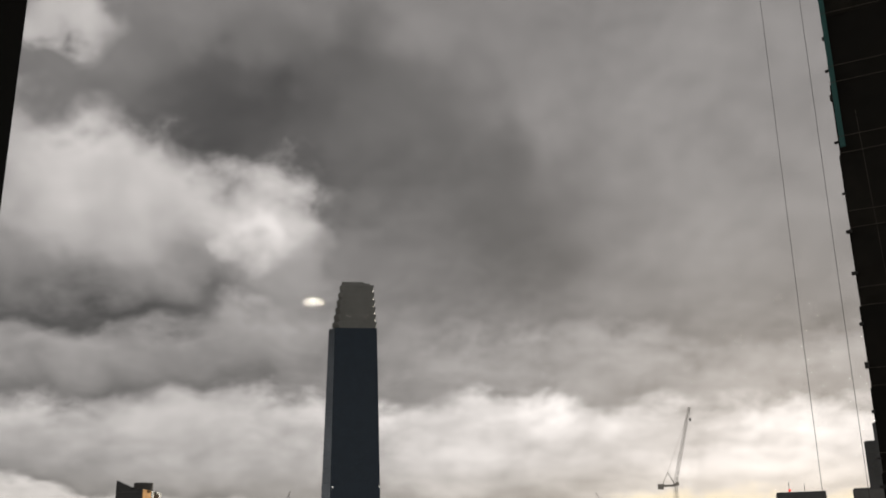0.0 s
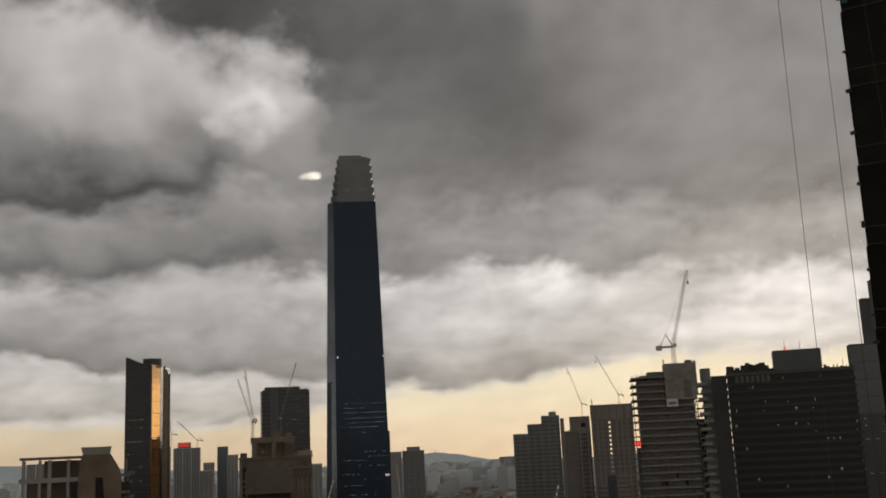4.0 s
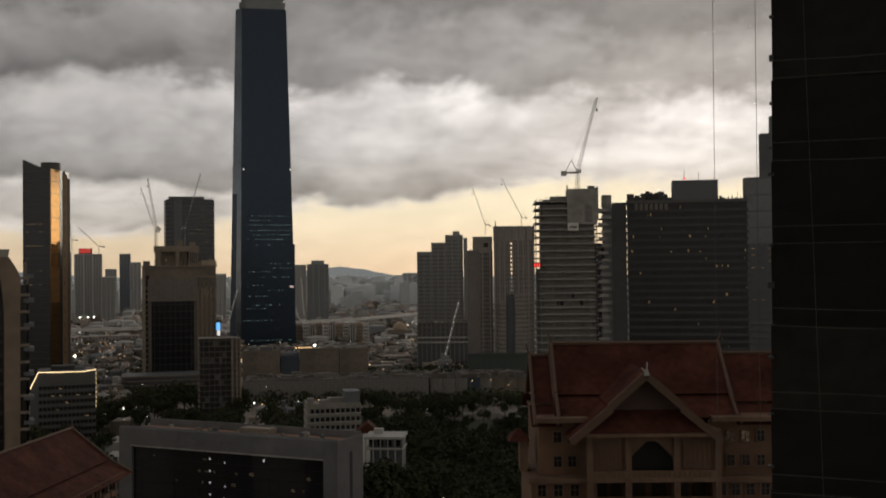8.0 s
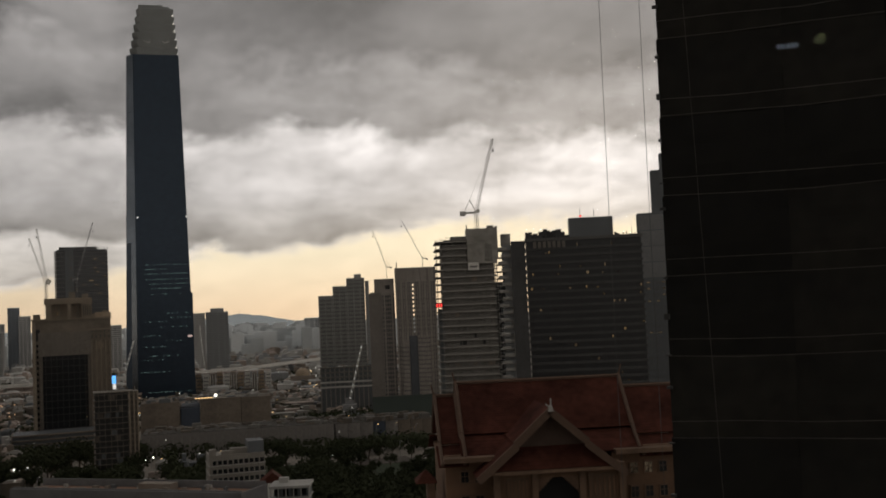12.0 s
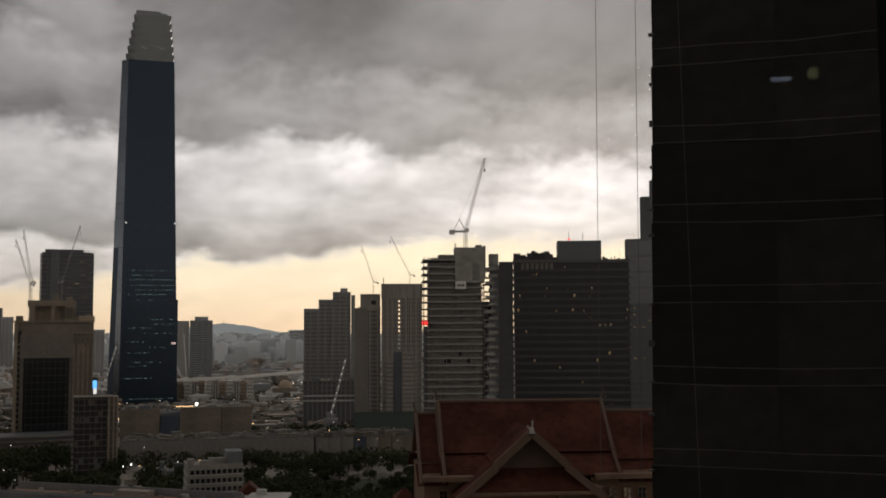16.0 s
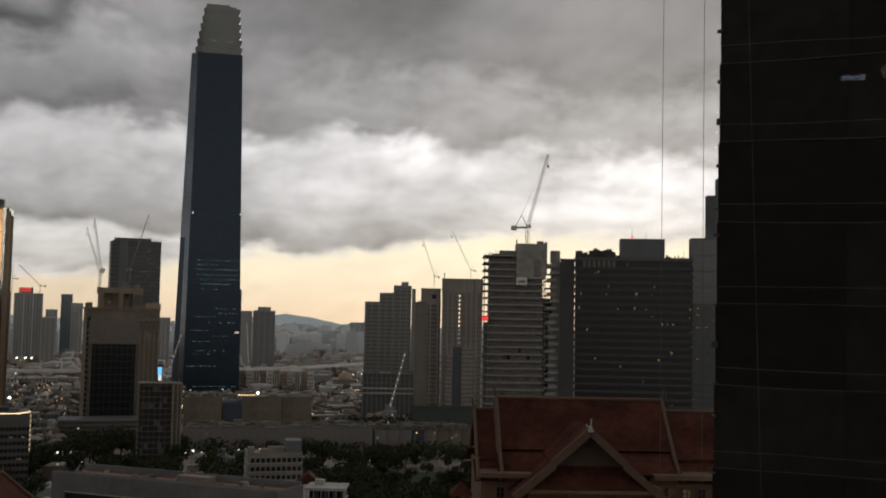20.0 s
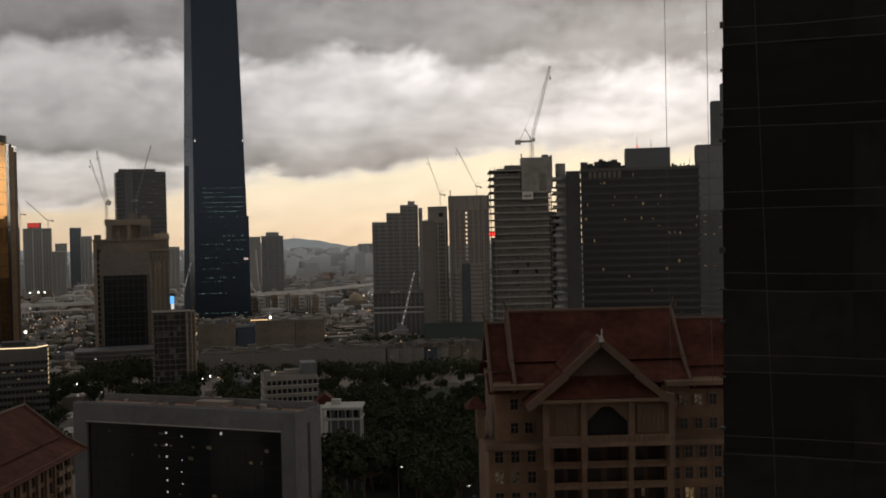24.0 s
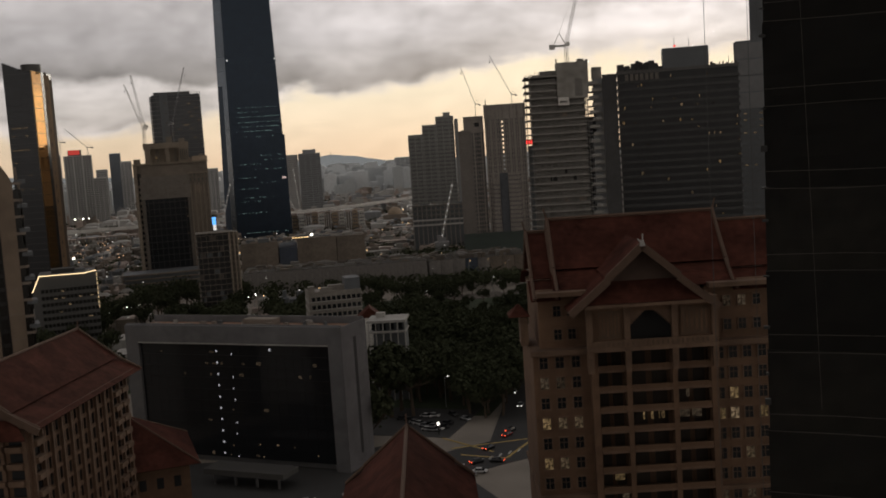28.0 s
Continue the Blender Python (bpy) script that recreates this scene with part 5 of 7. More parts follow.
def led_block():
    far = 560
    t = thing("office_block", site(-15.8, far), "low dark office block outlined by a warm light strip", "building")
    z1 = level(-0.0925, far)
    xa, xb, xc = far * math.tan(radians(-17.42 + 15.8)), far * math.tan(radians(-17.02 + 15.8)), far * math.tan(radians(-14.17 + 15.8))
    za = level(-0.1071, far)
    bm = bmesh.new()
    lo = [bm.verts.new(p) for p in ((xa, 0, 0), (xc, 0, 0), (xc, 0, z1), (xb, 0, z1), (xa, 0, za))]
    hi = [bm.verts.new((v.co.x, 24, v.co.z)) for v in lo]
    bm.faces.new(lo)
    bm.faces.new(hi[::-1])
    for i in range(5):
        bm.faces.new((lo[i], hi[i], hi[(i + 1) % 5], lo[(i + 1) % 5]))
    bmesh.ops.recalc_face_normals(bm, faces=bm.faces[:])
    part("wall", bm, DARK_SPANDREL, t)
    for p, q in (((xa, za), (xb, z1)), ((xb, z1), (lerp(xb, xc, 0.78), z1 - 0.4)), ((lerp(xb, xc, 0.78), z1 - 0.4), (xc, z1 + 0.5))):
        bm = bmesh.new()
        rod(bm, (p[0], -0.3, p[1]), (q[0], -0.3, q[1]), 0.24, 5)
        part("light_strip", bm, LED_LIGHT, t)
    part("light_strip", boxes([((xc, -0.3, z1 - 2.4 - k * 2.4), (0.45, 0.4, 1.5)) for k in range(8)]), LED_DIM, t, "broken lower light strip")
    for k in range(8):
        part("window_row", boxes([((lerp(xb, xc, (j + 0.5) / 14), -0.05, 6 + k * 3.6), (1.7, 0.3, 1.8)) for j in range(14)]), HOTEL_GLASS, t)
    rng = random.Random(9)
    for k in range(9):
        piece("lit_window", t, FAINT_LIGHT, (rng.uniform(xb + 3, xc - 2), -0.25, 6 + 3.6 * rng.randint(3, 7)), (1.5, 0.2, 0.7))
    piece("roof_plant", t, DARK_FRAME, (0, 12, z1), (12, 8, 2.2))
    piece("roof_plant", t, GREY_DARK, (8, 10, z1), (5, 5, 1.5))


LED_DIM = lamp_material("dim_led_strip_light", (1.0, 0.72, 0.4), 0.5)
led_block()


def fin_building():
    far = 290
    az = -19.6
    t = thing("apartment_building", site(az, far), "pale framed building with a tall beige fin wall", "building")
    x = lambda a: far * math.tan(radians(a - az))
    z1 = level(0.0125, far)
    xl, xf, xr = x(-22.7), x(-19.9), x(-17.42)
    part("wall", boxes([(((xl + xr) / 2 - 0.5, 16, 0), (xr - xl - 3, 22, z1 - 7))]), BROWN_PAINT, t)
    part("inner_wall", boxes([(((xl + xf) / 2 + 3, 12, z1 - 7), (xf - xl - 4, 10, 6))]), BROWN_PAINT, t)
    # open top floor with thin posts
    zf = level(-0.03, far)
    for k in range(2):
        piece("floor_beam", t, WHITE_GREY, ((xl + xf) / 2 + 0.2, 2.5, z1 - 6.6 - 6.4 * k), (xf - xl + 2.0, 5.4, 1.2))
    piece("recess_wall", t, BROWN_PAINT, ((xl + xf) / 2 + 1, 4.8, zf), (xf - xl, 0.5, z1 - 6.6 - zf))
    for k, xx in enumerate((xl + 0.3, xl + 4.2, xl + 6.6, xl + 11.2)):
        piece("post", t, WHITE_GREY, (xx, 0.4, zf), (0.7 if k % 2 else 0.9, 0.9, z1 - 0.8 - zf))
    piece("roof_slab", t, BROWN_PAINT, ((xl + xf) / 2 + 0.5, 6, z1 - 0.6), (xf - xl + 2.5, 13, 0.6))
    # broad beige legs under one solid sloping head, dark glazed slots between them
    zt, zh = level(0.0130, far), level(-0.006, far)
    legs = (((-22.5, -21.3), (-22.5, -21.3), (-22.5, -21.3), zf), ((-21.25, -20.22), (-21.25, -20.22), (-21.25, -20.22), zf),
            ((-20.04, -19.15), (-20.04, -19.15), (-20.0, -19.16), zh), ((-18.63, -17.92), (-18.66, -17.88), (-18.81, -17.86), zh))
    band = lambda ends: [(x(ends[0]), -1.2), (x(ends[1]), -1.2), (x(ends[1]), 1.6), (x(ends[0]), 1.6)]
    for foot, bend, head, top in legs:
        bm = bmesh.new()
        zm = min(level(-0.0356, far), top - 0.5)
        prism(bm, band(foot), 0, zm, band(bend))
        prism(bm, band(bend), zm, top, band(head))
        part("fin", bm, BEIGE_GREY, t)
        width = x(foot[1]) - x(foot[0])
        for k in range(10):
            piece("fin_joint", t, BROWN_PAINT, ((x(foot[0]) + x(foot[1])) / 2, -1.24, 3.0 + 6.6 * k), (width - 0.3, 0.1, 0.22))
    bm = bmesh.new()
    prism(bm, band((-20.0, -17.86)), zh, lerp(zh, zt, 0.35), band((-19.98, -18.0)))
    prism(bm, band((-19.98, -18.0)), lerp(zh, zt, 0.35), zt, band((-19.85, -18.42)))
    part("fin_head", bm, BEIGE_GREY, t)
    for a, b in ((-20.22, -20.04), (-19.16, -18.62)):
        mid, wide = (x(a) + x(b)) / 2, x(b) - x(a)
        piece("fin_slot", t, DARK_FRAME, (mid, 0.4, 0), (wide + 0.3, 1.0, zh - 0.4))
        part("slot_glazing", boxes([((mid, -0.2, 4.0 + 3.7 * k), (wide * 0.6, 0.2, 2.6)) for k in range(21) if 4.0 + 3.7 * k < zh - 3]), HOTEL_GLASS, t)
    bm = bmesh.new()
    prism(bm, [(x(-19.8), 0.1), (x(-18.45), 0.1), (x(-18.45), 0.25), (x(-19.8), 0.25)], zt, zt + 2.0, [(x(-19.9), -0.4), (x(-18.38), -0.4), (x(-18.38), -0.25), (x(-19.9), -0.25)])
    part("glass_rail", bm, PALE_GLASS, t, "pale leaning glass rail")
    for k in range(7):
        piece("rail_post", t, GREY_DARK, (lerp(x(-19.78), x(-18.48), k / 6), 0.32, zt), (0.12, 0.12, 1.7))
    # glazed edge strip with slab ends
    piece("edge_glazing", t, HOTEL_GLASS, ((x(-17.9) + x(-17.46)) / 2, 0.6, 0), (x(-17.46) - x(-17.9), 1.2, level(-0.012, far)))
    for k in range(15):
        piece("slab_end", t, BROWN_PAINT, ((x(-17.9) + x(-17.44)) / 2, 0.4, level(-0.0075, far) - 4.4 * k), (x(-17.42) - x(-17.9), 1.9, 0.7))
    for k in range(12):
        piece("balcony", t, GREY_DARK, (xr - 0.2, 3, level(-0.0065, far) - 6.4 * k), (2.6, 7, 1.0))
        piece("balcony_wall", t, BROWN_PAINT, (xr - 0.6, 3, level(-0.0065, far) - 6.4 * k - 5.4), (0.5, 6, 5.4))
    piece("roof_pipe", t, BROWN_PAINT, (xr - 1.0, 2, level(-0.004, far)), (0.6, 0.6, 3.6))


WHITE_GREY = material("dirty_white_render", (0.40, 0.39, 0.37), 0.85, 0, 0.25, 0.8, 0.1)
BEIGE_GREY = material("beige_fin_render", (0.23, 0.176, 0.13), 0.85, 0, 0.4, 0.35, 0.14)
PALE_GLASS = material("frosted_rail_glass", (0.42, 0.42, 0.38), 0.3, 0.0, 0.1)
fin_building()

# ---- the slab block with black glass ----


def slab_block():
    L, R = Vector((-75.6, 327)), Vector((-7.2, 290))
    length = (R - L).length
    rz = math.degrees(math.atan2(R.y - L.y, R.x - L.x))
    t = thing("office_slab", pose(*((L + R) / 2), 0, 0, 0, rz), "grey office slab with a black glass front", "building")
    h, depth = 43.0, 15.0
    g0, g1, gt = -length / 2 + 5.0, length / 2 - 4.2, 37.4
    # frame around the glass
    part("wall", boxes([((0, depth / 2 + 1.2, 0), (length - 0.4, depth - 2.4, h - 1.7))]), SLAB_GREY, t)
    piece("frame_top", t, SLAB_GREY, (0, 0.6, gt), (length, 1.2, h - gt), "plain grey frame")
    piece("frame_side", t, SLAB_GREY, (-length / 2 + 2.5, 0.6, 0), (5.0, 1.2, gt))
    piece("frame_side", t, SLAB_GREY, (length / 2 - 2.1, 0.6, 0), (4.2, 1.2, gt))
    piece("frame_lip", t, WHITE_GREY, ((g0 + g1) / 2, -0.1, gt - 0.05), (g1 - g0, 0.5, 0.35))
    # end wall with a dark slot
    piece("end_wall", t, SLAB_END, (length / 2 + 0.2, depth / 2, 0), (0.5, depth + 0.2, h), "grey end wall")
    piece("end_slot", t, DARK_FRAME, (length / 2 + 0.35, depth * 0.52, 4), (0.35, 1.5, h - 8))
    # panes in a grid
    cols, rows_ = 22, 10
    pw, ph = (g1 - g0) / cols, (gt - 2.0) / rows_
    for i in range(cols):
        for j in range(rows_):
            piece("pane", t, BLACK_GLASS, (g0 + (i + 0.5) * pw, 1.05, 2.0 + j * ph), (pw - 0.06, 0.25, ph - 0.08))
    rng = random.Random(12)
    # two columns of small white stair lamps
    for j in range(rows_):
        piece("stair_lamp", t, STAIR_LIGHT, (lerp(g0, g1, 0.42), 0.86, 2.9 + j * ph), (0.5, 0.12, 0.6))
        if j in (0, 2, 3, 5, 7, 9, 6):
            piece("stair_lamp", t, STAIR_LIGHT, (lerp(g0, g1, 0.495) + 0.3 * (j % 2), 0.86, 2.2 + j * ph), (0.36, 0.12, 0.42))
    piece("stair_lamp", t, STAIR_LIGHT, (lerp(g0, g1, 0.70), 0.86, gt - 2.0), (0.6, 0.12, 0.8))
    for k in range(20):
        piece("lit_window", t, LOW_LIGHT, (rng.uniform(g0 + 3, g1 - 2), 0.87, 2.6 + ph * rng.choice((8, 8, 7, 7, 9, 4, 3, 0))), (rng.uniform(0.5, 1.7), 0.08, rng.uniform(0.4, 1.0)))
    # glowing chips on the panes stand in for mirrored street lights
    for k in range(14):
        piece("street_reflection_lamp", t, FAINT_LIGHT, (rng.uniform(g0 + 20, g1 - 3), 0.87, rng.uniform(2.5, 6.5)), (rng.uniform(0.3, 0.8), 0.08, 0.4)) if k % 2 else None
    # roof: parapets, terracotta deck, small plant
    piece("roof_deck", t, ROOF_DECK, (0, depth / 2 + 0.5, h - 1.75), (length - 1.5, depth - 3, 0.35), "faded terracotta roof deck")
    for y in (0.35, depth - 0.2):
        piece("parapet", t, SLAB_GREY, (0, y + (0.9 if y < 1 else 0), h - 1.7), (length, 0.5, 2.4 if y > 1 else 2.05))
    for k in range(26):
        piece("roof_plant", t, rng.choice((WHITE_GREY, GREY_DARK, BROWN_PAINT)), (rng.uniform(-length / 2 + 1, length / 2 - 2), rng.uniform(2.5, depth - 2), h - 1.4), (rng.uniform(0.6, 2.2), rng.uniform(0.6, 1.6), rng.uniform(0.6, 1.5)))
    piece("roof_house", t, BROWN_PAINT, (6, depth - 5, h - 1.4), (11, 4, 2.1))
    # entrance canopy
    piece("canopy", t, DARK_SPANDREL, (15, -15, 3.4), (27, 8, 1.6), "dark grey entrance canopy slab")
    for k in range(4):
        piece("canopy_post", t, SLAB_GREY, (4 + k * 7.2, -17, 0), (0.6, 0.6, 3.4))


SLAB_GREY = material("grey_concrete_cladding", (0.16, 0.16, 0.165), 0.8, 0, 0.35, 0.5, 0.1)
SLAB_END = material("grey_end_cladding", (0.15, 0.145, 0.15), 0.8, 0, 0.35, 0.5, 0.1)
ROOF_DECK = material("terracotta_roof_deck", (0.27, 0.16, 0.11), 0.9, 0, 0.3, 0.6, 0.08)
STAIR_LIGHT = lamp_material("white_stair_light", (0.95, 0.95, 1.0), 0.30)
slab_block()


def small_white_buildings():
    far = 430
    t = thing("apartment_building", site(-1.5, far, 6), "off-white low apartment building with small windows", "building")
    w = span(-2.99, -0.01, far)
    z1 = level(-0.134, far)
    part("wall", boxes([((0, 9, 0), (w, 18, z1))]), OLD_WHITE, t)
    for k in range(7):
        part("window_row", boxes([((lerp(-w / 2 + 2, w / 2 - 1.2, j / 9), -0.02, z1 - 3.0 - 3.5 * k), (1.5, 0.3, 1.7)) for j in range(10)]), BLACK_GLASS, t)
        piece("ledge", t, WHITE_GREY, (0, 8.9, z1 - 3.5 - 3.5 * k), (w + 0.5, 18.4, 0.3))
    for x, y, s, h in ((-w / 2 + 1.4, 2, 2.6, 3.2), (2, 10, 8, 2.2), (-3, 8, 5, 1.6)):
        piece("roof_house", t, OLD_WHITE, (x, y, z1), (s, 4, h))
    piece("roof_tank", t, GREY_DARK, (w / 2 - 3.0, 9, z1), (6.4, 10, 5.2), "dark grey roof box")
    part("parapet", boxes([((0, 0.2, z1), (w, 0.4, 0.9)), ((-w / 2 + 0.2, 9, z1), (0.4, 17, 0.9))]), OLD_WHITE, t)
    far = 372
    t = thing("house", site(1.25, far, -8), "small white flat-roofed house with columns", "house")
    w = span(0.14, 2.37, far)
    z1 = level(-0.166, far)
    part("wall", boxes([((0.6, 7, 0), (w - 2.6, 10, z1 - 0.8))]), GREY_DARK, t)
    piece("roof_slab", t, WHITE_GREY, (0, 6, z1 - 0.7), (w, 13, 0.9))
    piece("floor_slab", t, WHITE_GREY, (0, 6, z1 - 4.6), (w - 0.4, 12.4, 0.5))
    for k in range(6):
        piece("post", t, WHITE_GREY, (lerp(-w / 2 + 0.5, w / 2 - 0.5, k / 5), 0.3, 0), (0.38, 0.38, z1))
    for k in range(4):
        piece("window_pane", t, BLACK_GLASS, (lerp(-w / 2 + 2.5, w / 2 - 2.5, k / 3), 1.7, z1 - 3.6), (2.0, 0.3, 2.4))
    piece("roof_house", t, WHITE_GREY, (-3, 8, z1 + 0.2), (3.4, 3, 1.8))
    # gabled little house behind
    h = thing("house", site(0.35, 402), "small white gabled house with a tiled roof", "house")
    part("wall", boxes([((0, 4, 0), (8, 9, 27))]), WHITE_PAINT, h)
    bm = bmesh.new()
    prism(bm, [(-5, -0.5), (5, -0.5), (5, 9), (-5, 9)], 27, 31, [(-0.1, -0.5), (0.1, -0.5), (0.1, 9), (-0.1, 9)])
    part("roof", bm, ROOF_RED, h)


OLD_WHITE = material("weathered_cream_paint", (0.25, 0.23, 0.205), 0.85, 0, 0.3, 0.6, 0.1)
small_white_buildings()

# ---- the near netted tower and its ropes ----


def netted_tower():
    far, az = 45.0, 28.0
    t = thing("netted_tower", site(az, far), "near unfinished tower wrapped in black netting", "building")
    xl, xr, storey = far * math.tan(radians(22.52 - az)), 32.0, 3.47
    lean = lambda z: 0.016 * (z - 92)
    bm = bmesh.new()
    prism(bm, [(xl + 0.5 + lean(0), 0.5), (xr, 0.5), (xr, 26), (xl + 0.5, 26)], 0, 150, [(xl + 0.5 + lean(150), 0.5), (xr, 0.5), (xr, 26), (xl + 0.5, 26)])
    part("concrete_frame", bm, NET, t)
    rng = random.Random(21)
    sheets = []
    # sagging sheets of netting, in three shapes
    for s in range(4):
        bm = bmesh.new()
        bmesh.ops.create_grid(bm, x_segments=14, y_segments=8, size=0.5)
        for v in bm.verts:
            x, z = v.co.x * 5.2, v.co.y * storey
            sag = (0.25 - v.co.x ** 2) * (0.25 - v.co.y ** 2) * 16
            v.co = Vector((x, -0.22 * sag * (0.4 + 0.3 * s) + 0.09 * noise.noise(Vector((x * 0.9, z * 1.4, s * 7.0))), z))
        back = bmesh.ops.extrude_face_region(bm, geom=bm.faces[:])
        for v in back["geom"]:
            if isinstance(v, bmesh.types.BMVert):
                v.co.y += 0.06
        me = bpy.data.meshes.new("net_sheet")
        bm.to_mesh(me)
        bm.free()
        me.materials.append(NET)
        sheets.append(me)
    z_low = 92 - 0.058 * far - storey * 6
    for j in range(18):
        z = z_low + j * storey
        for i in range(7):
            ob = new("net_sheet", rng.choice(sheets))
            ob.location = (xl + 2.62 + i * 5.2 + lean(z), 0.22, z + storey / 2)
            ob.parent = t
        # binding ropes, two to a storey
        for dz in (0.0, 0.74):
            bm = bmesh.new()
            last = None
            for k in range(13):
                p = Vector((lerp(xl + lean(z), xr, k / 12), -0.10 - 0.05 * rng.random(), z + dz + 0.05 * rng.uniform(-1, 1) - 0.03 * (k % 3)))
                if last is not None:
                    rod(bm, last, p, 0.013, 4)
                last = p
            part("binding_rope", bm, NET_LINE, t)
    # brackets along the edge
    for k in range(26):
        z = 80 + k * 1.9 + rng.uniform(-0.6, 0.6)
        piece("edge_bracket", t, DARK_FRAME, (xl + lean(z) - 0.02, 0.1, z), (rng.choice((0.12, 0.16, 0.24)), 0.2, rng.choice((0.06, 0.12, 0.26))))
    piece("teal_net_strip", t, TEAL, (xl + lean(116) + 0.12, -0.05, 110.5), (0.22, 0.08, 12.0), "teal strip of netting")
    bm = bmesh.new()
    rod(bm, (far * math.tan(radians(24.1 - az)), -0.35, 112), (far * math.tan(radians(25.05 - az)), -0.35, 80), 0.010, 4)
    part("hanging_rope", bm, NET_LINE, t)
    # outrigger and gondola cables in the open air
    roof = 150.0
    for a in (19.76, 21.97):
        c = thing("cable", site(a, 44.0), "thin steel cable hanging in the air", "cable", "hanging cables")
        bm = bmesh.new()
        last = None
        for k in range(25):
            p = Vector((0.10 * math.sin(k * 0.35), 0, lerp(2, roof, k / 24)))
            if last is not None:
                rod(bm, last, p, 0.0115, 5)
            last = p
        part("strand", bm, CABLE, c)
        bm = bmesh.new()
        rod(bm, (0, 0, roof), (5.2 if a < 21 else 3.6, 3.5, roof), 0.12, 6)
        part("outrigger", bm, DARK_FRAME, c)


TEAL = material("teal_netting", (0.05, 0.16, 0.16), 0.9, 0, 0.3)
CABLE = material("dull_steel_cable", (0.10, 0.10, 0.10), 0.6, 0.5, 0.2)
netted_tower()

# ---- the red-roofed hotel ----


def tile_slope(bm, p0, p1, q0, q1, courses, lift=0.05):
    """A slope of tiled courses: the edge p0-p1 is the eave, q0-q1 the ridge; each course steps over the next."""
    p0, p1, q0, q1 = (Vector(v) for v in (p0, p1, q0, q1))
    n = (p1 - p0).cross(q0 - p0).normalized()
    if n.z < 0:
        n = -n
    for k in range(courses):
        a, b = k / courses, (k + 1) / courses
        lo0, lo1 = p0.lerp(q0, a), p1.lerp(q1, a)
        hi0, hi1 = p0.lerp(q0, b), p1.lerp(q1, b)
        vs = [bm.verts.new(v) for v in (lo0 + n * lift, lo1 + n * lift, hi1 + n * 0.02, hi0 + n * 0.02, lo0 - n * 0.12, lo1 - n * 0.12, hi1 - n * 0.12, hi0 - n * 0.12)]
        for f in ((0, 1, 2, 3), (5, 4, 7, 6), (4, 5, 1, 0), (1, 5, 6, 2), (4, 0, 3, 7), (2, 6, 7, 3)):
            bm.faces.new([vs[i] for i in f])


def gable_roof(t, x0, x1, y_mid, half, z_eave, z_ridge, mat=None, skirt=True, along="x", courses=22):
    """A pitched roof, its ridge along x or y, in two tiers with a flatter skirt, ridge caps and barge boards."""
    mat = mat or ROOF_RED
    put = (lambda a, b, z: (a, b, z)) if along == "x" else (lambda a, b, z: (b, a, z))
    zm = lerp(z_eave, z_ridge, 0.30)
    hm = half * (0.62 if skirt else 0.70)
    for side in (-1, 1):
        bm = bmesh.new()
        tile_slope(bm, put(x0, y_mid + side * hm, zm), put(x1, y_mid + side * hm, zm), put(x0, y_mid, z_ridge), put(x1, y_mid, z_ridge), courses)
        part("roof_slope", bm, mat, t)
        bm = bmesh.new()
        tile_slope(bm, put(x0 - 0.6, y_mid + side * half, z_eave), put(x1 + 0.6, y_mid + side * half, z_eave), put(x0 - 0.6, y_mid + side * hm * 0.94, zm - 0.3), put(x1 + 0.6, y_mid + side * hm * 0.94, zm - 0.3), courses // 3)
        part("roof_skirt", bm, mat, t)
        for x in (x0, x1):
            bm = bmesh.new()
            rod(bm, put(x, y_mid, z_ridge + 0.2), put(x, y_mid + side * hm, zm + 0.25), 0.3, 6)
            rod(bm, put(x, y_mid + side * hm, zm + 0.1), put(x, y_mid + side * half, z_eave + 0.2), 0.3, 6)
            part("barge_board", bm, RIDGE, t)
    bm = bmesh.new()
    rod(bm, put(x0 - 0.3, y_mid, z_ridge + 0.15), put(x1 + 0.3, y_mid, z_ridge + 0.15), 0.3, 6)
    part("ridge_cap", bm, RIDGE, t)
    for x in (x0, x1):
        bm = bmesh.new()
        rod(bm, put(x, y_mid, z_ridge), put(x + (0.5 if x == x1 else -0.5), y_mid, z_ridge + 2.0), 0.13, 5)
        add_box(bm, put(x, y_mid, z_ridge + 0.2), (0.5, 0.5, 0.5), 0.4)
        part("finial", bm, RIDGE, t)


def framed_window(t, x, y, z, w=1.25, h=1.75, lit=None, cross=True):
    """A recessed casement: surround, dark or lit pane, cross bars."""
    f = part("window", boxes([((x - w / 2 - 0.08, y, z - 0.08), (0.16, 0.36, h + 0.16)), ((x + w / 2 + 0.08, y, z - 0.08), (0.16, 0.36, h + 0.16)), ((x, y, z + h), (w, 0.36, 0.16)), ((x, y, z - 0.18), (w + 0.5, 0.5, 0.16))]), HOTEL_TRIM, t)
    p = piece("pane", f, lit or BLACK_GLASS, (x, y + 0.03, z), (w, 0.2, h))
    if cross:
        piece("glazing_bar", f, HOTEL_DARK, (x, y - 0.09, z), (0.09, 0.08, h))
        piece("glazing_bar", f, HOTEL_DARK, (x, y - 0.08, z + h * 0.55), (w, 0.08, 0.09))
    return f


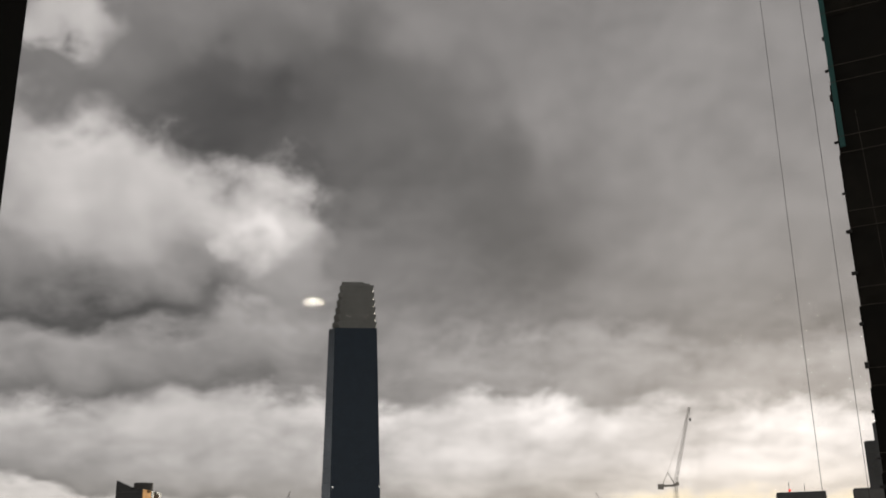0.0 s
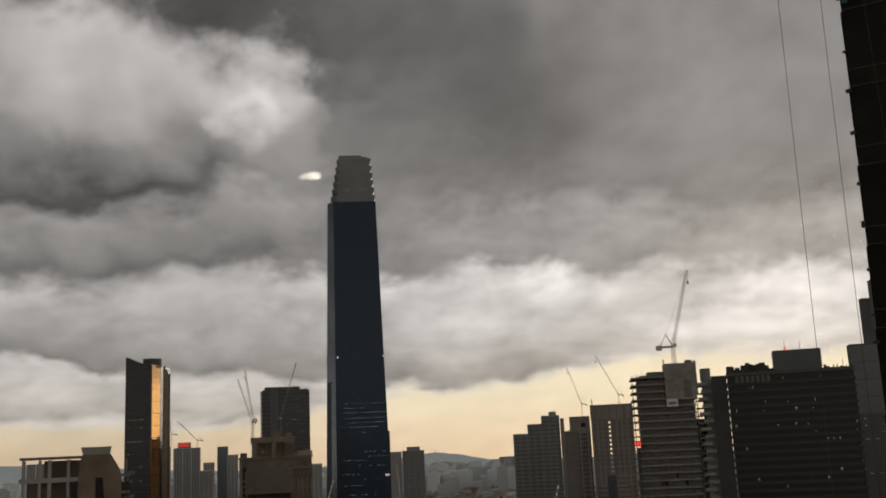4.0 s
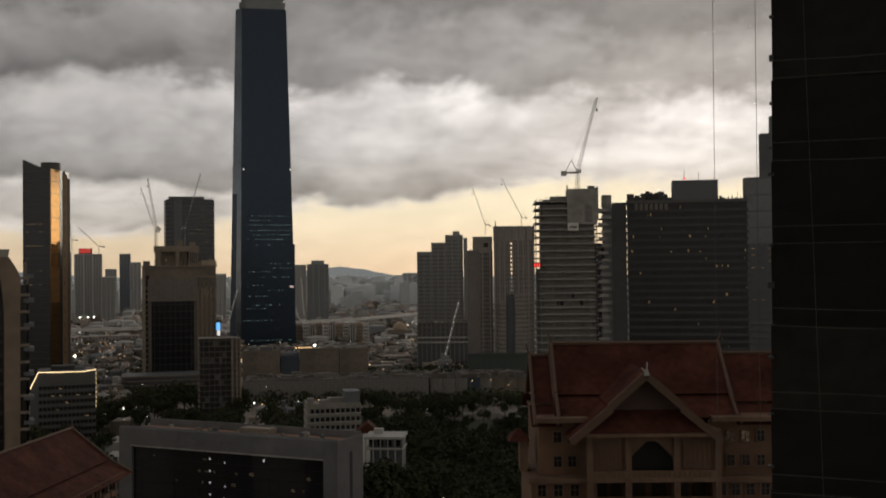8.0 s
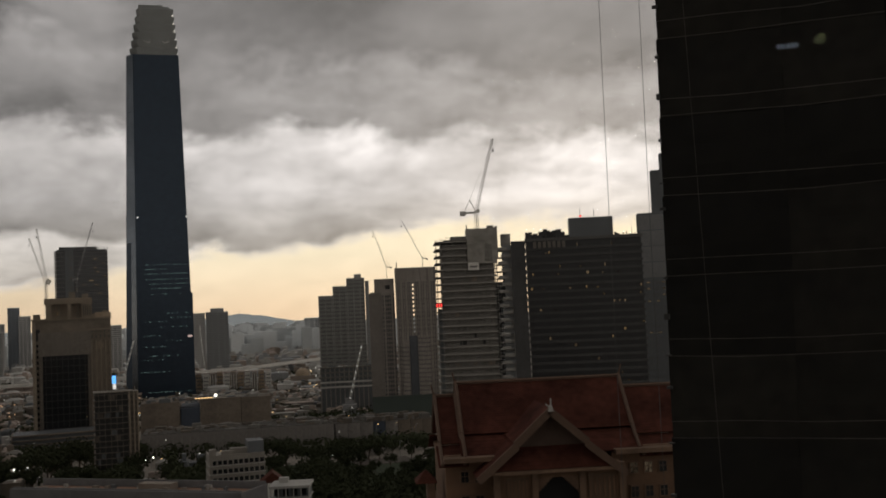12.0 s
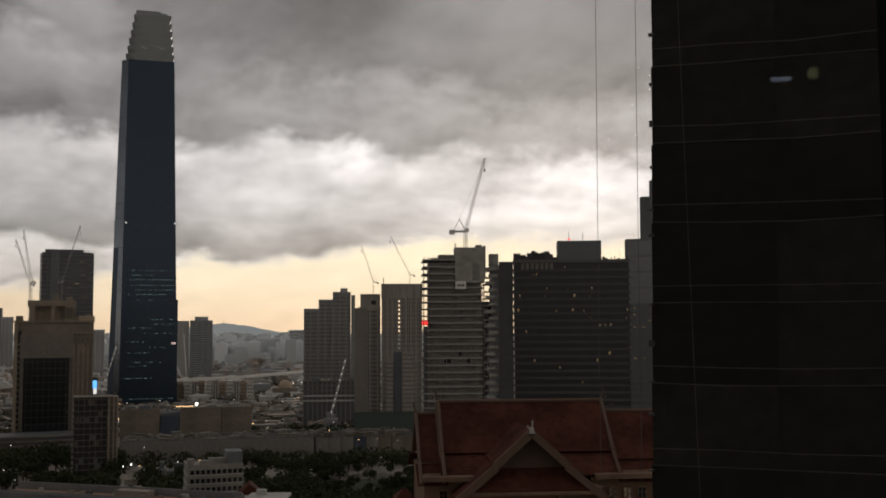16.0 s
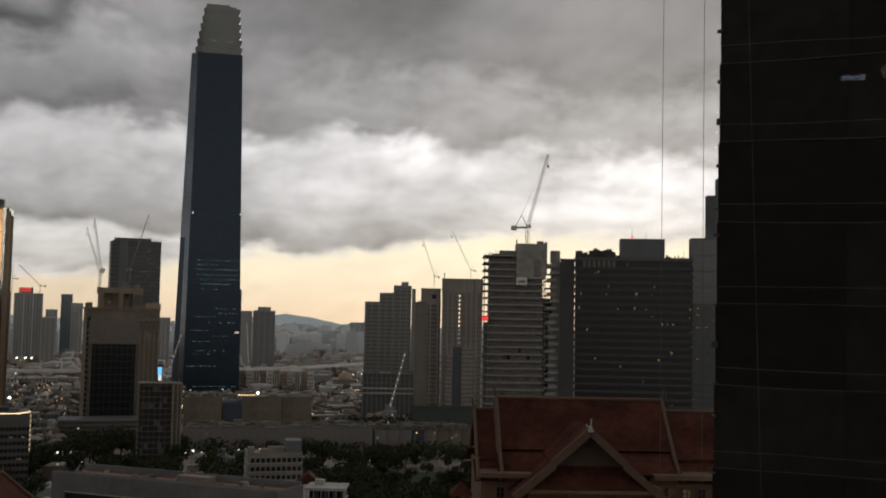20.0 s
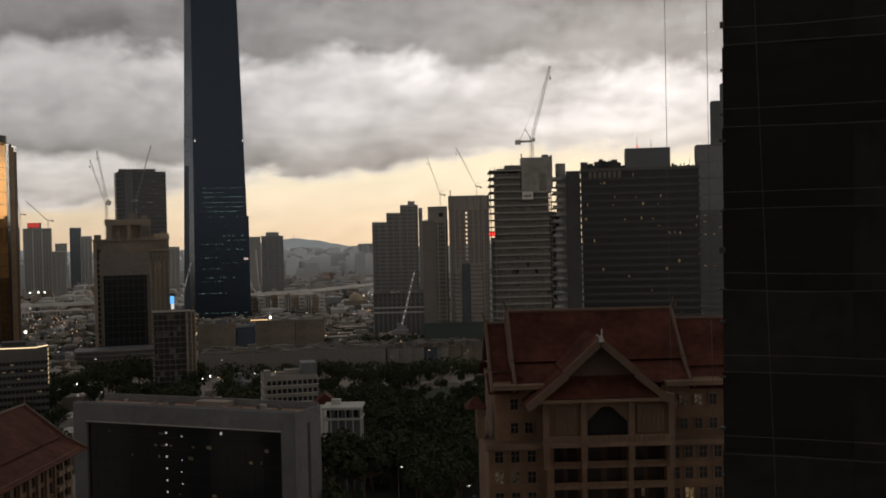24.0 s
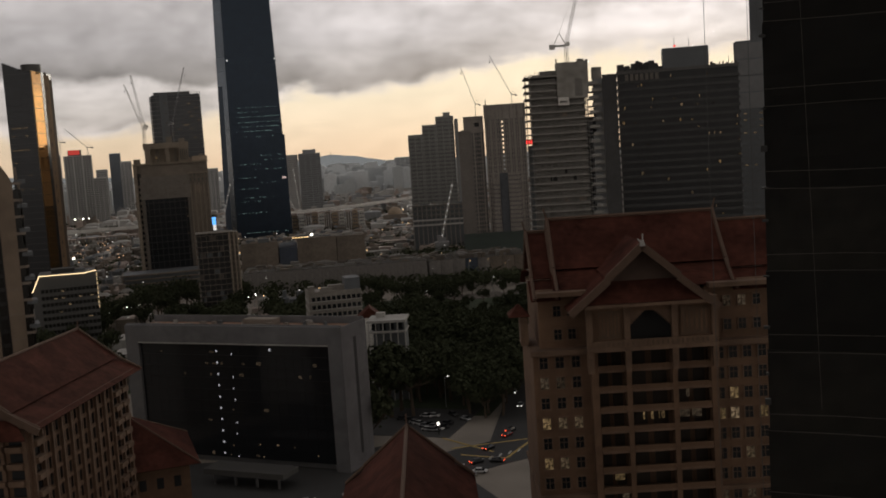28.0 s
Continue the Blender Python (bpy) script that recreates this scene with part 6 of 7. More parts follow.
def palace_hotel():
    t = thing("palace_hotel", site(15.4, 158, 10), "beige palace-style hotel with steep red tiled roofs", "building")
    rng = random.Random(31)
    # body
    part("wall", boxes([((-11.6, 12, 0), (9.6, 24, 59.4)), ((17.9, 12, 0), (13.2, 24, 59.4)), ((2.2, 13.4, 0), (18.2, 21, 60))]), HOTEL_WALL, t)
    part("upper_wall", boxes([((-10.6, 12.4, 59.4), (9.0, 22, 9.6)), ((17.3, 12.4, 59.4), (13.0, 22, 9.6)), ((2.2, 13.5, 60), (18.2, 20, 9))]), HOTEL_WALL, t)
    for x0, x1, z, h, o in ((-16.8, -6.9, 59.1, 0.8, 0.5), (11.4, 24.8, 59.1, 0.8, 0.5), (-15.4, -6.4, 68.2, 0.7, 0.4), (11.0, 24.2, 68.2, 0.7, 0.4), (-16.8, -6.9, 36.2, 0.6, 0.3), (11.4, 24.8, 36.2, 0.6, 0.3)):
        piece("cornice", t, HOTEL_TRIM, ((x0 + x1) / 2, 11.6, z), (x1 - x0, 24.8 + o, h))
    # windows of the side blocks
    lit_at = {(0, 3): 1, (1, 3): 0.5, (2, 3): 0.5, (0, 5): 1, (1, 5): 0.7, (0, 8): 1, (0, 1): 0.3, (1, 1): 0.4, (0, 7): 0.5}
    lit_right = {(0, 3): 1, (1, 3): 0.5, (1, 2): 1, (2, 5): 0.5, (0, 7): 0.4, (3, 3): 0.8, (2, 7): 0.4}
    glow = {1: DIM_LIGHT, 0.8: DIM_LIGHT, 0.7: FAINT_LIGHT, 0.5: FAINT_LIGHT, 0.4: LOW_LIGHT, 0.3: LOW_LIGHT}
    for row in range(17):
        z = 57.9 - 3.2 * row - 0.9
        for i, x in enumerate((-14.8, -12.3, -9.8)):
            k = lit_at.get((i, row), 0)
            framed_window(t, x, -0.1, z, lit=glow.get(k))
        for i, x in enumerate((12.4, 14.5, 16.7, 19.0, 21.4)):
            k = lit_right.get((i, row), 0)
            framed_window(t, x, -0.1, z, lit=glow.get(k))
    for z in (61.2, 64.9):
        for i, x in enumerate((-12.2, -10.0)):
            framed_window(t, x, 1.3, z, 1.15, 1.6)
        for i, x in enumerate((12.0, 14.2, 16.5, 18.8)):
            framed_window(t, x, 1.3, z, 1.15, 1.6, LOW_LIGHT if z > 63 and i < 3 else None)
    # middle bay: deep balconies between piers
    for x in (-7.1, -1.9, 5.2, 11.3):
        piece("pier", t, HOTEL_WALL, (x, -0.5, 0), (1.1 if abs(x - 2) > 7 else 0.8, 2.2, 60.2))
    for row in range(18):
        z = 59.6 - 3.2 * row
        piece("balcony_slab", t, HOTEL_TRIM, (2.1, 0.1, z - 0.35), (18.4, 3.2, 0.35))
        for x0, x1 in ((-6.5, -2.3), (-1.5, 4.8), (5.6, 10.7)):
            piece("balcony_front", t, HOTEL_WALL, ((x0 + x1) / 2, -1.35, z), (x1 - x0, 0.22, 0.75))
            piece("back_wall", t, HOTEL_WALL, ((x0 + x1) / 2, 1.75, z), (x1 - x0 + 0.2, 0.3, 2.85))
            for side in (-0.26, 0.26):
                piece("balcony_door", t, BALCONY_GLASS, (lerp(x0, x1, 0.5 + side), 1.5, z + 0.05), ((x1 - x0) * 0.36, 0.25, 2.2))
    for x, w, m, row in ((0.6, 0.25, DIM_LIGHT, 3), (1.9, 0.35, DIM_LIGHT, 3), (3.6, 0.5, DIM_LIGHT, 3), (3.0, 0.2, DIM_LIGHT, 3), (7.0, 1.6, LOW_LIGHT, 3), (8.9, 1.5, LOW_LIGHT, 3), (-3.6, 1.5, DIM_LIGHT, 6), (-2.8, 1.1, LOW_LIGHT, 7), (7.6, 0.5, LOW_LIGHT, 2)):
        piece("lit_curtain", t, m, (x, 1.3, 59.6 - 3.2 * (row + 1) + 0.9), (w, 0.12, 1.5))
    # pavilion: columns, arch of the loggia, gable
    part("pavilion_wall", boxes([((-4.9, -1.6, 60.2), (5.6, 2.0, 7.2)), ((8.1, -1.6, 60.2), (6.2, 2.0, 7.2)), ((1.5, -1.6, 65.6), (7.4, 2.0, 1.8))]), HOTEL_WALL, t)
    # near-black panel put in for the shade inside the loggia
    piece("loggia_shade", t, DARK_FRAME, (1.5, 0.6, 60.2), (7.4, 0.4, 6.0))
    bm = bmesh.new()
    for side in (-1, 1):
        for k in range(6):
            add_box(bm, (1.5 + side * (3.5 - 0.28 * k), -1.7, 63.2 + 0.42 * k), (0.9 + 0.3 * k, 1.6, 0.44))
    part("cusped_arch", bm, HOTEL_TRIM, t)
    for x in (-7.8, -2.1, 5.1, 11.2):
        piece("column", t, HOTEL_TRIM, (x, -2.8, 56.4), (0.9, 0.9, 11.0))
    piece("pavilion_floor", t, HOTEL_TRIM, (1.7, -2.0, 59.7), (19.6, 3.2, 0.6))
    piece("loggia_rail", t, HOTEL_TRIM, (1.7, -3.3, 60.3), (18.6, 0.25, 1.1))
    part("rail_slot", boxes([((-6.6 + 0.75 * k, -3.46, 60.5), (0.35, 0.06, 0.65)) for k in range(23)]), HOTEL_DARK, t)
    for x0, x1 in ((-6.8, -2.6), (5.6, 10.7)):
        piece("carved_panel", t, HOTEL_DARK, ((x0 + x1) / 2, -2.68, 61.6), (x1 - x0 - 0.8, 0.1, 4.2))
        part("carving", boxes([((lerp(x0 + 0.7, x1 - 0.7, k / 5), -2.78, 62.0 + 0.3 * (k % 2)), (0.3, 0.1, 3.2)) for k in range(6)]), HOTEL_WALL, t)
    # gable front with projecting barge boards
    apex, half, zf, za = 0.4, 11.4, 66.1, 76.1
    bm = bmesh.new()
    vs = [(apex - half + 1.6, 67.3), (apex + half - 1.6, 67.3), (apex, 74.9)]
    lo = [bm.verts.new((x, -2.2, z)) for x, z in vs]
    hi = [bm.verts.new((x, 9.0, z)) for x, z in vs]
    bm.faces.new(lo)
    bm.faces.new(hi[::-1])
    for i in range(3):
        bm.faces.new((lo[i], hi[i], hi[(i + 1) % 3], lo[(i + 1) % 3]))
    bmesh.ops.recalc_face_normals(bm, faces=bm.faces[:])
    part("gable_panel", bm, GABLE_DARK, t)
    bm = bmesh.new()
    tile_slope(bm, (apex - half + 2.2, -4.6, 67.2), (apex + half - 2.2, -4.6, 67.2), (apex - 5.4, -2.25, 70.3), (apex + 5.4, -2.25, 70.3), 6)
    part("gable_skirt", bm, ROOF_RED, t)
    piece("gable_beam", t, HOTEL_TRIM, (apex, -3.4, 66.6), (2 * half - 3.6, 2.6, 0.5))
    for side in (-1, 1):
        bm = bmesh.new()
        for (a, za_), (b, zb_) in (((0.0, za), (5.6, 71.2)), ((5.4, 71.0), (half, zf))):
            p, q = Vector((apex + side * a, -5.0, za_)), Vector((apex + side * b, -5.0, zb_))
            d = (q - p).normalized()
            n = Vector((-d.z * side, 0, d.x * side))
            n = n if n.z > 0 else -n
            ring = [p + n * 0.25, q + n * 0.25, q - n * 0.85, p - n * 0.85]
            f = [bm.verts.new(v) for v in ring]
            g = [bm.verts.new(v + Vector((0, 0.6, 0))) for v in ring]
            bm.faces.new(f)
            bm.faces.new(g[::-1])
            for i in range(4):
                bm.faces.new((f[i], g[i], g[(i + 1) % 4], f[(i + 1) % 4]))
        bmesh.ops.recalc_face_normals(bm, faces=bm.faces[:])
        part("barge_board", bm, RIDGE, t)
        bm = bmesh.new()
        tile_slope(bm, (apex + side * 5.6, -4.9, 71.3), (apex + side * 5.6, 9, 71.3), (apex, -4.9, za + 0.1), (apex, 9, za + 0.1), 12)
        part("gable_slope", bm, ROOF_RED, t)
        bm = bmesh.new()
        tile_slope(bm, (apex + side * half, -4.9, zf + 0.2), (apex + side * half, 4, zf + 0.2), (apex + side * 5.3, -4.9, 71.0), (apex + side * 5.3, 4, 71.0), 10)
        part("gable_slope", bm, ROOF_RED, t)
    bm = bmesh.new()
    rod(bm, (apex, -5.2, za), (apex + 0.05, -5.3, za + 1.5), 0.1, 6)
    rod(bm, (apex, -5.0, za), (apex - 0.7, -5.1, za + 0.7), 0.14, 6)
    add_box(bm, (apex, -5.0, za - 0.4), (0.8, 0.8, 0.9), 0.5)
    part("finial", bm, WHITE_GREY, t, "pale carved finial")
    # main roof and the lower wing roofs behind it
    gable_roof(t, -12.0, 15.2, 12, 11.5, 68.6, 79.1)
    gable_roof(t, -15.6, -12.2, 12, 12.0, 67.6, 77.2, courses=18)
    gable_roof(t, 15.6, 27.0, 12, 12.0, 67.6, 77.3, courses=18)
    # little side canopy with a lamp
    bm = bmesh.new()
    add_box(bm, (-17.9, 6, 64.7), (3.4, 5, 1.7), 0.1)
    part("side_canopy", bm, ROOF_RED, t, "small red side canopy")
    piece("side_canopy_wall", t, HOTEL_TRIM, (-17.2, 6, 60), (1.2, 4, 4.7))


HOTEL_WALL = material("tan_hotel_render", (0.165, 0.098, 0.060), 0.85, 0, 0.45, 0.7, 0.16, 2.5)
HOTEL_TRIM = material("pale_tan_trim", (0.175, 0.112, 0.075), 0.85, 0, 0.45, 0.7, 0.16, 2.5)
BALCONY_GLASS = facade_glass("brown_balcony_glass", (0.045, 0.034, 0.026), 0.05, 0.5)
HOTEL_DARK = material("dark_brown_carving", (0.13, 0.085, 0.055), 0.8, 0, 0.25, 1.0, 0.1)
GABLE_DARK = material("dark_gable_boards", (0.10, 0.065, 0.05), 0.8, 0, 0.3, 1.0, 0.1)
palace_hotel()


def hotel_wing():
    t = thing("hotel_wing", pose(-70.6, 215, 0, 0, 0, -9.5), "tan hotel wing under a steep red tiled roof", "building")
    gable_roof(t, -24.6, 26, 0, 14.4, 45.8, 55.8, along="y", courses=24)
    part("wall", boxes([((0, 0, 0), (22.6, 47, 46.5))]), HOTEL_WALL, t)
    bm = bmesh.new()
    for y in (-24.0, 23.0):
        prism(bm, [(-11, y), (11, y), (11, y + 1.0), (-11, y + 1.0)], 46, 54, [(-0.3, y), (0.3, y), (0.3, y + 1.0), (-0.3, y + 1.0)])
    part("gable_wall", bm, GABLE_DARK, t)
    part("eave_soffit", boxes([((0, 0, 46.0), (26.5, 49, 0.4))]), HOTEL_DARK, t)
    for side in (-1, 1):
        bm = bmesh.new()
        for (xa, za), (xb, zb) in (((0.0, 55.6), (9.0, 48.7)), ((8.8, 48.9), (14.6, 45.6))):
            p, q = Vector((side * xa, -25.3, za)), Vector((side * xb, -25.3, zb))
            d = (q - p).normalized()
            n = Vector((-d.z, 0, d.x)) * (1 if d.x > 0 else -1)
            ring = [p + n * 0.3, q + n * 0.3, q - n * 1.0, p - n * 1.0]
            f = [bm.verts.new(v) for v in ring]
            g = [bm.verts.new(v + Vector((0, 0.6, 0))) for v in ring]
            bm.faces.new(f)
            bm.faces.new(g[::-1])
            for i in range(4):
                bm.faces.new((f[i], g[i], g[(i + 1) % 4], f[(i + 1) % 4]))
        bmesh.ops.recalc_face_normals(bm, faces=bm.faces[:])
        part("barge_board", bm, RIDGE, t)
    bm = bmesh.new()
    tile_slope(bm, (-12.6, -26.6, 44.2), (12.6, -26.6, 44.2), (-9.0, -23.6, 48.0), (9.0, -23.6, 48.0), 8)
    part("porch_roof", bm, ROOF_RED, t)
    # east front: pilasters, recessed windows, balconies at the ends
    for k in range(12):
        y = -22.6 + k * 4.1
        piece("pilaster", t, HOTEL_TRIM, (11.55, y, 0), (0.8, 0.7, 45.6))
        for f in range(14):
            z = 42.2 - 3.25 * f
            if z < 0:
                continue
            if k in (0, 9, 10):
                piece("balcony_front", t, HOTEL_TRIM, (11.9, y + 2.05, z - 0.3), (1.3, 3.3, 1.1))
                piece("balcony_door", t, BLACK_GLASS, (11.22, y + 2.05, z + 0.8), (0.2, 2.6, 1.6))
            elif k < 11:
                piece("window_pane", t, BLACK_GLASS, (11.22, y + 1.3, z), (0.22, 0.95, 2.2))
                piece("window_pane", t, BLACK_GLASS, (11.22, y + 2.8, z), (0.22, 0.95, 2.2))
                piece("spandrel", t, HOTEL_WALL, (11.4, y + 2.05, z - 0.9), (0.3, 3.0, 0.7))
    # north front
    for k in range(6):
        for f in range(12):
            z = 42.0 - 3.25 * f
            piece("balcony_front", t, HOTEL_TRIM, (-9 + k * 3.6, -24.2, z - 0.4), (3.0, 1.4, 1.0))
            piece("balcony_door", t, BLACK_GLASS, (-9 + k * 3.6, -23.55, z + 0.6), (2.4, 0.2, 1.7))
        piece("pilaster", t, HOTEL_TRIM, (-10.9 + k * 4.36, -23.8, 0), (0.7, 0.8, 45.6))
    # lower hipped roof behind the wing
    lo = thing("hotel_annex", pose(-60, 252, 0, 0, 0, -75), "low hotel annex under a hipped red tiled roof", "building")
    h, tip = 15.5, (0, 0, 31.6)
    corners = [(h, -h), (h, h), (-h, h), (-h, -h)]
    for (xa, ya), (xb, yb) in zip(corners, corners[1:] + corners[:1]):
        bm = bmesh.new()
        tile_slope(bm, (xa, ya, 21.4), (xb, yb, 21.4), (tip[0] + xa * 0.02, tip[1] + ya * 0.02, tip[2]), (tip[0] + xb * 0.02, tip[1] + yb * 0.02, tip[2]), 20)
        part("roof_slope", bm, ROOF_RED, lo)
        bm = bmesh.new()
        rod(bm, (xa, ya, 21.6), (tip[0], tip[1], tip[2] + 0.1), 0.22, 6)
        part("hip_cap", bm, RIDGE, lo)
    part("wall", boxes([((0, 0, 0), (26, 26, 21.6))]), HOTEL_WALL, lo)
    for k in range(6):
        piece("window_pane", lo, BLACK_GLASS, (-10 + 4 * k, -13.05, 16), (1.6, 0.2, 2.6))
        piece("window_pane", lo, BLACK_GLASS, (13.05, -10 + 4 * k, 16), (0.2, 1.6, 2.6))
    # lower pavilion roof in the foreground
    nr = thing("hotel_pavilion", pose(4.2, 143, 0, 0, 0, -4), "hotel pavilion under a steep red tiled roof", "building")
    gable_roof(nr, -26, 22.5, 0, 10.8, 37.4, 46.6, along="y", skirt=False, courses=22)
    part("wall", boxes([((0, -2, 0), (15, 44, 38.5))]), HOTEL_WALL, nr)
    bm = bmesh.new()
    prism(bm, [(-8.5, 20), (8.5, 20), (8.5, 20.6), (-8.5, 20.6)], 38, 45.6, [(-0.3, 20), (0.3, 20), (0.3, 20.6), (-0.3, 20.6)])
    part("gable_wall", bm, GABLE_DARK, nr)


hotel_wing()

# ---- middle distance ----
BRICK_WALL = material("brown_podium_cladding", (0.185, 0.155, 0.127), 0.9, 0, 0.5, 0.5, 0.04)
GREY_WALL = material("grey_retaining_wall", (0.21, 0.196, 0.184), 0.9, 0, 0.5, 0.4, 0.06, 2.0)
DECK_DARK = material("dusty_dark_roofing", (0.085, 0.078, 0.07), 0.95, 0, 0.5, 0.3, 0.05)
GREEN_WALL = material("green_site_hoarding", (0.075, 0.095, 0.085), 0.85, 0, 0.3, 0.5, 0.05)
BLUE_WALL = material("blue_site_sheet", (0.06, 0.075, 0.105), 0.7, 0, 0.3, 0.5, 0.05)
# far tones again lifted: distance haze is put into the base colour
FAR_WHITE = material("hazed_pale_apartment_paint", (0.72, 0.75, 0.77), 0.9, 0, 0.15, 0.1, 0.01)
FAR_GREY = material("hazed_grey_apartment_paint", (0.50, 0.53, 0.545), 0.9, 0, 0.15, 0.1, 0.01)
HOUSE_RED = material("faded_house_roof", (0.42, 0.35, 0.31), 0.9, 0, 0.4, 0.3, 0.05)


def mall_podium():
    far = 700
    t = thing("mall_podium", site(-1.3, far), "long low grey podium wall of a building site", "building")
    x = lambda a: far * math.tan(radians(a + 1.3))
    for k in range(24):
        xa, xb = lerp(x(-6.5), x(3.8), k / 24), lerp(x(-6.5), x(3.8), (k + 1) / 24)
        piece("wall_panel", t, GREY_WALL, ((xa + xb) / 2, 20, 0), (xb - xa - 0.08, 40, 15.6 + 0.05 * (k % 3)))
    for k in range(8):
        xa, xb = lerp(x(3.9), x(9.5), k / 8), lerp(x(3.9), x(9.5), (k + 1) / 8)
        piece("wall_panel", t, BLUE_WALL if k == 3 else GREY_WALL if k < 5 else BRICK_WALL, ((xa + xb) / 2, 24, 0), (xb - xa - 0.3, 40, 14.5))
    deck = random.Random(52)
    piece("roof_deck", t, DECK_DARK, ((x(-6.5) + x(3.8)) / 2, 20, 15.7), (x(3.8) - x(-6.5) - 0.6, 39.2, 0.25), "dusty dark roof deck")
    piece("roof_deck", t, DECK_DARK, ((x(3.9) + x(9.5)) / 2, 24, 14.5), (x(9.5) - x(3.9) - 0.6, 39.2, 0.25), "dusty dark roof deck")
    for mat in (GREY_WALL, BRICK_WALL, SPANDREL_BROWN, RAW_CONCRETE):
        heap = [((deck.uniform(x(-6.3), x(9.3)), deck.uniform(3, 37), 14.7), (deck.uniform(1.2, 7.5), deck.uniform(1.2, 5), deck.uniform(1.3, 3.6))) for _ in range(46)]
        tagged(part("roof_clutter", boxes(heap), mat, t, "site stores and stair heads"), kind="stuff")
    part("kerb_band", boxes([((lerp(x(-6.5), x(9.5), 0.5), -0.4, 0), (x(9.5) - x(-6.5), 0.8, 2.4))]), CONCRETE, t)
    far2 = 790
    u = thing("mall_block", site(-3.1, far2), "brown windowless mall block under construction", "building")
    x2 = lambda a: far2 * math.tan(radians(a + 3.1))
    for a, b, h in ((-6.5, -4.45, 0), (-3.4, -1.2, 1.0), (-1.2, 0.4, 0.6)):
        piece("wall_block", u, BRICK_WALL, ((x2(a) + x2(b)) / 2, 25, 0), (x2(b) - x2(a) - 0.4, 50, level(-0.0795, far2) + h))
    piece("wall_block", u, BLUE_WALL, ((x2(-4.42) + x2(-3.42)) / 2, 26, 0), (x2(-3.42) - x2(-4.42), 48, level(-0.086, far2)), "dark blue sheeted block")
    rng = random.Random(14)
    for k in range(80):
        piece("site_clutter", u, rng.choice((CONCRETE, BROWN_PAINT, GREY_DARK)), (rng.uniform(x2(-6.4), x2(0.4)), rng.uniform(2, 40), level(-0.0795, far2)), (rng.uniform(1.5, 9), 4, rng.uniform(0.6, 2.8)))
    # flat site beyond with heaps, sheds and lit yard
    for k in range(70):
        a = rng.uniform(-1.0, 9.5)
        d = rng.uniform(770, 1150)
        s = thing("site_shed", site(a, d, rng.uniform(-20, 20)), rng.choice(("low concrete shed on the building site", "low brown shed on the building site")), "shed", "site sheds")
        w, h = rng.uniform(10, 34), rng.uniform(3, 9)
        part("wall", boxes([((0, 6, 0), (w, 12, h))]), rng.choice((BRICK_WALL, GREY_WALL, CONCRETE)), s)
        part("roof", boxes([((0, 6, h), (w + 1, 13, 0.5))]), rng.choice((CONCRETE, GREY_DARK, HOUSE_RED)), s)
    g = thing("site_hoarding", site(7.8, 748), "tall dark green site hoarding", "hoarding")
    for k in range(16):
        piece("panel", g, GREEN_WALL, (lerp(-22, 22, k / 15), 0, 0), (3.0, 0.4, 28 + 0.2 * (k % 3)))


mall_podium()


def viaduct():
    t = thing("viaduct", pose(0, 0, 0), "long pale elevated highway on piers", "viaduct")
    pts = [at(-16, 1350), at(-10, 1370), at(-4, 1400), at(0, 1480), at(3.3, 1630), at(6, 1800)]
    part("deck", strip(pts, 16, 16.0, 19.0), WHITE_PAINT, t)
    for i in range(22):
        k = i / 21 * (len(pts) - 1)
        j = min(int(k), len(pts) - 2)
        p = Vector(pts[j]).lerp(Vector(pts[j + 1]), k - j)
        piece("pier", t, CONCRETE, (p.x, p.y, 0), (4, 4, 14.5))
    part("parapet", strip([(p[0], p[1] - 7.6) for p in pts], 0.6, 19.0, 20.2), WHITE_PAINT, t)
    # looping ramps
    u = thing("viaduct", pose(0, 0, 0), "curved highway ramp between lawns", "viaduct")
    part("deck", strip([at(-18, 1020), at(-15.7, 1000), at(-14.6, 1040), at(-13.4, 1110), at(-11.5, 1130), at(-9, 1120)], 11, 6.5, 9.0), CONCRETE, u)
    part("ramp", strip([at(-17, 880), at(-15.2, 880), at(-14.0, 930), at(-12.0, 960), at(-10, 960)], 10, 3.0, 5.0), CONCRETE, u)


viaduct()
rng = random.Random(77)


def shop_row(az0, az1, far, n, h, walls, label):
    for k in range(n):
        tone = walls[k % len(walls)]
        a = lerp(az0, az1, (k + 0.5) / n)
        w = span(az0, az1, far) / n
        t = thing("shophouse", site(a, far + rng.uniform(-6, 6)), label, "shophouse", "shophouse row")
        part("wall", boxes([((0, 8, 0), (w * 0.82, 16, h * 0.96 + 0.08 * h * (k % 2)))]), tone, t)
        for x in (-0.34, 0.0, 0.34):
            piece("pilaster", t, WHITE_PAINT if k % 3 else BEIGE, (x * w, -0.3, 0), (w * 0.10, 0.7, h * 0.95))
        for f in range(int(h / 4)):
            piece("window_band", t, HOME_GLASS, (0, -0.05, 1.8 + 4 * f), (w * 0.55, 0.3, 1.6))
        piece("roof", t, HOUSE_RED, (0, 8, h), (w * 0.9, 17, 0.8))


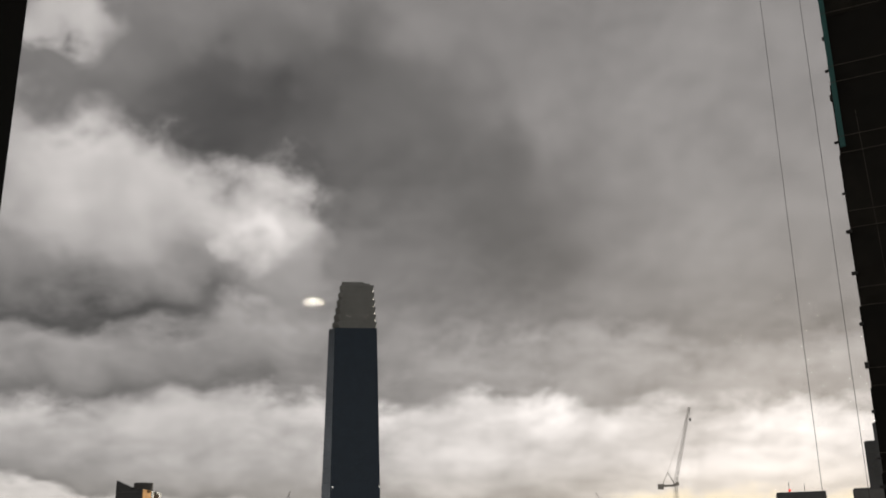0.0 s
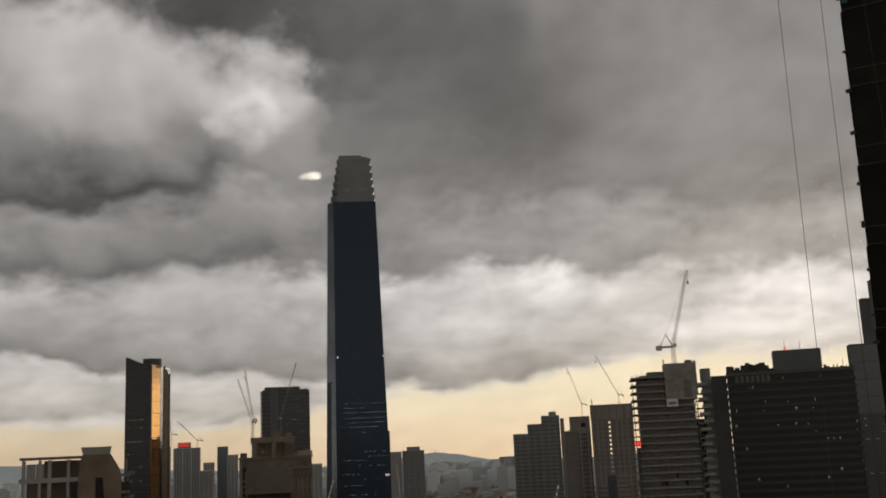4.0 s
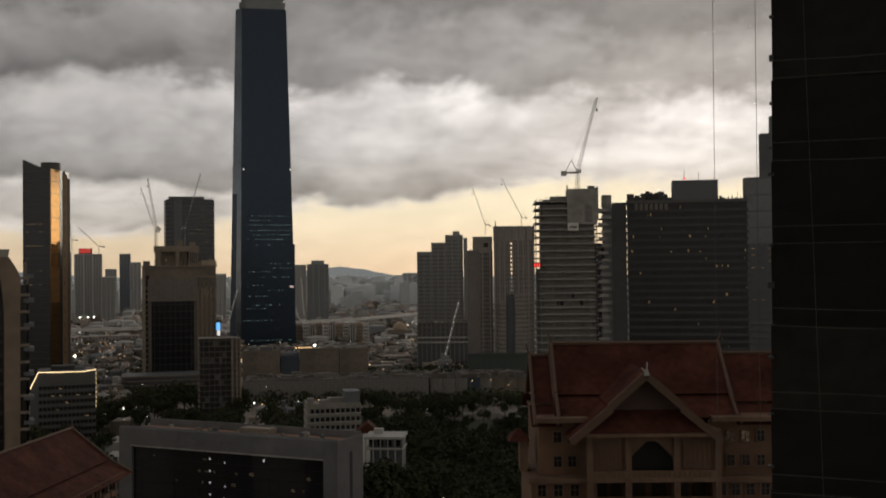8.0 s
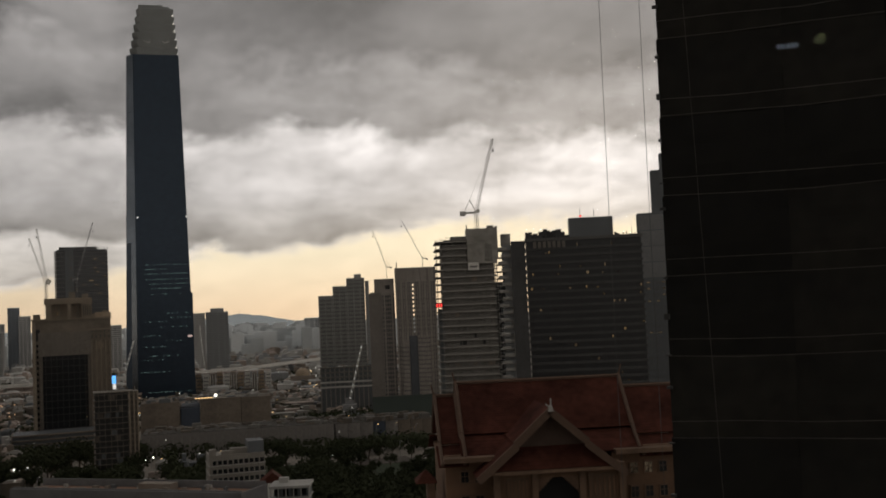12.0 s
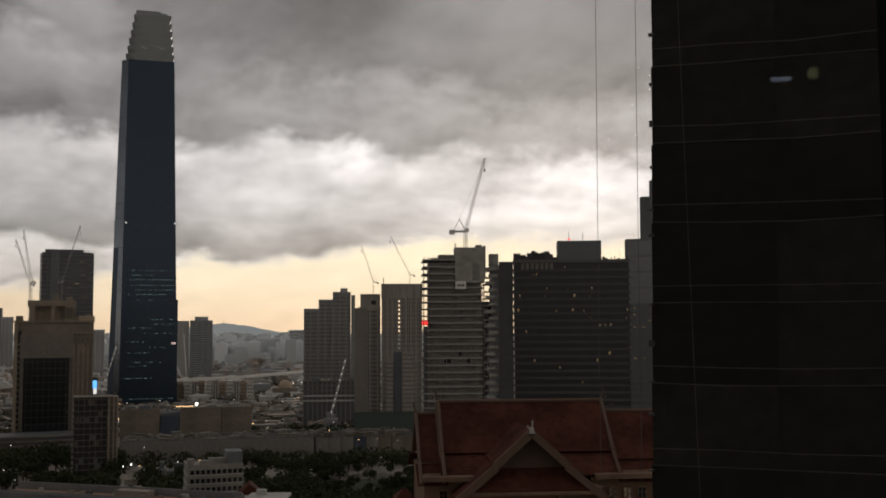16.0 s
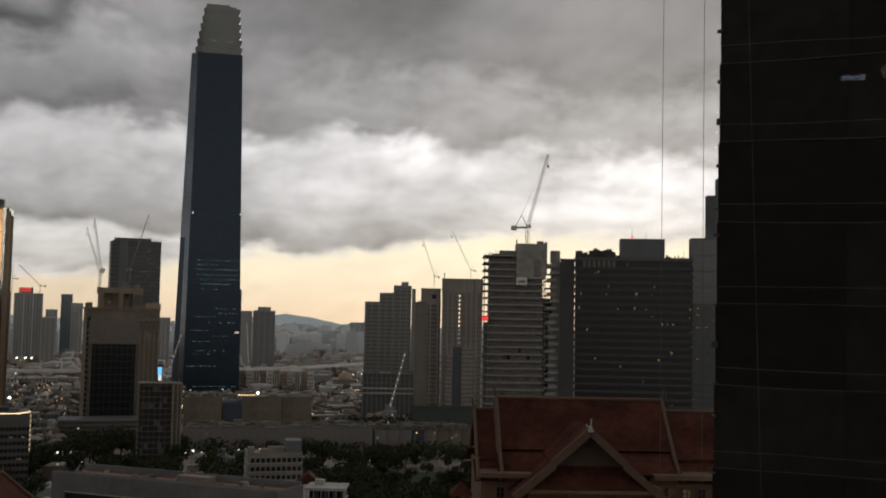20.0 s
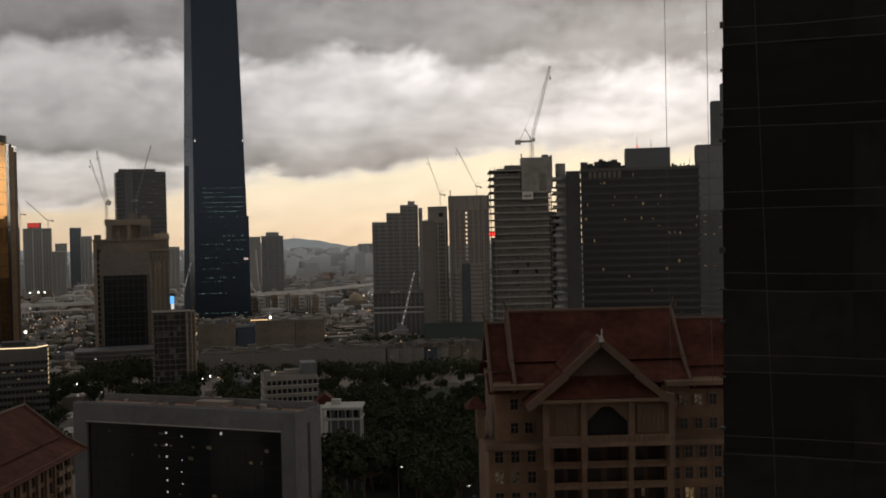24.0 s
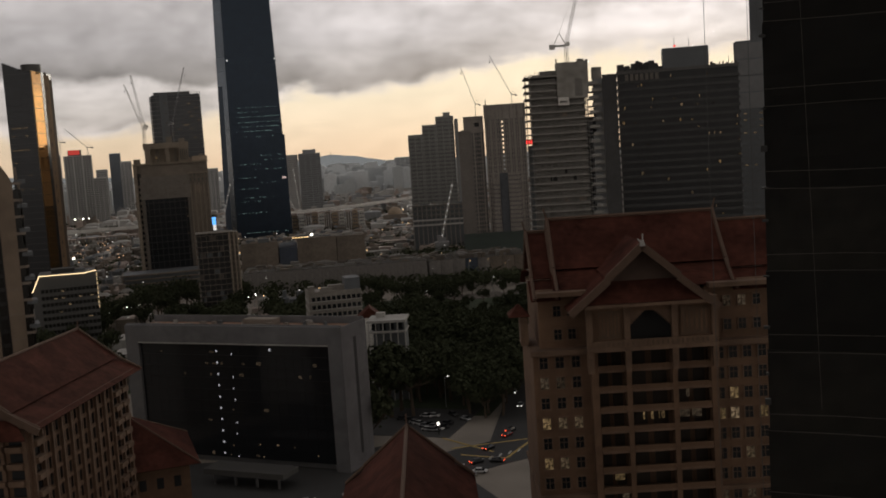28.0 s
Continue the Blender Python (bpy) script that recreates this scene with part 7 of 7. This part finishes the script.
shop_row(-3.6, 0.5, 1190, 11, 27, (BEIGE, WHITE_PAINT, BROWN_PAINT), "tall narrow block with pale and brown walls")
shop_row(-16.0, -11.9, 1260, 8, 14, (WHITE_GREY, BROWN_PAINT, GREY_PAINT), "low pale block beside the highway")
t = thing("hall", site(4.4, 1330), "long pale low hall", "building")
part("wall", boxes([((0, 20, 0), (54, 40, 26))]), WHITE_PAINT, t)
piece("roof", t, GREY_PAINT, (0, 20, 26), (58, 42, 2.5))
t = thing("hall", site(2.2, 1240), "small domed hall with brown walls", "building")
bm = bmesh.new()
bmesh.ops.create_uvsphere(bm, u_segments=18, v_segments=8, radius=9)
bmesh.ops.translate(bm, verts=bm.verts[:], vec=(0, 10, 16))
part("dome", bm, BEIGE, t, smooth=True)
piece("wall", t, BROWN_PAINT, (0, 10, 0), (30, 22, 16))

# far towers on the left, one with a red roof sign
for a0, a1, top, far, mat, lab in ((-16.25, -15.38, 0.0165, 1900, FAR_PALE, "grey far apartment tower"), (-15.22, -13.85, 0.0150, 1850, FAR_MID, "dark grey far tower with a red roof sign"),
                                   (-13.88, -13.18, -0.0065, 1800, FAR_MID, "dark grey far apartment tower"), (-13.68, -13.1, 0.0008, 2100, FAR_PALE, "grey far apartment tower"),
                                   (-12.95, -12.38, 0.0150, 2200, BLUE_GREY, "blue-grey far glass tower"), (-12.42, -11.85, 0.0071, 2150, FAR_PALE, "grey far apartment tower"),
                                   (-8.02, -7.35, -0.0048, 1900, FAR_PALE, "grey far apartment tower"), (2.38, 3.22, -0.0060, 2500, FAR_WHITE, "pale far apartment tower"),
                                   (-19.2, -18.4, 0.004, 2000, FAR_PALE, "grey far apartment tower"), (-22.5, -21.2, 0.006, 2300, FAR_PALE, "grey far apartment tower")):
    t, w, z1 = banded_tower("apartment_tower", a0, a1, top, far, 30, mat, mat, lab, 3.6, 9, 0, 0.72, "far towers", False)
    if top == 0.0150 and far == 1850:
        piece("roof_sign", t, RED_LIGHT_DIM, (-w * 0.12, 4, z1 + 2), (w * 0.42, 1.0, 8.0), "red lit roof sign")
        piece("roof_box", t, GREY_DARK, (-w * 0.1, 14, z1), (w * 0.5, 14, 10))
crane(site(-15.35, 1900, 0, level(0.0165, 1900)), 22, (-3, 30), 8.0, "distant tower crane above far towers", 1.2)
crane(site(-14.0, 1860, 0, level(0.0145, 1860)), 14, (-34, 34), 8.0, "distant tower crane above far towers", 1.2)
BOOM_LIGHT = lamp_material("pale_work_light", (1.0, 0.96, 0.9), 0.3)
# lattice booms of crawler cranes standing on the site
for a, d, z, tip, z2 in ((4.72, 862, -0.0911, 5.52, -0.0344), (-3.05, 1500, -0.0600, -3.28, -0.0089), (-3.15, 1490, -0.0600, -3.85, -0.0300), (-7.45, 1100, -0.0655, -6.75, -0.0200)):
    z0 = max(level(z, d), 0)
    c = thing("crawler_crane", site(a, d, 0, z0), "pale lattice boom of a site crane", "crane", "site cranes")
    bm = bmesh.new()
    tipx, tipz = d * math.tan(radians(tip - a)), level(z2, d) - z0
    p, q = Vector((0, 0, 2)), Vector((tipx, 0, tipz))
    for off in ((-0.9, -0.9), (0.9, -0.9), (0.9, 0.9), (-0.9, 0.9)):
        o = Vector((off[0], off[1], 0))
        rod(bm, p + o, q + o * 0.5, 0.22, 4)
    for k in range(18):
        rod(bm, p.lerp(q, k / 18) + Vector((-0.9, -0.9, 0)), p.lerp(q, (k + 1) / 18) + Vector((0.9, -0.9, 0)), 0.16, 3)
        rod(bm, p.lerp(q, k / 18) + Vector((0.9, -0.9, 0)), p.lerp(q, (k + 1) / 18) + Vector((-0.9, -0.9, 0)), 0.16, 3)
    part("boom", bm, WHITE_PAINT, c)
    for k in range(9):
        v = p.lerp(q, (k + 0.5) / 9)
        piece("boom_lamp", c, BOOM_LIGHT, (v.x, -1.3, v.z), (0.8, 0.3, 1.5))
    bm = bmesh.new()
    add_box(bm, (0, 0, 0), (7, 5, 3.2))
    add_box(bm, (-2, 0, 3.2), (4, 4, 2.0))
    if z0 > 1:
        add_box(bm, (0, 0, -z0), (12, 12, z0))
    part("cab", bm, STEEL, c)

# ---- the carpet of low houses and the far city ----


def carpet(name, count, seed, d0, d1, a0, a1, size, high, mats, label, keep_out=()):
    """Many small blocks in one piece for each material."""
    rng = random.Random(seed)
    for m_index, mat in enumerate(mats):
        bm = bmesh.new()
        for k in range(count // len(mats)):
            a = rng.uniform(a0, a1)
            d = math.sqrt(rng.uniform(d0 * d0, d1 * d1))
            if any(p <= a <= q and r <= d <= s for p, q, r, s in keep_out):
                continue
            x, y = at(a, d)
            w, l, h = rng.uniform(*size), rng.uniform(*size), rng.uniform(*high)
            add_box(bm, (x, y, 0), (w, l, h))
            if high[1] < 30 and rng.random() < 0.4:
                add_box(bm, (x, y, h), (w * 1.02, l * 1.02, 1.8), 0.45)
            elif rng.random() < 0.5:
                add_box(bm, (x + w * 0.1, y, h), (w * 0.4, l * 0.4, 4))
        ob = part(name, bm, mat, None)
        tagged(ob, label, "buildings", kind="stuff")


clear = ((-13, 1, 380, 470), (-1, 10, 300, 690), (-18.5, -13.5, 500, 640), (-7, 8.5, 640, 880), (-12.5, -6, 560, 860), (9, 24, 300, 640), (5.5, 10, 600, 720))
carpet("low_houses", 3600, 41, 440, 1300, -26, 12, (4, 13), (3, 10), (HOUSE_RED, WHITE_GREY, BROWN_PAINT, CONCRETE, GREY_DARK, BRICK_WALL, SPANDREL_BROWN), "carpet of low houses with dull roofs", clear)
carpet("low_houses", 2000, 42, 1150, 2400, -28, 28, (8, 26), (4, 15), (HOUSE_RED, WHITE_GREY, GREY_PAINT, FAR_MID, BROWN_PAINT, FAR_MID), "carpet of low blocks in the haze")
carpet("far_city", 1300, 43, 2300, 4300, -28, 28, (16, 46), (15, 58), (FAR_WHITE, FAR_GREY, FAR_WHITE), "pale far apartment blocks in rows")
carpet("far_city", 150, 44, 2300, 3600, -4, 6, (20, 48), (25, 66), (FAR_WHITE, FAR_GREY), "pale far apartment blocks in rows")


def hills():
    # the hills glow by themselves; emission gives their haze grey
    mat = bpy.data.materials.new("glowing_hill_backdrop")
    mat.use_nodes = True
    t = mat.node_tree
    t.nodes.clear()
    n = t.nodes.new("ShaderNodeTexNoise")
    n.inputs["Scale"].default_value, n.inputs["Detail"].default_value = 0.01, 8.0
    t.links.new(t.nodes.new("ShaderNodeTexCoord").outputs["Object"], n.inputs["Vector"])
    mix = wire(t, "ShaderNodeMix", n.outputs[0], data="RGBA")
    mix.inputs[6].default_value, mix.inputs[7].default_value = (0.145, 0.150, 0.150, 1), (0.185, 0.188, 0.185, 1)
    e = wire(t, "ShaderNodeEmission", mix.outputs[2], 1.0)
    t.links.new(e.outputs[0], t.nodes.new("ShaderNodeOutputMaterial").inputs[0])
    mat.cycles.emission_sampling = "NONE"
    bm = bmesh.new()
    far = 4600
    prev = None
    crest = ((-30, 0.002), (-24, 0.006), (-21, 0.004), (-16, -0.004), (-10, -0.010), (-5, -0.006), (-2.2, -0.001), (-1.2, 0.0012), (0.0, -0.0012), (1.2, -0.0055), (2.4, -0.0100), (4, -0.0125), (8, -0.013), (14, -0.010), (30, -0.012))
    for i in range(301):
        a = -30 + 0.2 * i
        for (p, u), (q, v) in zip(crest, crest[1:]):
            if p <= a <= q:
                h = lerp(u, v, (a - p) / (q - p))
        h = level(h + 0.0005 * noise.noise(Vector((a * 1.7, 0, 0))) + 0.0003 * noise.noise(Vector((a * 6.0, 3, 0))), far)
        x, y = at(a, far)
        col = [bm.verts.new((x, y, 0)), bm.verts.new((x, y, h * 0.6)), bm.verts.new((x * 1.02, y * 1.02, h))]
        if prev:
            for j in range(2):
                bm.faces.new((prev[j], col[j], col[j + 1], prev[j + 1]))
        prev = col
    setting("backdrop_hills", bm, mat, "wooded hills on the horizon, a glowing grey backdrop", "hill")
    m = thing("radio_mast", site(-1.15, 4590, 0, level(0.0008, 4590)), "thin radio mast on the hill", "mast")
    bm = bmesh.new()
    rod(bm, (0, 0, -6), (0, 0, 14), 1.2, 4)
    part("mast", bm, GREY_DARK, m)


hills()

# ---- trees ----


def crown_mesh(seed, radius):
    """Leaf clumps on several lobes, with gaps between them."""
    rng = random.Random(seed)
    bm = bmesh.new()
    lobes = [(Vector((rng.uniform(-0.6, 0.6), rng.uniform(-0.6, 0.6), rng.uniform(-0.15, 0.55))) * radius, rng.uniform(0.35, 0.62) * radius) for _ in range(9)]
    for c, r in lobes:
        for _ in range(64):
            d = Vector((rng.gauss(0, 1), rng.gauss(0, 1), rng.gauss(0.25, 0.8))).normalized()
            p = c + d * r * rng.uniform(0.72, 1.08)
            s = rng.uniform(0.35, 0.8)
            u = d.orthogonal().normalized()
            u.rotate(Matrix.Rotation(rng.uniform(0, 6.28), 3, d))
            v = d.cross(u)
            q = [p + u * s, p + v * s * 0.8 + d * 0.25, p - u * s, p - v * s * 0.8 - d * 0.2]
            bm.faces.new([bm.verts.new(x) for x in q])
            w = d * 0.7 + u * 0.5
            q = [p + w * s, p + v * s * 0.7, p - w * s, p - v * s * 0.7]
            bm.faces.new([bm.verts.new(x) for x in q])
    me = bpy.data.meshes.new("crown")
    bm.to_mesh(me)
    bm.free()
    me.materials.append(LEAF)
    return me


def trunk_mesh(seed, height, radius):
    rng = random.Random(seed)
    bm = bmesh.new()
    prev = None
    for k in range(5):
        z = height * k / 4
        r = lerp(0.5, 0.26, k / 4)
        ring = [bm.verts.new((r * math.cos(j * math.tau / 7) + 0.12 * math.sin(k + seed), r * math.sin(j * math.tau / 7), z)) for j in range(7)]
        if prev:
            for j in range(7):
                bm.faces.new((prev[j], prev[(j + 1) % 7], ring[(j + 1) % 7], ring[j]))
        prev = ring
    for _ in range(6):
        a = rng.uniform(0, math.tau)
        rod(bm, (0, 0, height * rng.uniform(0.6, 0.95)), (math.cos(a) * radius * 0.6, math.sin(a) * radius * 0.6, height + radius * rng.uniform(0.1, 0.5)), 0.16, 5)
    me = bpy.data.meshes.new("trunk")
    bm.to_mesh(me)
    bm.free()
    me.materials.append(BARK)
    return me


KINDS = [(trunk_mesh(s, h, r), crown_mesh(s, r), h, r) for s, h, r in ((1, 5.5, 6.0), (2, 7.0, 7.0), (3, 6.0, 5.2), (4, 8.0, 6.5))]


def tree(a, d, kind, scale, turn):
    trunk, crown, h, r = KINDS[kind]
    t = thing("tree", site(a, d, turn), "dark broad-leaved park tree", "tree", "park trees")
    t.scale = (scale, scale, scale)
    ob = new("trunk", trunk)
    ob.parent = t
    ob = new("crown", crown)
    ob.parent = t
    ob.location = (0, 0, h + r * 0.35)


rng = random.Random(99)
placed = []


def grove(n, a0, a1, d0, d1, s0=0.8, s1=1.35, gap=5.5):
    tries = 0
    made = 0
    while made < n and tries < n * 12:
        tries += 1
        a, d = rng.uniform(a0, a1), rng.uniform(d0, d1)
        x, y = at(a, d)
        if 4.6 < a < 6.3 and 372 < d < 415:
            continue
        if any((x - p) ** 2 + (y - q) ** 2 < gap * gap for p, q in placed):
            continue
        placed.append((x, y))
        tree(a, d, rng.randrange(4), rng.uniform(s0, s1), rng.uniform(0, 360))
        made += 1


grove(14, 0.2, 2.6, 346, 358, 1.5, 1.9)
grove(20, 2.6, 4.4, 440, 520, 0.9, 1.3)
grove(85, 2.6, 9.3, 366, 462, 0.9, 1.3)
grove(12, 7.0, 9.4, 470, 540, 0.7, 0.95)
grove(12, 4.4, 7.2, 490, 540, 0.55, 0.75)
grove(14, 0.2, 2.6, 395, 520, 1.0, 1.4)
grove(14, 5.3, 8.0, 338, 366)
grove(14, 9.4, 14, 330, 520)
grove(34, -10, -2.5, 470, 590)
grove(26, -20, -10, 400, 530)
grove(10, -1.5, 0.2, 306, 330)
grove(14, 0, 4.3, 545, 640)
grove(4, 4.5, 9, 560, 590, 0.4, 0.55)
grove(16, 3.6, 9.2, 590, 655, 0.55, 0.85)
grove(16, -20, -13, 545, 690, 0.7, 1.0)
grove(24, -14, -6.5, 590, 690)

# ---- cars, lamps ----
CAR_PAINT = [material("white_car_paint", (0.6, 0.6, 0.6), 0.3, 0.1, 0.05), material("silver_car_paint", (0.35, 0.36, 0.37), 0.3, 0.5, 0.05),
             material("black_car_paint", (0.02, 0.02, 0.022), 0.3, 0.1, 0.05), material("red_car_paint", (0.3, 0.03, 0.03), 0.3, 0.1, 0.05)]
TYRE = material("black_tyre_rubber", (0.015, 0.015, 0.015), 0.9)
HEAD_LIGHT = lamp_material("white_head_light", (1.0, 0.95, 0.85), 2.0)
TAIL_LIGHT = lamp_material("red_tail_light", (1.0, 0.12, 0.05), 1.6)


def car(where, paint, lights=None):
    t = thing("car", where, {0: "white parked car on asphalt", 1: "silver car on asphalt", 2: "black car on asphalt", 3: "red car on asphalt"}[paint], "car", "cars")
    bm = bmesh.new()
    prism(bm, [(-0.88, -2.2), (0.88, -2.2), (0.88, 2.2), (-0.88, 2.2)], 0.3, 0.85, [(-0.86, -2.1), (0.86, -2.1), (0.86, 2.1), (-0.86, 2.1)])
    bmesh.ops.bevel(bm, geom=bm.edges[:], offset=0.1, segments=1, affect="EDGES")
    part("body", bm, CAR_PAINT[paint], t)
    bm = bmesh.new()
    prism(bm, [(-0.8, -1.3), (0.8, -1.3), (0.8, 1.6), (-0.8, 1.6)], 0.84, 1.38, [(-0.62, -0.6), (0.62, -0.6), (0.62, 1.1), (-0.62, 1.1)])
    part("cabin", bm, BLACK_GLASS, t)
    piece("roof", t, CAR_PAINT[paint], (0, 0.25, 1.37), (1.22, 1.7, 0.06))
    for x in (-0.82, 0.82):
        for y in (-1.35, 1.35):
            bm = bmesh.new()
            rod(bm, (x - 0.1, y, 0.32), (x + 0.1, y, 0.32), 0.32, 10)
            part("wheel", bm, TYRE, t)
    for x in (-0.6, 0.6):
        if lights == "tail":
            piece("tail_light", t, TAIL_LIGHT, (x, -2.22, 0.6), (0.45, 0.1, 0.3))
        elif lights == "head":
            piece("head_light", t, HEAD_LIGHT, (x, -2.22, 0.5), (0.4, 0.1, 0.25))
    return t


for a, d, p, r in ((3.18, 345, 0, 60), (3.60, 345, 0, 65), (2.51, 338, 1, 62), (2.75, 336, 0, 60), (3.05, 333, 1, 66), (3.3, 334, 2, 64), (3.55, 331, 1, 62), (3.78, 328, 0, 63), (3.5, 327, 1, 70), (3.2, 328, 0, 61),
                   (4.1, 330, 2, 64), (4.35, 334, 2, 62), (2.2, 342, 2, 60), (1.8, 344, 2, 60), (4.7, 345, 2, 30), (5.4, 338, 1, 40)):
    car(site(a, d, r, 0.11), p)
for a, d, p, r, li in ((6.64, 303, 2, -40, "tail"), (7.74, 316, 3, -35, "tail"), (7.95, 321, 2, -30, "tail"), (7.06, 290, 2, 80, "tail"), (6.05, 281, 0, 80, None), (5.4, 279, 1, 80, None), (5.9, 290, 2, -60, "tail"),
                       (4.9, 282, 2, 80, None), (8.6, 352, 1, -10, "head"), (8.3, 372, 0, -10, "head"), (-1.5, 270, 0, 95, "head"), (-4, 268, 1, 95, "head")):
    car(site(a, d, r, 0.13), p, li)
board = thing("sign", site(3.82, 322, 0, 0), "bright white lit board on a dark post", "sign")
piece("sign_face", board, HEAD_LIGHT, (0, -0.2, 3.3), (0.8, 0.2, 1.1))
piece("sign_back", board, DARK_FRAME, (0, 0.1, 2.8), (1.7, 0.4, 2.3))
piece("post", board, DARK_FRAME, (0, 0.1, 0), (0.5, 0.3, 2.8))


def street_lamp(a, d, h, mat, size):
    t = thing("street_lamp", site(a, d), "lit street lamp on a thin grey pole", "street lamp", "street lamps")
    bm = bmesh.new()
    rod(bm, (0, 0, 0), (0, 0, h), 0.12, 5)
    rod(bm, (0, 0, h), (1.2, 0, h + 0.3), 0.09, 5)
    part("pole", bm, STEEL, t)
    bm = bmesh.new()
    bmesh.ops.create_icosphere(bm, subdivisions=1, radius=size)
    bmesh.ops.translate(bm, verts=bm.verts[:], vec=(1.2, 0, h + 0.2))
    part("lamp_head", bm, mat, t)


rng = random.Random(123)
for k in range(210):
    d = rng.uniform(560, 1600)
    street_lamp(rng.uniform(-17, 9), d, rng.uniform(8, 14), rng.choice((WARM_LIGHT, WHITE_LIGHT_DIM, WHITE_LIGHT_DIM)), 0.00042 * d * rng.uniform(0.7, 1.5))
for k in range(40):
    street_lamp(rng.uniform(-15.5, -11.5), rng.uniform(980, 1250), 9, ORANGE_DOT, 0.75)
for a, d, h, s in ((-6.0, 640, 9, 0.5), (-14.0, 640, 9, 0.7), (-13.8, 645, 9, 0.9), (-12.9, 640, 9, 0.6), (-12.6, 640, 9, 0.75), (-12.2, 640, 9, 0.6), (-15.8, 1010, 12, 1.4), (-15.3, 1010, 12, 1.4), (-15.0, 1800, 14, 1.4), (-14.6, 1800, 14, 1.5), (-14.3, 1800, 14, 1.4), (6.0, 790, 10, 0.9), (5.7, 760, 9, 0.7), (-6.4, 640, 8, 0.5)):
    street_lamp(a, d, h, WHITE_LIGHT, s)
# twin-headed lamps by the car park
for a, d in ((4.35, 357), (6.6, 372)):
    street_lamp(a, d, 11, WHITE_LIGHT_DIM, 0.35)
flood = thing("flood_lamp", site(-2.55, 796, 0, level(-0.0795, 790) + 1.0), "bright white site flood lamp on a short mast", "lamp")
bm = bmesh.new()
bmesh.ops.create_icosphere(bm, subdivisions=2, radius=1.1)
bmesh.ops.translate(bm, verts=bm.verts[:], vec=(0, 0, 2.0))
part("lamp_head", bm, WHITE_LIGHT, flood)
bm = bmesh.new()
rod(bm, (0, 0, -1.2), (0, 0, 2.0), 0.3, 6)
part("mast", bm, STEEL, flood)
glow_strip = thing("site_light_strip", site(-3.0, 796, 0, level(-0.0795, 790) + 1.0), "row of warm site work lights", "lamp")
for k in range(6):
    piece("lamp_head", glow_strip, WARM_LIGHT, (-8 + 2.2 * k, 0, 0), (1.3, 0.4, 0.7))
for a, d, w in ((5.15, 402, 9), (5.75, 398, 7), (7.6, 425, 8)):
    s = thing("garden_shelter", site(a, d, 12), "small pale garden shelter among trees", "shelter", "garden shelters")
    bm = bmesh.new()
    add_box(bm, (0, 0, 9.0), (w, 6, 2.6), 0.3)
    part("roof", bm, WHITE_PAINT, s)
    for x in (-w / 2 + 0.5, w / 2 - 0.5):
        for y in (-2.5, 2.5):
            piece("post", s, WHITE_GREY, (x, y, 0), (0.3, 0.3, 9.0))


for a, d, w, deep, h in ((-18.3, 470, 18, 9, 7.5), (-17.2, 452, 11, 8, 6.0), (-14.6, 455, 13, 9, 6.5), (-13.4, 440, 9, 8, 8.0), (-12.2, 452, 15, 9, 6.0)):
    s = thing("shop_house", site(a, d, 6), "low shop house with a pale sheet roof", "shop", "low shop houses")
    part("wall", boxes([((0, deep / 2, 0), (w - 0.8, deep - 0.8, h))]), SPANDREL_BROWN, s)
    bm = bmesh.new()
    add_box(bm, (0, deep / 2, h), (w, deep, 1.1), 0.86)
    part("roof", bm, CONCRETE, s)
    for k in range(3):
        piece("shutter", s, GREY_DARK, (lerp(-w / 2 + 1.6, w / 2 - 1.6, k / 2), 0.3, 0), (2.4, 0.25, 2.8))


def far_trees(count, seed, d0, d1, a0, a1):
    """Distant street trees, too many to count: small leaf clumps in one piece."""
    rng = random.Random(seed)
    bm = bmesh.new()
    for _ in range(count):
        a, d = rng.uniform(a0, a1), rng.uniform(d0, d1)
        x, y = at(a, d)
        r = rng.uniform(3, 6.5)
        for _ in range(34):
            v = Vector((rng.gauss(0, 1), rng.gauss(0, 1), rng.gauss(0.2, 0.8))).normalized()
            p = Vector((x, y, r * 1.1)) + Vector((v.x * r * 1.3, v.y * r, v.z * r * 0.8)) * rng.uniform(0.6, 1.1)
            u = v.orthogonal().normalized() * rng.uniform(0.8, 1.7)
            w = v.cross(u).normalized() * rng.uniform(0.7, 1.4)
            bm.faces.new([bm.verts.new(q) for q in (p + u, p + w, p - u, p - w)])
    tagged(part("far_trees", bm, LEAF, None), "dark distant street trees in clumps", "trees", kind="stuff")


far_trees(130, 8, 650, 760, -16, 4.2)
far_trees(40, 18, 655, 690, 4.2, 9)
far_trees(520, 9, 820, 1450, -20, 9)
far_trees(150, 31, 1400, 2000, -20, 10)

far_trees(60, 27, 800, 876, 2.6, 6.4)
far_trees(36, 28, 1150, 1185, -3.8, 2.5)
